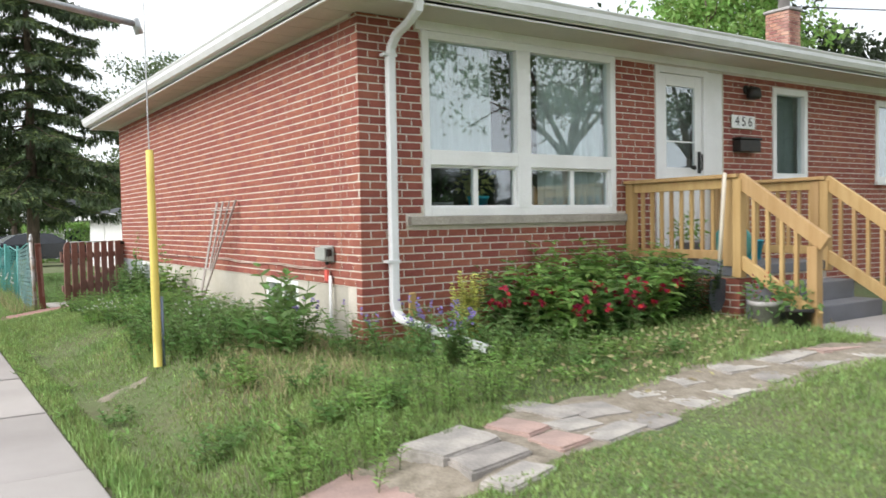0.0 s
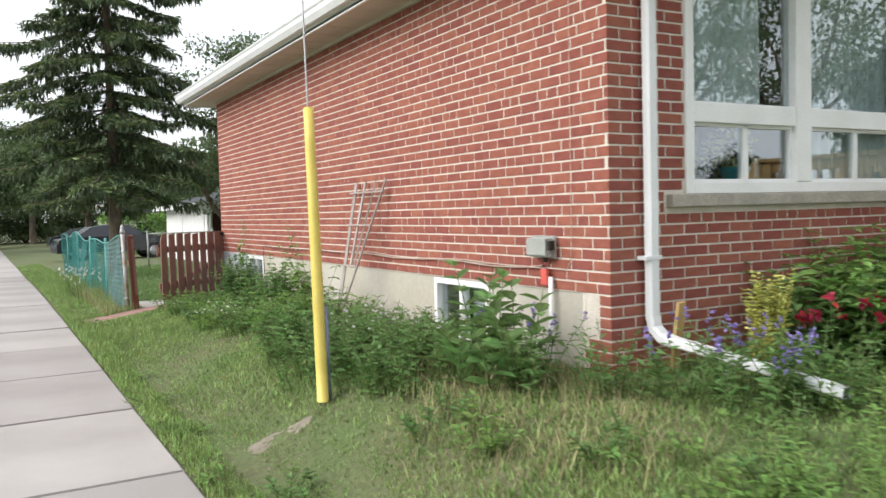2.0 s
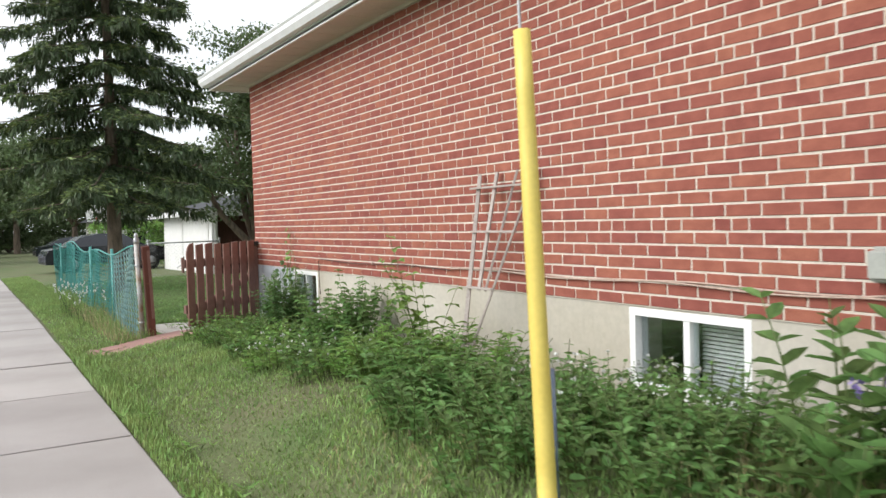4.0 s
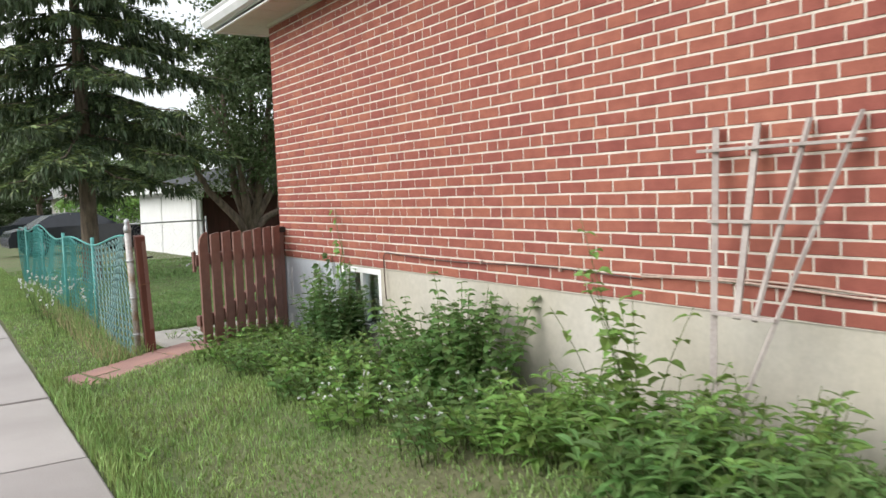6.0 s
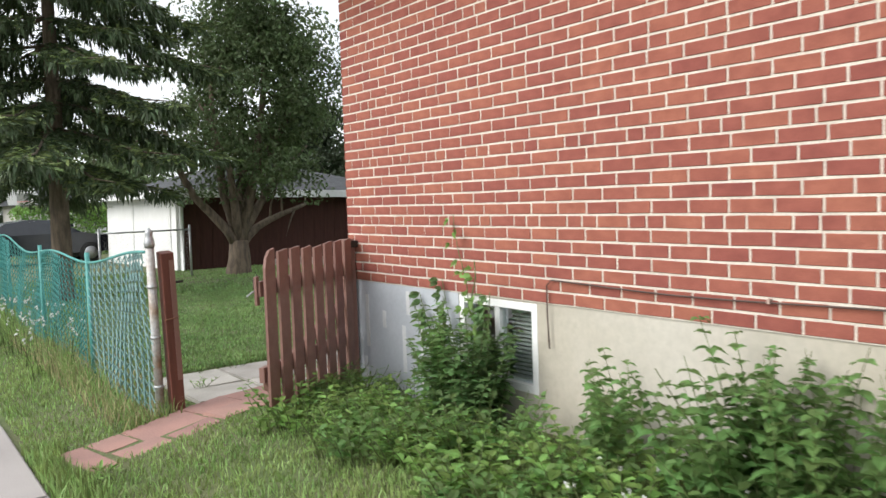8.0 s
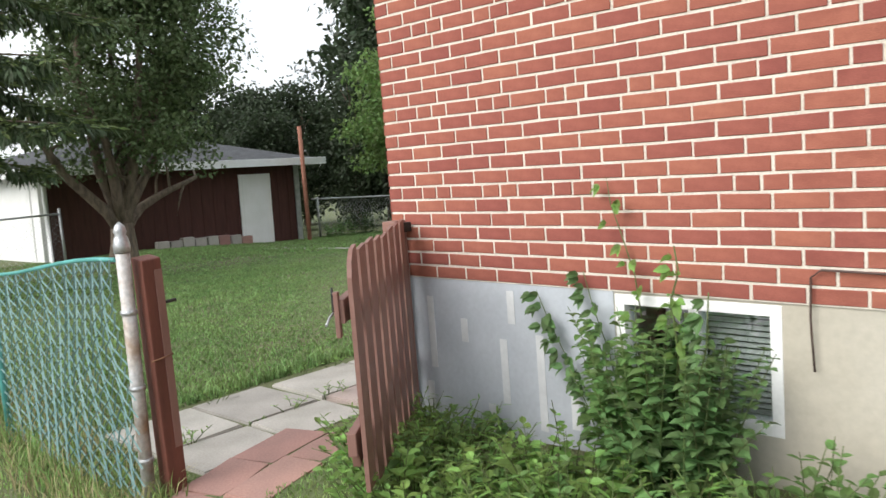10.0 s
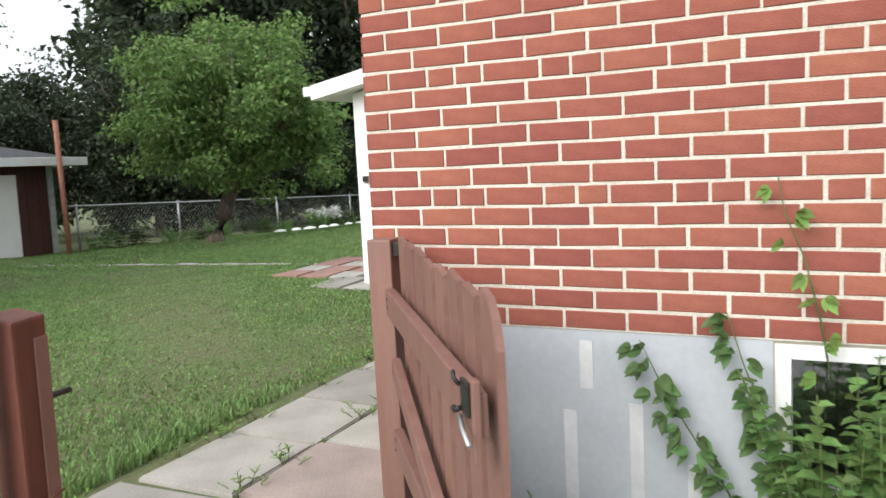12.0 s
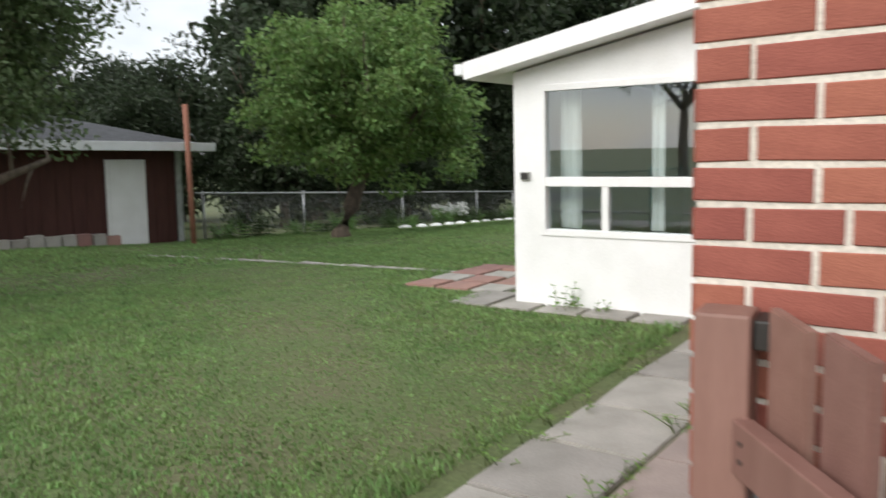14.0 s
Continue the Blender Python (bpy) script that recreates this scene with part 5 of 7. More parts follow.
# ---- garage, far things ----
def garage():
    g = thing("garage", "small garage with white doors, brown side wall and dark hip roof", "garage")
    X0, X1, Y0, Y1, H = 3.35, 9.75, 23.0, 29.8, 1.84
    zb = -0.45
    part("wall", boxm(X0, X1, Y0, Y1, zb, H), DARK_BROWN, g, "dark brown boarded wall")
    for k in range(21):
        x = X0 + 0.2 + k * 0.31
        part("batten", boxm(x - 0.012, x + 0.012, Y0 - 0.012, Y0 - 0.001, zb, H), DARK_BROWN, g)
    part("front_wall", boxm(X0 - 0.06, X0 - 0.001, Y0 - 0.03, Y1 + 0.03, zb, H), WHITE, g, "white painted front")
    for a, b in ((23.45, 26.0), (26.8, 29.4)):
        part("garage_door", boxm(X0 - 0.09, X0 - 0.062, a, b, zb + 0.05, H - 0.22, bevel=0.01), WHITE, g, "white panelled garage door")
        for k in range(3):
            part("door_groove", boxm(X0 - 0.098, X0 - 0.091, a + 0.1, b - 0.1, zb + 0.25 + k * 0.6, zb + 0.68 + k * 0.6, bevel=0.006), WHITE, g)
    part("corner_board", boxm(X0 - 0.09, X0 + 0.08, Y0 - 0.04, Y0 - 0.013, zb, H), WHITE, g)
    part("corner_board", boxm(X1 - 0.12, X1 + 0.03, Y0 - 0.04, Y0 - 0.013, zb, H), GALV, g)
    part("side_door", boxm(8.05, 8.80, Y0 - 0.05, Y0 - 0.013, -0.35, 1.46, bevel=0.01), WHITE, g, "white side door")
    fr = bmesh.new()
    frame_bars(fr, 7.97, 8.88, -0.38, 1.53, 0.08, Y0 - 0.045, Y0 - 0.0135, Matrix.Identity(4))
    part("door_frame", fr, WHITE, g)
    rf = bmesh.new()
    o, zr = 0.5, H + 1.0
    cx, cy = (X0 + X1) / 2, (Y0 + Y1) / 2
    v = [rf.verts.new(p) for p in ((X0 - o, Y0 - o, H), (X1 + o, Y0 - o, H), (X1 + o, Y1 + o, H), (X0 - o, Y1 + o, H), (cx - 0.4, cy, zr), (cx + 0.4, cy, zr))]
    for f in ((0, 1, 5, 4), (1, 2, 5), (2, 3, 4, 5), (3, 0, 4), (3, 2, 1, 0)):
        rf.faces.new([v[i] for i in f])
    part("roof", rf, SHINGLE, g, "dark grey shingled roof")
    gt = bmesh.new()
    for a, b, c, d in ((X0 - o - 0.06, X0 - o, Y0 - o - 0.06, Y1 + o), (X0 - o, X1 + o, Y0 - o - 0.06, Y0 - o), (X1 + o, X1 + o + 0.06, Y0 - o - 0.06, Y1 + o)):
        box(gt, a, b, c, d, H - 0.14, H + 0.04, bevel=0.01)
    part("gutter", gt, WHITE_METAL, g, "white gutter")
    part("downspout", tubem([(X0 - 0.3, Y0 - 0.45, H - 0.05), (X0 + 0.02, Y0 - 0.1, H - 0.3), (X0 + 0.02, Y0 - 0.1, -0.2), (X0 - 0.25, Y0 - 0.35, -0.32)], 0.05, 8), WHITE_METAL, g, "white downspout")
    g.matrix_world = pose(-0.12, 0, 0.0) @ pose(3.35, 0, 0, 0, 1.3, 0) @ pose(-3.35, 0, 0)
    pole = thing("clothes_pole", "rusty red steel clothes pole beside the garage", "pole", m=pose(9.15, 22.0, gz(9.15, 22.0)))
    part("pole", tubem([(0, 0, -0.1), (0, 0, 2.85)], 0.055, 10), PINK_POLE, pole)
    part("hook", tubem([(0, 0, 2.2), (0.12, 0, 2.25), (0.2, 0, 2.12)], 0.015, 6), GALV, pole)
    rnd = random.Random(4)
    for k in range(8):
        x = 5.6 + k * 0.31
        b = thing("edging_block", "worn pale concrete block along the garage wall", "block", "blocks along the garage", m=pose(x, 22.72, gz(x, 22.7) + 0.1, 0, 0, rnd.uniform(-10, 10)))
        part("block", boxm(-0.14, 0.14, -0.09, 0.09, -0.11, 0.10 + rnd.uniform(-0.03, 0.05), bevel=0.015), rnd.choice((PATH_GREY, PATH_GREY, PATH_RED)), b)


garage()


def car(m):
    c = thing("parked_car", "dark blue-black sedan parked on the drive", "car", m=m)
    prof = [(-2.2, 0.35), (-2.22, 0.62), (-2.1, 0.86), (-1.55, 0.95), (-0.95, 1.32), (-0.3, 1.42), (0.45, 1.38), (1.15, 0.98), (1.9, 0.86), (2.18, 0.66), (2.2, 0.35)]
    bm = bmesh.new()
    rows = []
    for s, inset in ((-0.86, 0.0), (-0.80, 0.0), (0.80, 0.0), (0.86, 0.0)):
        rows.append([bm.verts.new((x, s * (0.8 if z > 1.0 else 1.0), z)) for x, z in prof])
    for a, b in zip(rows, rows[1:]):
        for k in range(len(prof) - 1):
            bm.faces.new((a[k], a[k + 1], b[k + 1], b[k])).smooth = True
    bm.faces.new(rows[0][::-1]), bm.faces.new(rows[-1])
    bm.faces.new([r[0] for r in rows]), bm.faces.new([r[-1] for r in rows][::-1])
    bmesh.ops.recalc_face_normals(bm, faces=bm.faces)
    part("body", bm, CAR_PAINT, c)
    for sy in (-1, 1):
        win = prism([(-1.35, 1.0), (-0.92, 1.27), (-0.3, 1.36), (-0.3, 1.0)], 0.01)
        part("side_window", win, GLASS, c).matrix_local = pose(0, sy * 0.715 + 0.0, 0, 90)
        win = prism([(-0.24, 1.0), (-0.24, 1.36), (0.4, 1.32), (0.95, 1.0)], 0.01)
        part("side_window", win, GLASS, c).matrix_local = pose(0, sy * 0.715, 0, 90)
    for x in (-1.35, 1.38):
        for sy in (-1, 1):
            w = part("wheel", lathe([(0.2, -0.1), (0.31, -0.1), (0.33, -0.06), (0.33, 0.06), (0.31, 0.1), (0.2, 0.1)], 20), RUBBER, c)
            w.matrix_local = pose(x, sy * 0.80, 0.33, 90)
            part("rim", lathe([(0.02, -0.11), (0.2, -0.105), (0.2, 0.105), (0.02, 0.11)], 16), GALV, w)
    return c


car(pose(1.35, 31.2, gz(1.3, 31) - 0.02, 0, 0, 4))
car(pose(2.4, 51.0, gz(2, 51) - 0.02, 0, 0, 2))


def hoop():
    h = thing("basketball_hoop", "white basketball backboard on a dark pole", "basketball hoop", m=pose(2.05, 38.0, gz(2, 38)))
    part("pole", tubem([(0, 0.3, -0.1), (0, 0.3, 2.0), (0, 0.05, 2.3)], 0.05, 8), STEEL_DARK, h)
    outline = [(-0.5, 0.0), (0.5, 0.0), (0.55, 0.3)] + [(0.55 * math.cos(t), 0.3 + 0.5 * math.sin(t)) for t in np.linspace(0.3, math.pi - 0.3, 8)] + [(-0.55, 0.3)]
    part("backboard", prism(outline, 0.04), WHITE, h, "white fan-shaped backboard").matrix_local = pose(0, 0, 2.0, 90)
    part("square", boxm(-0.2, 0.2, -0.012, -0.002, 2.15, 2.45), GREY_BOX, h)
    part("rim", tubem([(0.22 * math.cos(t), -0.25 + 0.22 * math.sin(t), 2.12) for t in np.linspace(0, 2 * math.pi, 17)], 0.012, 6), RED_TAG, h)


hoop()


# ---- grass ----
def bare_soil(x, y):
    """Where the turf is worn away, from 0 to 1."""
    a = ((x + 1.70) / 0.24) ** 2 + ((y - 1.10) / 0.11) ** 2
    b = ((x + 1.92) / 0.10) ** 2 + ((y - 0.85) / 0.22) ** 2
    return np.clip(1.5 - np.minimum(a, b) - 0.35 * np.sin(x * 19) * np.sin(y * 23), 0, 1)


def path_line(x):
    """The middle of the flagstone path."""
    return np.interp(x, [-1.7, -1.25, -0.8, -0.3, 0.6, 1.4, 1.95, 2.4, 2.8, 3.4, 5.8], [-2.66, -2.66, -2.78, -2.62, -2.52, -2.48, -2.58, -2.68, -2.80, -2.97, -3.02])


def path_bed(x, y):
    """Bare earth between the flagstones, from 0 to 1."""
    edge = 0.36 + 0.06 * np.sin(x * 7.3) * np.sin(x * 3.1) - np.abs(y - path_line(x))
    return np.clip(edge / 0.07, 0, 1) * (x > -1.65)


def dirt_patch(bare, x0, x1, y0, y1, label):
    X, Y = np.meshgrid(np.arange(x0, x1, 0.025), np.arange(y0, y1, 0.025))
    rs = np.random.RandomState(13)
    Z = ground_z(X, Y) - 0.02 + 0.026 * np.minimum(bare(X, Y) * 1.6, 1.0) + rs.uniform(-0.004, 0.004, X.shape)
    i = np.arange(X.size).reshape(X.shape)
    F = np.stack([i[:-1, :-1], i[:-1, 1:], i[1:, 1:], i[1:, :-1]], -1).reshape(-1, 4)
    me = np_mesh("bare_soil", np.stack([X, Y, Z], -1).reshape(-1, 3), F, True)
    tagged(part("bare_soil", me, DIRT), label, "soil", kind="structure")


dirt_patch(bare_soil, -2.2, -1.1, 0.4, 1.5, "patch of bare grey-brown soil in the worn turf")
dirt_patch(path_bed, -1.75, 5.7, -3.5, -2.0, "dry pale earth between the flagstones")


def in_paths(x, y):
    """Where slabs lie."""
    a = (x > -2.06) & (x < -0.4) & (np.abs(y - 8.54 - 0.268 * (x + 2.02)) < np.where(np.sin(x * 23) + np.sin(y * 31) > 0.6, 0.2, 0.25))
    b = (x > -1.1) & (x < 4.7) & (y > 9.0) & (y < 10.27)
    c = (x > 4.5) & (x < 5.25) & (y > 10.2) & (y < 12.3)
    d = (x > 5.1) & (x < 6.85) & (y > 12.2) & (y < 13.45)
    e = (x > 4.8) & (x < 9.3) & (y > 8.8) & (y < 12.0)
    f = (x > 3.1) & (x < 6.0) & (y > -2.8) & (y < 0)
    g = (x > 0) & (x < HX) & (y > 0) & (y < HY)
    line = path_line(x)
    h = (x > -1.62) & (x < 5.5) & (np.abs(y - line) < np.where(x < 0.4, 0.34, 0.25) + 0.05 * np.sin(x * 9) * np.sin(x * 4.1))
    b &= ~((np.sin(x * 17) * np.sin(x * 5.3 + 1) > 0.45) & (np.abs(y - 9.57) < 0.03))
    k = (x > 6.07) & (x < 6.25) & (y > 13.4) & (y < 19.3) & (np.sin(y * 3.1) + np.sin(y * 7.7) > -0.9)
    worn = bare_soil(x, y) > 0.35 + 0.6 * np.abs(np.sin(x * 91.7) * np.sin(y * 77.3))
    return worn | k | a | b | c | d | e | f | g | h


def grass_patch(name, label, x0, x1, y0, y1, n, h0, h1, seed, material, width=0.0045, keep=None, lean=0.45):
    rs = np.random.RandomState(seed)
    x, y = rs.uniform(x0, x1, n), rs.uniform(y0, y1, n)
    dens = 0.55 + 0.45 * np.sin(x * 2.3 + 1.7 * np.sin(y * 1.1)) * np.sin(y * 2.9 + np.sin(x * 1.9))
    ok = ~in_paths(x, y) & (rs.uniform(0, 1, n) < 0.45 + 0.75 * dens)
    if keep is not None:
        ok &= keep(x, y, rs)
    x, y = x[ok], y[ok]
    n = len(x)
    z = ground_z(x, y) - 0.004
    h = rs.uniform(h0, h1, n) * (0.75 + 0.5 * rs.beta(2, 3, n)) * (0.8 + 0.35 * np.sin(x * 1.3 + 2 * np.sin(y * 0.7)))
    a = rs.uniform(0, 2 * np.pi, n)
    w = width * rs.uniform(0.7, 1.5, n)
    P = np.stack([x, y, z], 1)
    S = np.stack([np.cos(a), np.sin(a), np.zeros(n)], 1)
    b = rs.uniform(0, 2 * np.pi, n)
    B = np.stack([np.cos(b), np.sin(b), np.zeros(n)], 1) * (rs.uniform(0.1, 1, n) * lean * h)[:, None]
    up = np.array([0, 0, 1.0])
    mid = P + up * (h * 0.55)[:, None] + B * 0.35
    tip = P + up * (h * (1 - 0.2 * lean))[:, None] + B
    V = np.stack([P - S * w[:, None], P + S * w[:, None], mid - S * w[:, None] * 0.7, mid + S * w[:, None] * 0.7, tip], 1).reshape(-1, 3)
    i = np.arange(n)[:, None] * 5
    F = np.concatenate([i + [0, 1, 3], i + [0, 3, 2], i + [2, 3, 4]], 0)
    return tagged(part(name, np_mesh(name, V, F), material), label, "grass", kind="stuff")


def lawns():
    rough_edge = lambda x, y, rs: rs.uniform(0, 1, len(x)) < np.where(x < -2.0, 1.0, 0.8)
    grass_patch("grass", "rough green grass on the bank beside the sidewalk", -2.215, 0.0, -4.6, 8.9, 125000, 0.03, 0.085, 41, GRASS_FRONT, 0.0036, keep=rough_edge, lean=0.8)
    grass_patch("grass", "longer weedy grass along the sidewalk edge", -2.235, -2.0, -4.6, 9.0, 9000, 0.06, 0.15, 42, GRASS_FRONT, 0.005)
    grass_patch("grass", "mown front lawn grass", -2.215, 5.5, -6.4, -2.3, 120000, 0.03, 0.062, 43, GRASS_FRONT, 0.0032, lean=0.8)
    grass_patch("grass", "overgrown grass in front of the house", -1.6, 3.1, -2.7, 0.0, 30000, 0.04, 0.12, 44, GRASS_FRONT, 0.0034, lean=0.9)
    grass_patch("grass", "mown back lawn grass", -1.38, 8.0, 9.05, 17.0, 210000, 0.02, 0.048, 45, GRASS, 0.0055, lean=0.7)
    grass_patch("grass", "lush longer grass along the edge of the paving", -1.1, 4.75, 10.2, 10.55, 9000, 0.05, 0.11, 53, GRASS, 0.005, keep=lambda x, y, rs: y < 10.27 + 0.28 * rs.uniform(0, 1, len(x)) ** 2, lean=0.7)
    grass_patch("grass", "mown lawn grass beside the back porch", 8.0, 14.0, 12.1, 17.0, 30000, 0.03, 0.06, 52, GRASS, 0.010)
    grass_patch("grass", "mown back lawn grass in the distance", -1.38, 22.0, 17.0, 23.2, 70000, 0.03, 0.06, 46, GRASS, 0.014)
    grass_patch("grass", "unmown verge between fence and sidewalk", -2.20, -1.4, 8.9, 30.0, 38000, 0.04, 0.11, 47, GRASS_FRONT)
    grass_patch("grass", "tall weedy grass under the chain-link fence", -1.62, -1.25, 8.82, 20.0, 7500, 0.13, 0.36, 48, GRASS_FRONT, 0.0036, lean=0.7)
    grass_patch("dry_grass", "dry straw-coloured tall grass under the fence", -1.7, -1.2, 8.85, 14.0, 1700, 0.2, 0.45, 49, GRASS_DRY, 0.003, lean=0.9)
    patch = lambda x, y, rs: ((x + 0.75) / 0.75) ** 2 + ((y + 0.2) / 1.25) ** 2 < rs.uniform(0.3, 1.0, len(x))
    grass_patch("dry_grass", "dry straw-coloured long grass at the bed edge", -1.6, 0.2, -1.5, 1.2, 3600, 0.10, 0.36, 50, GRASS_DRY, 0.0028, keep=patch, lean=1.0)
    patch2 = lambda x, y, rs: np.sin(x * 3.1 + 2) * np.sin(y * 1.7) > 0.15
    grass_patch("dry_grass", "short dead grass mixed into the bank", -2.2, 0.6, -4.0, 3.0, 15000, 0.02, 0.08, 51, GRASS_DRY, 0.004, keep=patch2, lean=1.0)


lawns()


# ---- plants ----
def plant(name, label, category, x, y, stems, height, leaf, width, step, material, seed, spread=0.25, lean=0.25, droop=0.25, pair=2,
          flowers=None, top_only=0.0, radius=0.004, stem_mat=None, group=""):
    """A plant of many leafy stems. flowers: (material, count on each stem, size, length of the spike)."""
    rs = np.random.RandomState(seed)
    base = thing(name, label, category, group, m=pose(x, y, gz(x, y) - 0.01))
    sb = bmesh.new()
    P, D, N, L, W = [], [], [], [], []
    fp, fd = [], []
    for s in range(stems):
        a, r = rs.uniform(0, 2 * np.pi), spread * np.sqrt(rs.uniform(0, 1))
        p0 = np.array([r * np.cos(a), r * np.sin(a), 0])
        hh = height * rs.uniform(0.65, 1.08)
        d = np.array([np.cos(a), np.sin(a), 0]) * lean * hh * rs.uniform(0.2, 1.2) + rs.normal(size=3) * [0.04, 0.04, 0]
        p0[2] = gz(x + p0[0], y + p0[1]) - gz(x, y)
        curve = lambda f: p0 + np.array([0, 0, hh]) * f + d * f ** 1.7
        tube(sb, [curve(f) for f in (0, 0.35, 0.7, 1.0)], radius, 4, radius * 0.4)
        k = 0
        z = max(top_only * hh, 0.06)
        turn = rs.uniform(0, 6)
        while z < hh:
            f = z / hh
            c = curve(f)
            for q in range(pair):
                t = turn + q * 2 * np.pi / pair + rs.normal() * 0.3
                P.append(c)
                D.append([np.cos(t), np.sin(t), rs.uniform(0.1, 0.9)])
                N.append([-np.cos(t) * 0.5, -np.sin(t) * 0.5, 1.0])
                g = (0.55 + 0.45 * np.sin(np.pi * min(f * 0.9 + 0.12, 1))) * rs.uniform(0.7, 1.15)
                L.append(leaf * g), W.append(width * g)
            turn += np.pi / 2 if pair == 2 else 2.4
            z += step * rs.uniform(0.8, 1.2)
        if flowers:
            for q in range(flowers[1]):
                fp.append(curve(1.0) + np.array([0, 0, flowers[3] * q / max(flowers[1], 1)]) + rs.normal(size=3) * flowers[2] * 0.35)
                fd.append(rs.normal(size=3) + [0, 0, 0.6])
    part("stalk", sb, stem_mat or STEM, base)["kind"] = "stuff"
    V, F = leaf_arrays(np.array(P), np.array(D), np.array(N) + rs.normal(size=(len(N), 3)) * 0.25, np.array(L), np.array(W), droop)
    part("foliage", np_mesh("foliage", V, F), material, base)["kind"] = "stuff"
    if flowers and fp:
        n = len(fp)
        V, F = leaf_arrays(np.repeat(np.array(fp), 4, 0), rand_dirs(rs, n * 4, 0.5), rand_dirs(rs, n * 4, 1), np.full(n * 4, flowers[2]), np.full(n * 4, flowers[2] * 0.8), 0.1)
        part("bloom", np_mesh("bloom", V, F), flowers[0], base)["kind"] = "stuff"
    return base


def vine(label, pts, leaf, seed, material, x=-0.03, every=0.045, radius=0.0035):
    """A creeper trailing along the wall through (y, z) places, with leaflets in threes."""
    rs = np.random.RandomState(seed)
    y0, z0 = pts[0]
    t = thing("creeper", label, "creeper", "creepers", m=pose(x, y0, z0))
    pts = [np.array([0.012 * math.sin(i * 2.1), y - y0, z - z0]) for i, (y, z) in enumerate(pts)]
    part("stalk", tubem([tuple(p) for p in pts], radius, 5, radius * 0.5), STEM, t)["kind"] = "stuff"
    P, D, N, L = [], [], [], []
    for p, q in zip(pts, pts[1:]):
        n = max(1, int(np.linalg.norm(q - p) / every))
        for k in range(n):
            c = p + (q - p) * (k + rs.uniform(0, 0.8)) / n
            a = rs.uniform(-2.6, 2.6)
            d = np.array([-0.75, math.sin(a), math.cos(a) * 0.6 - 0.25])
            c = c + d * rs.uniform(0.01, 0.04)
            for turn in (-0.9, 0, 0.9):
                e = d + np.array([0, turn * math.cos(a), -turn * math.sin(a)]) * 0.8
                P.append(c), D.append(e + rs.normal(size=3) * 0.15), N.append(np.array([-1.0, 0, 0.7]) + rs.normal(size=3) * 0.3)
                L.append(leaf * rs.uniform(0.6, 1.15))
    L = np.array(L)
    V, F = leaf_arrays(np.array(P), np.array(D), np.array(N), L, L * 0.6, 0.25)
    part("foliage", np_mesh("foliage", V, F), material, t)["kind"] = "stuff"


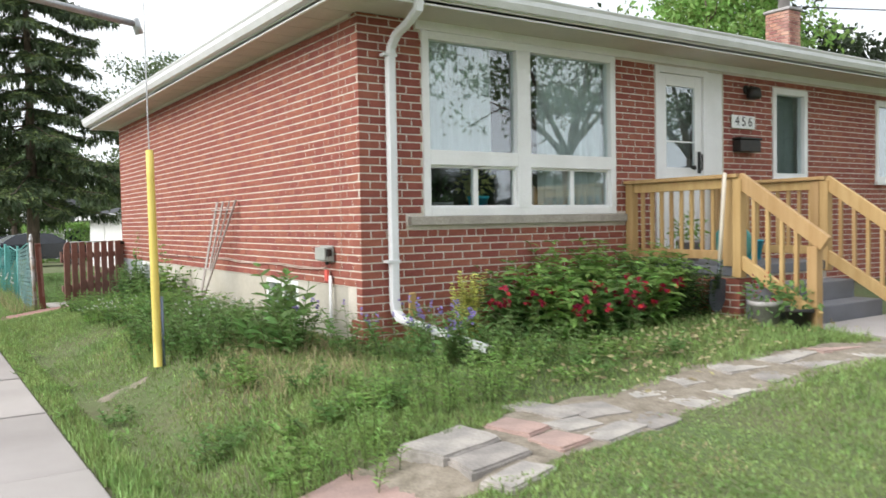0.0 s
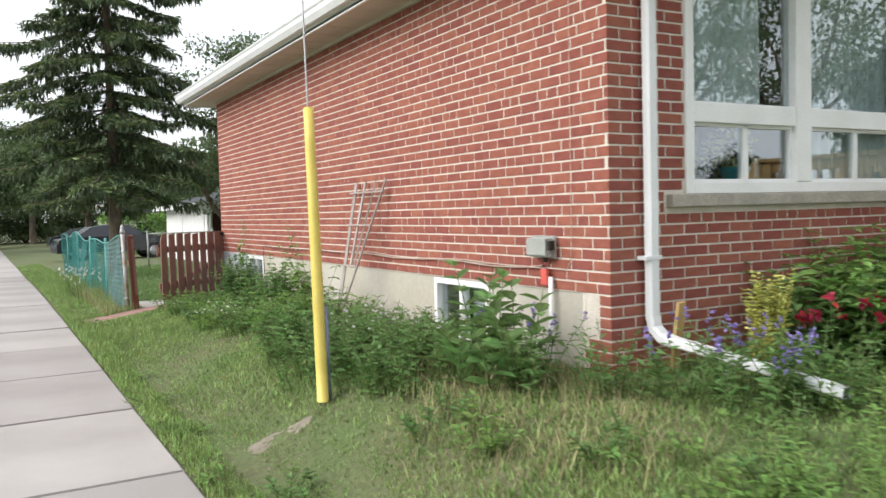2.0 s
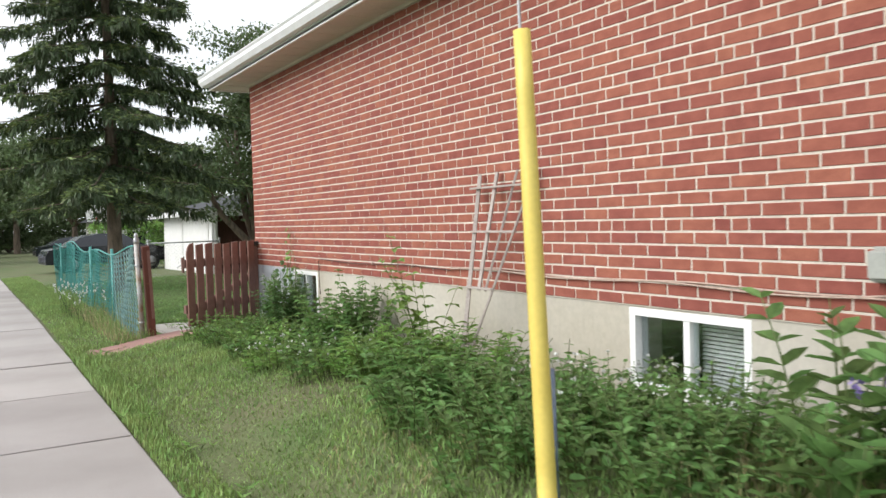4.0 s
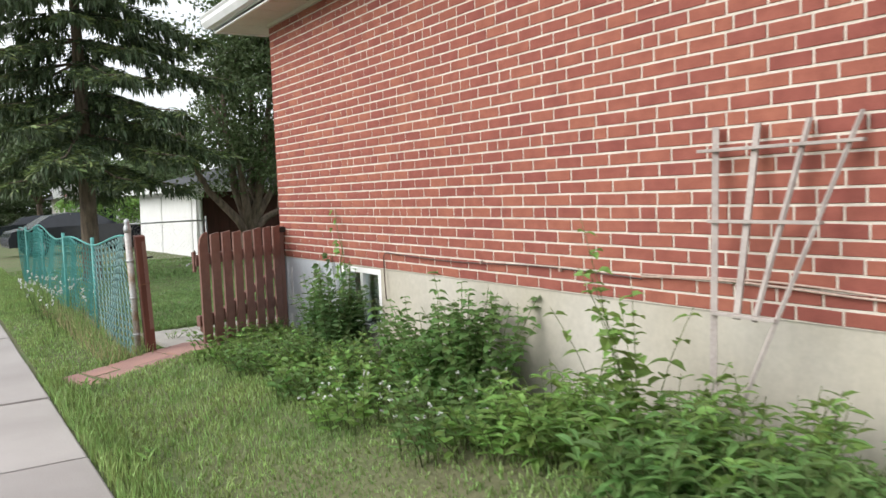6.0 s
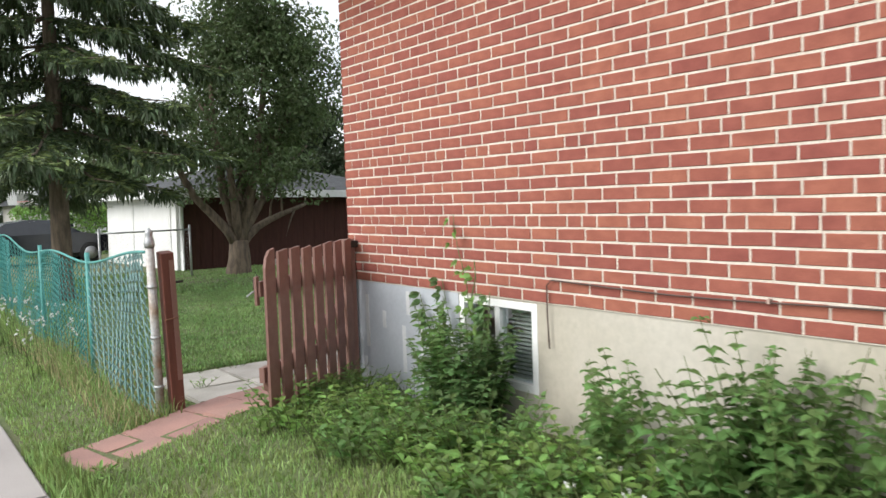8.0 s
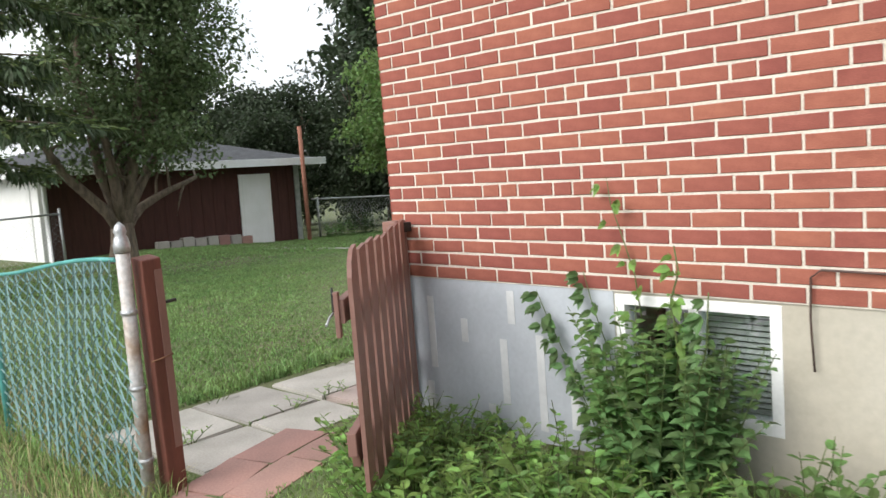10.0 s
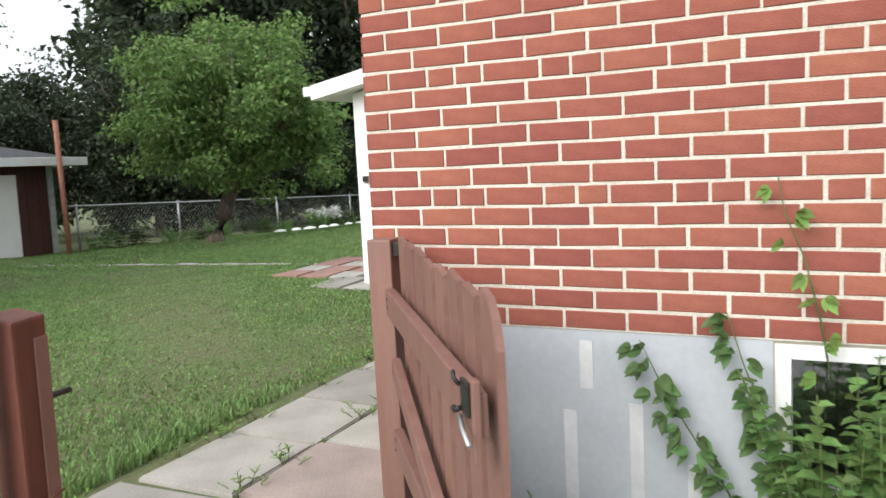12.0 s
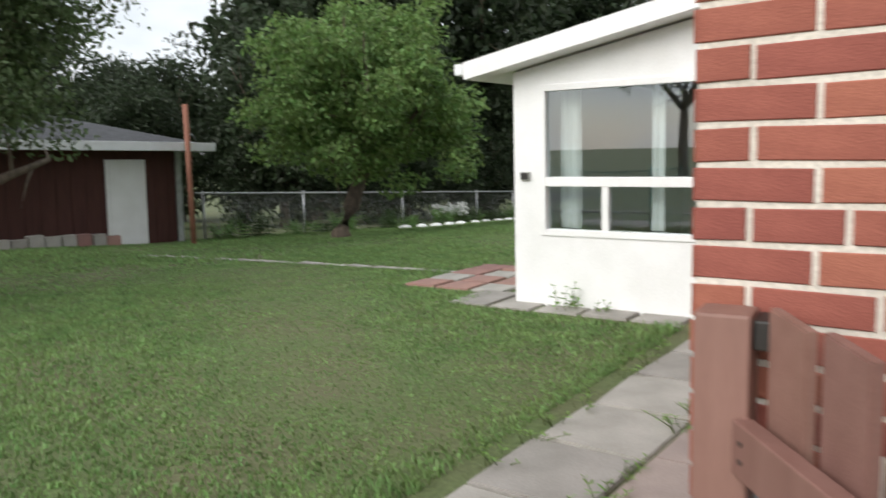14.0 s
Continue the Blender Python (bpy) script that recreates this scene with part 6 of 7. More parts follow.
def beds():
    # side wall, from the front corner to the gate
    for i, (x, y, n, h) in enumerate(((-0.58, 0.10, 3, 0.66), (-0.56, 0.45, 3, 0.66), (-0.48, 0.60, 2, 0.66), (-0.80, 0.30, 3, 0.44), (-0.74, 0.0, 3, 0.42))):
        plant("milkweed", "tall milkweed with broad paired green leaves in the side bed", "wild plant", x, y, n, h, 0.19, 0.10, 0.075, LEAF, 60 + i, 0.12, 0.16, 0.15, radius=0.007, group="milkweeds")
    for i, (x, y) in enumerate(((-0.42, 0.25), (-0.30, -0.35), (-0.05, -0.62), (0.22, -0.72), (0.42, -0.95), (-0.62, -0.05), (0.05, -1.0), (0.35, -1.1))):
        plant("salvia", "wild salvia with purple flower spikes in the corner bed", "wild plant", x, y, 12, 0.40, 0.09, 0.032, 0.04, LEAF, 70 + i, 0.17, 0.5, 0.25,
              flowers=(PETAL_PURPLE, 3, 0.02, 0.06) if i in (0, 2, 3, 6) else None, group="salvias")
    for i, (x, y) in enumerate(((-0.62, 1.6), (-0.45, 2.2), (-0.85, 1.95), (-0.95, 1.45), (-1.0, 2.5), (-0.7, 2.6), (-0.70, 1.25), (-0.35, 1.25), (-1.02, 1.02), (-0.92, 0.74), (-1.10, 1.80))):
        plant("ground_cover", "low leafy weed clump with a few white flowers", "wild plant", x, y, 40, 0.34, 0.075, 0.04, 0.05, LEAF, 80 + i, 0.30, 0.45, 0.2,
              flowers=(PETAL_WHITE, 1, 0.02, 0.0) if i == 0 else None, group="weed clumps")
    for i, (x, y) in enumerate(((-0.55, 2.95), (-0.80, 3.25), (-0.50, 3.5), (-0.92, 2.8), (-0.62, 3.95))):
        plant("peony", "dense peony clump with narrow glossy green leaves", "garden plant", x, y, 26, 0.40, 0.14, 0.042, 0.06, LEAF if i % 2 else LEAF_LIGHT, 90 + i, 0.26, 0.5, 0.35, pair=3, group="peonies")
    plant("sapling", "thin light green sapling climbing by the trellis", "sapling", -0.40, 3.64, 8, 1.0, 0.11, 0.075, 0.09, LEAF_LIGHT, 100, 0.16, 0.4, 0.55, top_only=0.15, radius=0.004)
    plant("sapling", "thin light green sapling beside the wall", "sapling", -0.22, 4.75, 3, 0.62, 0.05, 0.035, 0.05, LEAF_LIGHT, 101, 0.12, 0.15, 0.4, radius=0.003)
    for i in range(17):
        y = 4.15 + i * 0.27
        x = -0.62 - 0.22 * math.sin(i * 1.9) - (0.12 if y < 6.6 else 0.02)
        plant("ground_cover", "low leafy weed clump along the foundation", "wild plant", x, y, 30, 0.25 + 0.07 * math.sin(i * 2.3), 0.08, 0.05, 0.05, LEAF if i % 2 else LEAF_LIGHT, 110 + i, 0.27, 0.5, 0.2,
              flowers=(PETAL_WHITE, 1, 0.016, 0.0) if i in (1, 4) else None, group="weed clumps")
    for i, (x, y, h) in enumerate(((-0.26, 5.80, 0.56), (-0.26, 6.15, 0.36), (-0.30, 5.45, 0.58), (-0.38, 5.12, 0.72), (-0.34, 4.92, 0.74), (-0.42, 5.25, 0.55))):
        plant("rose_bush", "loose wild rose bush with small leaves against the foundation", "shrub", x, y, 14 if y < 5.3 else 8, h, 0.09, 0.07, 0.055, LEAF, 140 + i, 0.2, 0.45, 0.55, pair=3, top_only=0.25, group="rose bushes")
    for i, (x, y, h, n) in enumerate(((-0.20, 7.24, 0.72, 24), (-0.32, 7.02, 0.58, 22), (-0.20, 7.05, 0.70, 14))):
        plant("creeper", "leafy creeper growing up over the basement window", "creeper", x, y, n, h, 0.08, 0.056, 0.046, LEAF_VINE if i else LEAF, 150 + i, 0.16, 0.25, 0.4, pair=3, group="creepers")
    vine("creeper trailing aslant over the grey painted foundation", ((7.50, 0.24), (7.58, 0.42), (7.67, 0.58), (7.76, 0.72), (7.84, 0.88)), 0.062, 160, LEAF_VINE, every=0.022)
    vine("creeper hanging beside the basement window frame", ((7.42, 0.24), (7.43, 0.45), (7.46, 0.65), (7.53, 0.82), (7.58, 0.98)), 0.060, 161, LEAF_VINE, every=0.026)
    vine("thin creeper spray reaching up the brick", ((7.30, 0.80), (7.33, 0.98), (7.37, 1.15), (7.42, 1.27), (7.44, 1.38)), 0.050, 162, LEAF_LIGHT, every=0.05)
    vine("pale creeper shoot over the window head", ((7.10, 0.45), (7.08, 0.70), (7.09, 0.92), (7.06, 1.02), (7.08, 1.12)), 0.060, 163, LEAF_LIGHT, x=-0.16, every=0.04, radius=0.006)
    vine("pale creeper shoot over the basement window", ((6.98, 0.36), (7.02, 0.55), (6.96, 0.75), (6.95, 0.95)), 0.062, 164, LEAF_VINE, x=-0.15, every=0.032, radius=0.006)
    vine("low creeper running at the foot of the foundation", ((7.95, 0.20), (8.08, 0.27), (8.2, 0.22)), 0.055, 165, LEAF_VINE, x=-0.10, every=0.02)
    for i, (x, y) in enumerate(((-0.30, 8.2), (-0.5, 7.9), (-0.42, 8.45), (-0.72, 7.55), (-0.85, 7.2), (-0.75, 6.8))):
        plant("ground_cover", "grassy weed clump beside the gate", "wild plant", x, y, 44, 0.22, 0.11, 0.016, 0.045, LEAF_LIGHT, 170 + i, 0.24, 0.5, 0.3, group="weed clumps")
    # front bed
    plant("golden_shrub", "small upright shrub with yellow variegated leaves", "shrub", 0.66, -0.56, 34, 0.62, 0.05, 0.036, 0.024, LEAF_YELLOW, 180, 0.075, 0.06, 0.1, pair=3)
    for i in range(9):
        x = 1.30 + (i % 5) * 0.38
        y = -0.42 - 0.48 * (i // 5) - 0.08 * math.sin(i * 2.1)
        plant("peony", "large leafy peony bush in front of the window", "garden plant", x + (0.2 if i > 4 else 0), y, 22, 0.60 - 0.12 * (i // 5) + 0.06 * (i % 3), 0.19, 0.075, 0.08, LEAF if i % 3 == 0 else LEAF_LIGHT, 190 + i, 0.24, 0.4, 0.4, pair=3, group="peonies")
    for i, (x, y) in enumerate(((1.12, -0.72), (1.35, -1.05), (1.75, -1.18), (2.05, -1.15), (2.25, -1.1))):
        plant("rose_bush", "low bush with clusters of deep red flowers", "shrub", x, y, 9, 0.40 + (0.08 if i == 0 else 0), 0.06, 0.03, 0.05, LEAF, 200 + i, 0.16, 0.4, 0.2, flowers=(PETAL_RED, 2, 0.045, 0.03), group="rose bushes")
    for i, (x, y) in enumerate(((2.72, -0.72), (2.85, -1.05), (2.6, -1.05))):
        plant("boxwood", "dark green rounded shrub beside the porch", "shrub", x, y, 26, 0.50, 0.05, 0.03, 0.032, LEAF_DARK, 210 + i, 0.2, 0.3, 0.1, pair=3, group="dark shrubs")
    for i, (x, y) in enumerate(((1.0, -1.05), (0.62, -1.2), (0.75, -1.5), (0.2, -1.6), (-0.3, -1.5), (1.3, -1.6))):
        plant("wild_weed", "mixed green weeds in the front bed", "wild plant", x, y, 18, 0.28, 0.06, 0.025, 0.045, LEAF_LIGHT if i % 2 else LEAF, 220 + i, 0.26, 0.4, 0.2, group="front weeds")
    for i, (x, y) in enumerate(((-1.05, -2.25), (-0.85, -1.95), (-1.3, -2.5), (-0.55, -2.0), (-0.25, -1.9), (-0.1, -1.95), (-1.5, -2.2))):
        plant("wild_weed", "upright lance-leaved weed in the rough grass", "wild plant", x, y, 8, 0.34, 0.07, 0.014, 0.028, LEAF_LIGHT, 230 + i, 0.18, 0.25, 0.3, pair=3, group="lance weeds")
    rnd = random.Random(31)
    for i in range(22):
        x, y = rnd.uniform(-1.5, 1.6), rnd.uniform(-2.1, -0.9)
        if rnd.random() < 0.3:
            x, y = rnd.uniform(-1.9, -0.9), rnd.uniform(-2.0, 0.3)
        plant("wild_weed", "low broad-leaved weed in the rough grass", "wild plant", x, y, 9, rnd.uniform(0.10, 0.2), 0.065, 0.034, 0.03, LEAF if i % 2 else LEAF_LIGHT, 400 + i, 0.15, 0.6, 0.2, pair=3, group="bank weeds")
    # sidewalk edge and fence
    for i in range(12):
        y = -3.5 + i * 1.05
        plant("dandelion", "low rosette weed at the sidewalk edge", "wild plant", -2.06 + 0.06 * math.sin(i * 3), y, 7, 0.09, 0.10, 0.025, 0.04, LEAF_LIGHT, 240 + i, 0.08, 0.9, 0.1, pair=3, group="edge weeds")
    for i, y in enumerate((11.2, 12.0, 12.8, 13.6, 14.6)):
        plant("white_aster", "tall weed with small white flowers under the fence", "wild plant", -1.62, y, 14, 0.5, 0.06, 0.014, 0.05, LEAF_LIGHT, 260 + i, 0.22, 0.4, 0.3, flowers=(PETAL_WHITE, 3, 0.02, 0.04), group="white asters")
    plant("wild_weed", "small pale weed growing at the porch wall", "wild plant", 4.75, 11.35, 5, 0.28, 0.08, 0.05, 0.06, LEAF_LIGHT, 270, 0.1, 0.3, 0.4)
    plant("wild_weed", "small pale weed growing at the porch wall", "wild plant", 4.75, 11.05, 4, 0.16, 0.06, 0.04, 0.05, LEAF_LIGHT, 271, 0.08, 0.3, 0.4)
    for i in range(16):
        x = 10.6 + i * 1.05
        plant("garden_shrub", "shaded garden plants along the rear fence", "shrub", x, 22.6 + 0.3 * math.sin(i * 2), 22, 0.45 + 0.15 * math.sin(i * 1.7), 0.14, 0.06, 0.07, LEAF_DARK if i % 2 else LEAF, 280 + i, 0.4, 0.4, 0.3, pair=3, group="rear border plants")
    plant("white_shrub", "round shrub covered in white flowers by the rear fence", "shrub", 19.7, 22.7, 26, 0.55, 0.08, 0.04, 0.07, LEAF, 300, 0.3, 0.5, 0.2, flowers=(PETAL_WHITE, 7, 0.09, 0.05))
    for i in range(26):
        x = -0.9 + 5.4 * ((i * 0.618) % 1.0)
        plant("joint_weed", "small weed in a joint of the paving", "wild plant", x, 9.57 + 0.58 * (i % 2) + 0.02 * math.sin(i * 5), 6, 0.10, 0.05, 0.014, 0.02, LEAF_LIGHT, 320 + i, 0.06, 0.9, 0.1, pair=3, group="joint weeds")
    # white edging stones before the rear fence
    rnd = random.Random(17)
    for i in range(11):
        x = 16.2 + i * 0.72 + rnd.uniform(-0.07, 0.07)
        s = thing("edging_stone", "whitewashed edging stone in front of the rear fence", "stone", "white edging stones", m=pose(x, 21.9, gz(x, 21.9) + 0.03, 0, 0, rnd.uniform(0, 180)))
        bm = bmesh.new()
        bmesh.ops.create_icosphere(bm, subdivisions=2, radius=0.15)
        for v in bm.verts:
            v.co *= 1 + 0.18 * noise.noise(v.co * 5 + Vector((i * 3.1, 0, 0)))
            v.co.z *= 0.5
            v.co.x *= 1.3
        part("stone", bm, WHITE, s)


beds()


def litter():
    rs = np.random.RandomState(77)
    n = 420
    x, y = rs.normal(1.9, 0.75, n), rs.normal(-1.75, 0.28, n)
    P = np.stack([x, y, ground_z(x, y) + rs.uniform(0.02, 0.08, n)], 1)
    D = rand_dirs(rs, n)
    D[:, 2] *= 0.3
    V, F = leaf_arrays(P, D, rand_dirs(rs, n, 2.0), rs.uniform(0.03, 0.07, n), rs.uniform(0.02, 0.04, n))
    tagged(part("leaf_litter", np_mesh("leaf_litter", V, F), GRASS_DRY), "scattered dry fallen leaves on the grass", "leaf litter", kind="stuff")


litter()


# ---- trees ----
def limb_points(rs, p, d, length, n=5, wob=0.12, up=0.05):
    pts = [np.array(p, float)]
    d = np.array(d, float)
    d /= np.linalg.norm(d)
    for k in range(n):
        d = d + rs.normal(size=3) * wob + [0, 0, up]
        d /= np.linalg.norm(d)
        pts.append(pts[-1] + d * length / n)
    return pts


def broad_tree(name, label, m, seed, trunk_h, crown_c, crown_r, clumps, per, leaf, material, trunk_r=0.16, limbs=7, lean=(0, 0), clump_r=0.42, low=-0.75, mains=(), uneven=0.34):
    """A leafy tree: a forked trunk, limbs, and a crown of many small leaves in uneven clumps."""
    rs = np.random.RandomState(seed)
    t = thing(name, label, "tree", m=m)
    C, R = np.array(crown_c, float), np.array(crown_r, float)
    bm = bmesh.new()
    fork = np.array([lean[0] * trunk_h, lean[1] * trunk_h, trunk_h])
    tube(bm, [(0, 0, -0.25), (0.01, 0.0, 0.1), tuple(fork * 0.5 + [0.03, 0.02, 0]), tuple(fork)], trunk_r * 1.25, 10, trunk_r * 0.8)
    ends = []
    for dx, dy, dz, r in mains:
        pts = limb_points(rs, fork - [0, 0, 0.2], (dx, dy, dz), math.sqrt(dx * dx + dy * dy + dz * dz), 6, 0.09, 0.03)
        tube(bm, [tuple(p) for p in pts], r, 9, r * 0.35)
        for j in (2, 3, 4, 5, 6):
            q = pts[j] + rand_dirs(rs, 1, 0.4)[0] * R * 0.35
            tube(bm, [tuple(x) for x in limb_points(rs, pts[j], q - pts[j], np.linalg.norm(q - pts[j]), 3, 0.12, 0.03)], r * 0.3, 5, 0.008)
            ends.append(q)
    for k in range(limbs):
        a = 2 * np.pi * (k + rs.uniform(-0.3, 0.3)) / limbs
        tgt = C + R * np.array([np.cos(a) * 0.62, np.sin(a) * 0.62, rs.uniform(-0.45, 0.6)])
        d = tgt - fork
        pts = limb_points(rs, fork + rs.normal(size=3) * 0.03, d, np.linalg.norm(d), 6, 0.10, 0.02)
        tube(bm, [tuple(p) for p in pts], trunk_r * 0.5, 7, trunk_r * 0.09)
        for j in (2, 3, 4, 5):
            e = pts[j]
            q = e + rand_dirs(rs, 1)[0] * R * 0.4
            tube(bm, [tuple(x) for x in limb_points(rs, e, q - e, np.linalg.norm(q - e), 3, 0.12, 0.03)], trunk_r * 0.16, 5, 0.008)
            ends.append(q)
    part("trunk", bm, BARK, t, "brown bark trunk and limbs")
    d = rand_dirs(rs, clumps, 0.1)
    d = d[d[:, 2] > low]
    rad = rs.uniform(0.35, 1.05, (len(d), 1)) ** 0.6
    cc = np.concatenate([C + d * R * rad * (0.84 + uneven * np.sin(d[:, :1] * 5 + seed) * np.sin(d[:, 1:2] * 6 + d[:, 2:] * 4)), np.array(ends)], 0)
    cc = cc[cc[:, 2] > C[2] + low * R[2]]
    n = len(cc) * per
    P = np.repeat(cc, per, 0) + np.clip(rs.normal(size=(n, 3)), -1.5, 1.5) * [clump_r, clump_r, clump_r * 0.6]
    V, F = leaf_arrays(P, rand_dirs(rs, n, -0.2), rand_dirs(rs, n, 1.0), leaf * rs.uniform(0.6, 1.3, n), leaf * 0.62 * rs.uniform(0.7, 1.2, n), 0.15, True)
    part("crown", np_mesh("crown", V, F), material, t, "crown of small leaves")
    return t


def spruce(name, label, m, seed, height, low, r_low, r_mid, tufts=46):
    """A spruce: a straight trunk and whorls of drooping boughs hung with needle sprays."""
    rs = np.random.RandomState(seed)
    t = thing(name, label, "tree", m=m)
    bm = bmesh.new()
    tube(bm, [(0, 0, -0.3), (0.0, 0, 0.2), (0.02, 0, height * 0.4), (0, 0, height)], 0.24, 12, 0.03)
    P, D, N, L, W, T = [], [], [], [], [], []
    z = low
    while z < height - 0.2:
        f = (z - low) / (height - low)
        r = np.interp(f, [0, 0.12, 0.55, 1.0], [r_low * 0.85, r_low, r_mid, 0.15])
        k = 5 if f < 0.8 else 4
        a0 = rs.uniform(0, 6.3)
        for b in range(k):
            a = a0 + 2 * np.pi * b / k + rs.normal() * 0.25
            rr = r * rs.uniform(0.45, 1.2)
            u = np.array([np.cos(a), np.sin(a), 0])
            g = lambda s: u * rr * s + np.array([0, 0, z + rr * (0.10 * s - 0.55 * s ** 1.5 + 0.22 * s ** 4)])
            tube(bm, [tuple(g(s)) for s in (0, 0.33, 0.66, 1.0)], 0.035 * (1.1 - f), 5, 0.008)
            side = np.array([-u[1], u[0], 0])
            # side branchlets hung with needle sprays, longest in the middle of the bough
            for s in np.linspace(0.15, 1.0, int(5 + rr * 6.5)):
                for off in (-1, 1):
                    if rs.uniform() < 0.10:
                        continue
                    bl = (0.15 + 0.33 * rr * (1.12 - s) * min(1.0, 2.6 * s)) * rs.uniform(0.7, 1.2)
                    bd = u * rs.uniform(0.45, 0.8) + side * off * rs.uniform(0.5, 0.9)
                    base = g(s)
                    n = int(tufts * (0.5 + bl))
                    v = rs.uniform(0.05, 1.0, n)
                    q = base + bd * (bl * v)[:, None] - np.array([0, 0, 1.0]) * (0.45 * bl * v ** 1.6)[:, None] + rs.normal(size=(n, 3)) * [0.022, 0.022, 0.012]
                    hang = rs.uniform(0, 1, n) < 0.45
                    d = bd * 0.8 + rs.normal(size=(n, 3)) * [0.42, 0.42, 0.15]
                    d[hang] = rs.normal(size=(hang.sum(), 3)) * 0.25 + bd * 0.3 + [0, 0, -0.9]
                    # sprays picked for the lit colour, mostly on the outer bough
                    top = ~hang & (rs.uniform(0, 1, n) < (0.62 if s > 0.45 else 0.18))
                    P.append(q), D.append(d), N.append(rs.normal(size=(n, 3)) * 0.4 + [0, 0, 0.9]), T.append(top)
                    L.append(rs.uniform(0.10, 0.22, n)), W.append(rs.uniform(0.03, 0.058, n))
        z += 0.38 + 0.18 * rs.uniform()
    part("trunk", bm, BARK, t, "grey-brown straight trunk")
    P, D, N, T, L, W = (np.concatenate(v, 0) for v in (P, D, N, T, L, W))
    for nm, pick, m2, lab in (("crown", ~T, NEEDLE, "drooping dark green needle boughs"), ("new_growth", T, NEEDLE_LIT, "yellow-green sprays on the boughs, coloured lighter as if lit")):
        V, F = leaf_arrays(P[pick], D[pick], N[pick], L[pick], W[pick], 0.2, True)
        part(nm, np_mesh(nm, V, F), m2, t, lab)
    return t


def trees():
    spruce("spruce_tree", "tall dark spruce with drooping boughs behind the fence", pose(-0.30, 18.0, gz(-0.3, 18)), 5, 11.5, 2.3, 2.9, 2.05, 34)
    broad_tree("maple_tree", "forked broadleaf tree with a dark dense crown on the back lawn", pose(3.75, 20.6, gz(3.75, 20.6)), 12, 0.75, (0.55, 0.0, 4.3), (2.05, 1.8, 3.0), 190, 150, 0.115, LEAF_TREE, 0.25, 4, (0.05, 0), 0.30, -0.86, ((-1.75, 0.0, 2.5, 0.12), (-0.35, 0.3, 3.6, 0.13), (0.45, -0.1, 3.8, 0.17), (1.6, 0.1, 1.5, 0.11)))
    broad_tree("apple_tree", "round apple tree with bright leaves and a leaning trunk", pose(10.9, 19.5, gz(10.9, 19.5)), 23, 1.2, (0.72, 0.0, 3.1), (2.75, 2.4, 2.2), 165, 180, 0.13, LEAF_APPLE, 0.19, 9, (0.55, 0), 0.25, -0.92, uneven=0.5)
    broad_tree("garden_tree", "light green broadleaf tree rising behind the house", pose(22.5, 13.5, gz(22, 13)), 31, 3.5, (0, 0, 7.6), (3.8, 3.8, 3.4), 200, 60, 0.24, LEAF_LIGHT, 0.25, 7)
    # rear row looks shaded through its darkened leaf colour
    far = broad_tree("woodland_tree", "tall tree in the row behind the rear fence, leaf colour darkened for shade", pose(20.9, 29.6, gz(20.9, 29.6) - 0.2), 37, 2.5, (0, 0, 6.6), (4.0, 3.6, 5.6), 280, 50, 0.34, LEAF_WOOD_SHADED, 0.28, 8, clump_r=0.6, low=-1)
    far["group"] = "rear tree row"
    k = 0
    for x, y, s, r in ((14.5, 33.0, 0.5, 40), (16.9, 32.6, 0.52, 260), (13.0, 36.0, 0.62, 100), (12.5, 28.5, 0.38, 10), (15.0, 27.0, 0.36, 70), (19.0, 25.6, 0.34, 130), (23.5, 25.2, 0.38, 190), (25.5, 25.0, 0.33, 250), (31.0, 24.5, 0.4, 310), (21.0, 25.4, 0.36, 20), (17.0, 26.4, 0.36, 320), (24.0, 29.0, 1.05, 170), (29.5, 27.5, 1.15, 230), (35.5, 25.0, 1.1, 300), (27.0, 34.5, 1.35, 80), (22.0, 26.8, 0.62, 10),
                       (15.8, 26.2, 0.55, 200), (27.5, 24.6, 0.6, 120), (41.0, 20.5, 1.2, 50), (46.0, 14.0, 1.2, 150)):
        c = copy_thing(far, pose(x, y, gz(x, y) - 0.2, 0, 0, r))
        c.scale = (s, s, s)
        k += 1
    street = broad_tree("street_tree", "distant broadleaf tree along the street", pose(-3.6, 74.0, gz(-3.6, 74)), 43, 2.2, (0, 0, 5.2), (3.6, 3.6, 3.6), 190, 45, 0.32, LEAF_TREE, 0.22, 7)
    street["group"] = "street trees"
    for x, y, s, r in ((-8.0, 52.0, 1.25, 30), (4.0, 66.0, 1.1, 80), (11.5, 60.0, 1.0, 140), (1.0, 86.0, 1.4, 200), (-14.5, 60.0, 1.5, 10), (-9.0, 90.0, 1.5, 90), (6.5, 43.0, 0.5, 300), (-11.0, 44.0, 0.9, 0), (-2.0, 110.0, 1.6, 60), (3.5, 98.0, 1.5, 120), (9.0, 82.0, 1.4, 180)):
        c = copy_thing(street, pose(x, y, gz(x, y) - 0.2, 0, 0, r))
        c.scale = (s, s, s)
    for i, x in enumerate((-22.0, -16.0, -10.5, -5.0, 0.5, 6.0, 11.5)):
        c = copy_thing(street, pose(x, 92.0 + 4 * (i % 2), gz(x, 92) - 1.3, 0, 0, i * 50))
        c.scale = (1.1, 1.1, 0.62)
    # trees across the streets, seen mirrored in the panes
    yard = broad_tree("yard_tree", "tall open-crowned tree across the road", pose(9.0, -17.0, gz(9, -17)), 57, 3.6, (0, 0, 7.6), (4.4, 4.0, 3.6), 110, 50, 0.22, LEAF_TREE, 0.25, 8, clump_r=0.5)
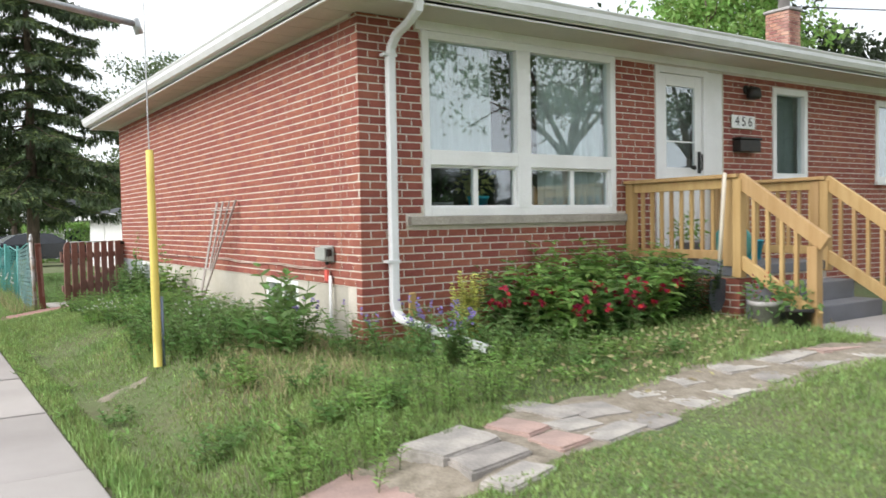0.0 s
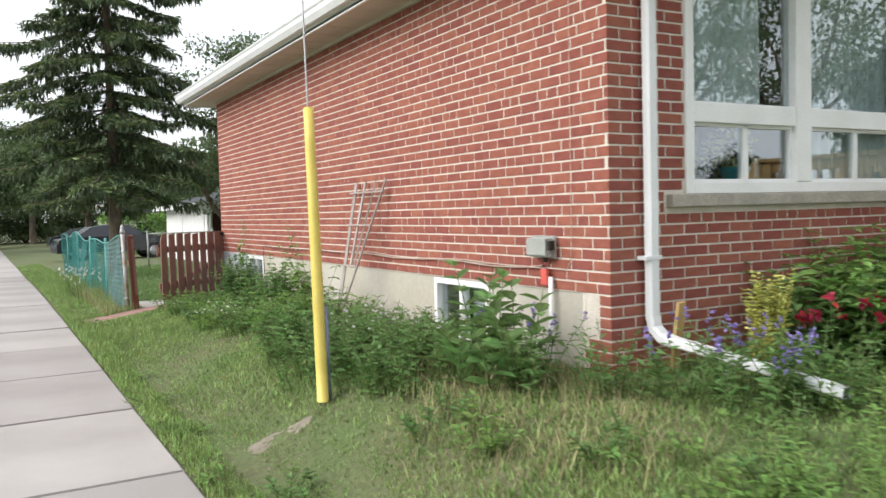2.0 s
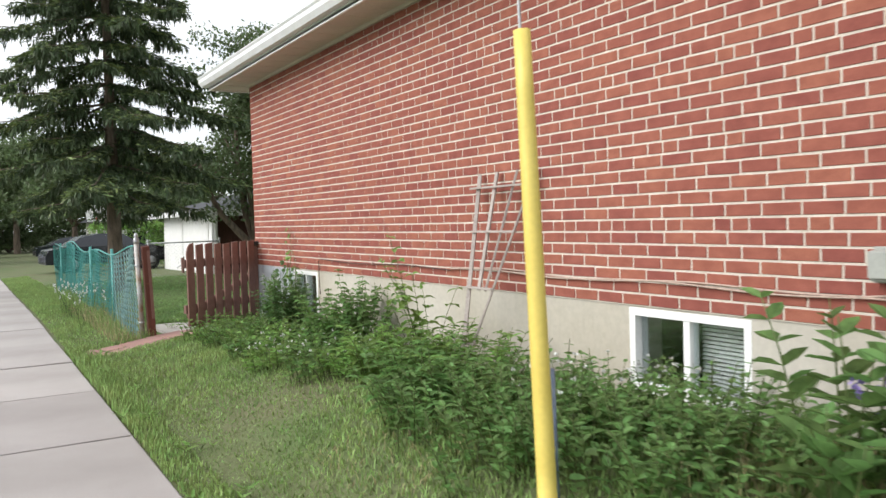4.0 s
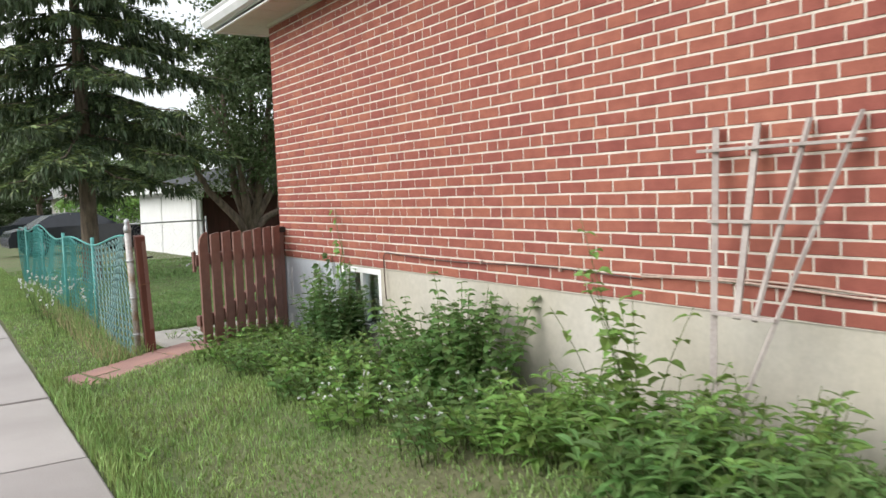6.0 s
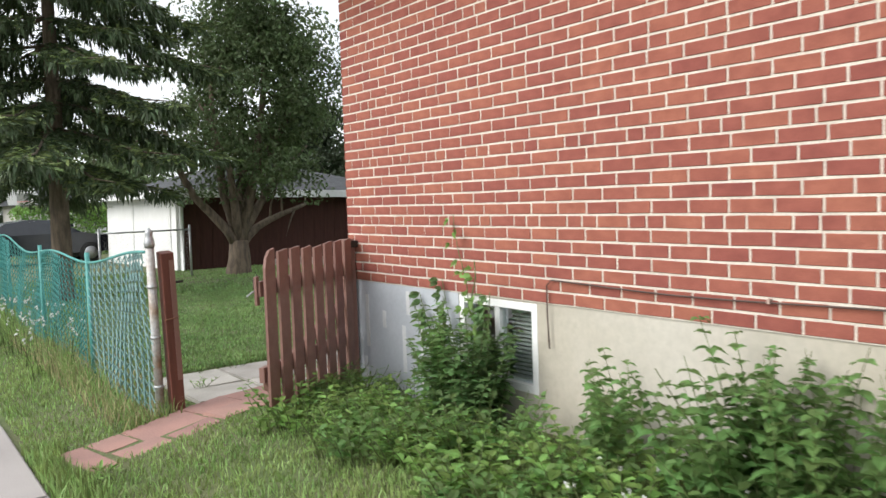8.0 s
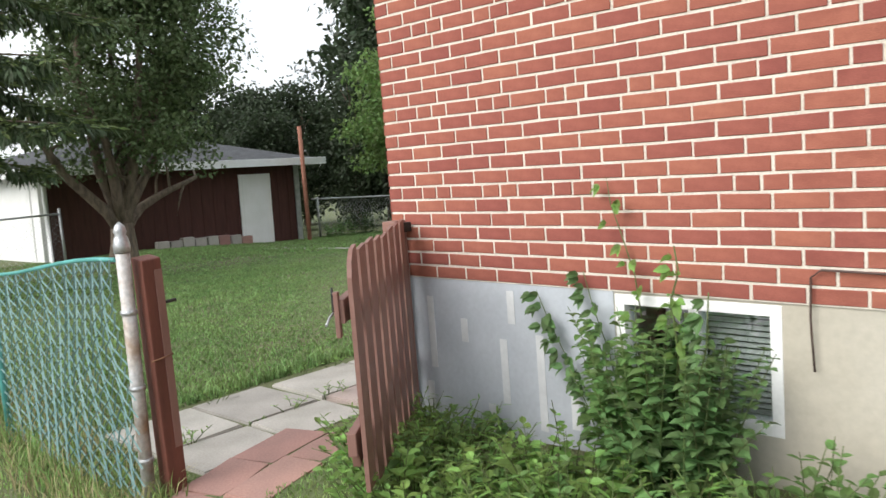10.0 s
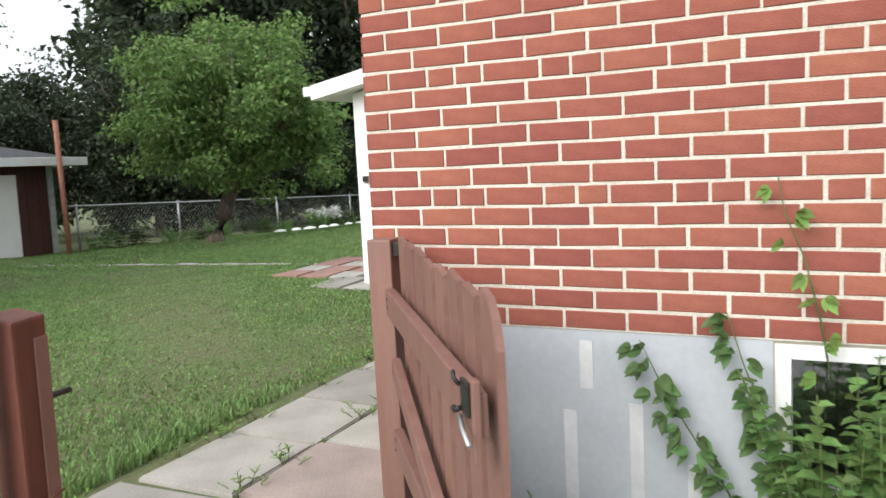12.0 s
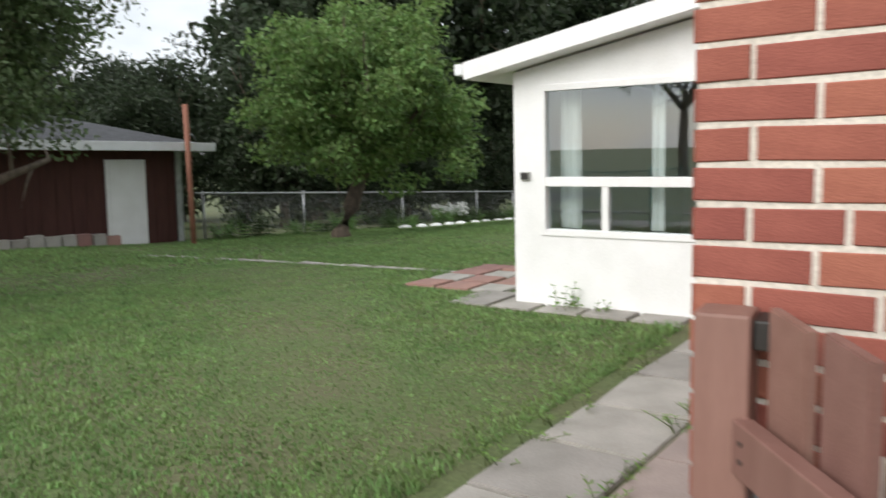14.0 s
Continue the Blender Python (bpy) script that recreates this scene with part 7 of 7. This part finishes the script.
    # unseen low row, added so the lower panes mirror dark instead of sky
    for x, y, s, r in ((8.0, -31.0, 0.40, 15), (12.0, -30.0, 0.36, 95), (16.0, -31.5, 0.42, 160), (20.0, -30.0, 0.38, 240), (24.0, -31.0, 0.40, 300), (28.5, -30.0, 0.37, 40), (33.0, -32.0, 0.42, 120), (38.0, -31.0, 0.4, 200)):
        c = copy_thing(far, pose(x, y, gz(x, y) - 0.2, 0, 0, r))
        c.scale = (s * 1.6, s, s)
    for x, y, s, r in ((27.0, -14.0, 0.62, 30), (36.0, -19.0, 0.75, 130), (45.0, -24.0, 0.8, 250)):
        c = copy_thing(far, pose(x, y, gz(x, y) - 0.2, 0, 0, r))
        c.scale = (s, s, s)
    for x, y, s, r in ((19.0, -18.0, 1.1, 120), (29.0, -20.0, 1.2, 220), (1.0, -21.0, 1.1, 300), (-24.5, 20.0, 0.9, 10), (-27.0, 33.0, 1.1, 70), (-25.0, 8.0, 0.75, 130)):
        c = copy_thing(yard, pose(x, y, gz(x, y) - 0.2, 0, 0, r))
        c.scale = (s, s, s)


trees()


def power_line():
    c = thing("power_line", "thin black power line crossing the sky", "power line", m=pose(0, 0, 0))
    part("cable", tubem([(10.85, 3.2, 5.38), (18.0, 1.0, 5.6), (34.0, -5.0, 6.6)], 0.012, 5), BLACK, c)
    part("support_pole", tubem([(34.0, -5.0, -0.5), (34.0, -5.0, 8.0)], 0.14, 8), BARK, c)


power_line()


def hedge():
    h = thing("hedge", "clipped light green hedge beyond the garage", "hedge", m=pose(3.0, 36.5, gz(3, 36.5)))
    rs = np.random.RandomState(9)
    n = 5000
    P = np.stack([rs.uniform(-1.6, 4.0, n), rs.uniform(-0.5, 0.5, n), rs.uniform(0.0, 1.75, n)], 1)
    face = rs.randint(0, 3, n)
    P[face == 0, 1] = -0.5 + rs.normal(size=(face == 0).sum()) * 0.05
    P[face == 1, 2] = 1.75 + rs.normal(size=(face == 1).sum()) * 0.06
    V, F = leaf_arrays(P, rand_dirs(rs, n), rand_dirs(rs, n, 0.8), np.full(n, 0.14), np.full(n, 0.08))
    part("foliage", np_mesh("foliage", V, F), LEAF_LIGHT, h)
    part("branches", tubem([(-1.5, 0, 0.0), (-1.4, 0, 0.5), (3.9, 0, 0.6)], 0.05, 6), BARK, h)


hedge()


def far_house(x, y, turn, material, label, w=9.0, d=7.0):
    g = thing("far_house", label, "house", m=pose(x, y, gz(x, y), 0, 0, turn))
    part("wall", boxm(-w / 2, w / 2, -d / 2, d / 2, -0.3, 2.7), material, g)
    rf = bmesh.new()
    o = 0.5
    v = [rf.verts.new(p) for p in ((-w / 2 - o, -d / 2 - o, 2.7), (w / 2 + o, -d / 2 - o, 2.7), (w / 2 + o, d / 2 + o, 2.7), (-w / 2 - o, d / 2 + o, 2.7), (-w / 2 + 2.5, 0, 4.4), (w / 2 - 2.5, 0, 4.4))]
    for f in ((0, 1, 5, 4), (1, 2, 5), (2, 3, 4, 5), (3, 0, 4), (3, 2, 1, 0)):
        rf.faces.new([v[i] for i in f])
    part("roof", rf, SHINGLE, g)
    for sx in (-1, 1):
        w_ = part("window", boxm(sx * 2.2 - 0.7, sx * 2.2 + 0.7, -d / 2 - 0.05, -d / 2 - 0.002, 0.9, 2.1), WHITE, g)
        part("pane", boxm(sx * 2.2 - 0.6, sx * 2.2 + 0.6, -d / 2 - 0.06, -d / 2 - 0.051, 1.0, 2.0), CAR_PAINT, w_)
    part("door", boxm(-0.45, 0.45, -d / 2 - 0.05, -d / 2 - 0.002, 0.0, 2.05), WHITE, g)


far_house(-8.0, 70.0, 0, HOUSE_FAR, "pale bungalow far down the street")
far_house(9.0, 60.0, 0, HOUSE_FAR, "pale bungalow behind the parked cars")
far_house(14.0, -44.0, 180, HOUSE_FAR, "pale bungalow across the road")


# ---- bricks, last ----
def lay_bricks():
    rnd = random.Random(2)
    west = brick_boxes(HY, lambda k: FZ + k * CO + 0.002, range(0, 34), [], True, rnd)
    brick_wall(wall_west, west, lambda u, d, z: (0.006 - d, u, z), lambda b: b[0] > 6.55 and b[2] < 2.35, 1)
    quoin = []
    for k in range(1, 10):
        w = 0.10 if k < 5 else (0.20 if k % 2 else 0.24)
        quoin.append((0.0, w, FZ - k * CO + 0.002, FZ - k * CO + 0.002 + BH))
    V, F = brick_arrays(quoin, lambda u, d, z: (0.006 - d, u, z), 0.0045, rnd)
    part("corner_bricks", np_mesh("corner_bricks", V, F), BRICK_I, wall_west)["kind"] = "stuff"
    front = brick_boxes(HX, lambda k: FZ + k * CO + 0.002, range(-9, 34), FRONT_HOLES + [(0.44, 3.09, 1.405, 1.485), (0.55, HX + 1, 3.08, 3.3)], False, rnd)
    brick_wall(wall_south, front, lambda u, d, z: (u, 0.006 - d, z), lambda b: b[1] < 3.1 and 0.4 < b[2] < 1.45, 4)
    north = brick_boxes(HX, lambda k: FZ + k * CO + 0.002, range(-12, 34), [(4.84, 9.2, 0, 2.7)], False, rnd)
    brick_wall(wall_north, north, lambda u, d, z: (u, HY - 0.006 + d, z), lambda b: False, 6)
    tagged(part("corner_core", boxm(0.006, 0.228, 0.229, 0.26, 0.1, FZ), MORTAR), "mortar core behind the corner bricks", "wall", kind="structure")


lay_bricks()
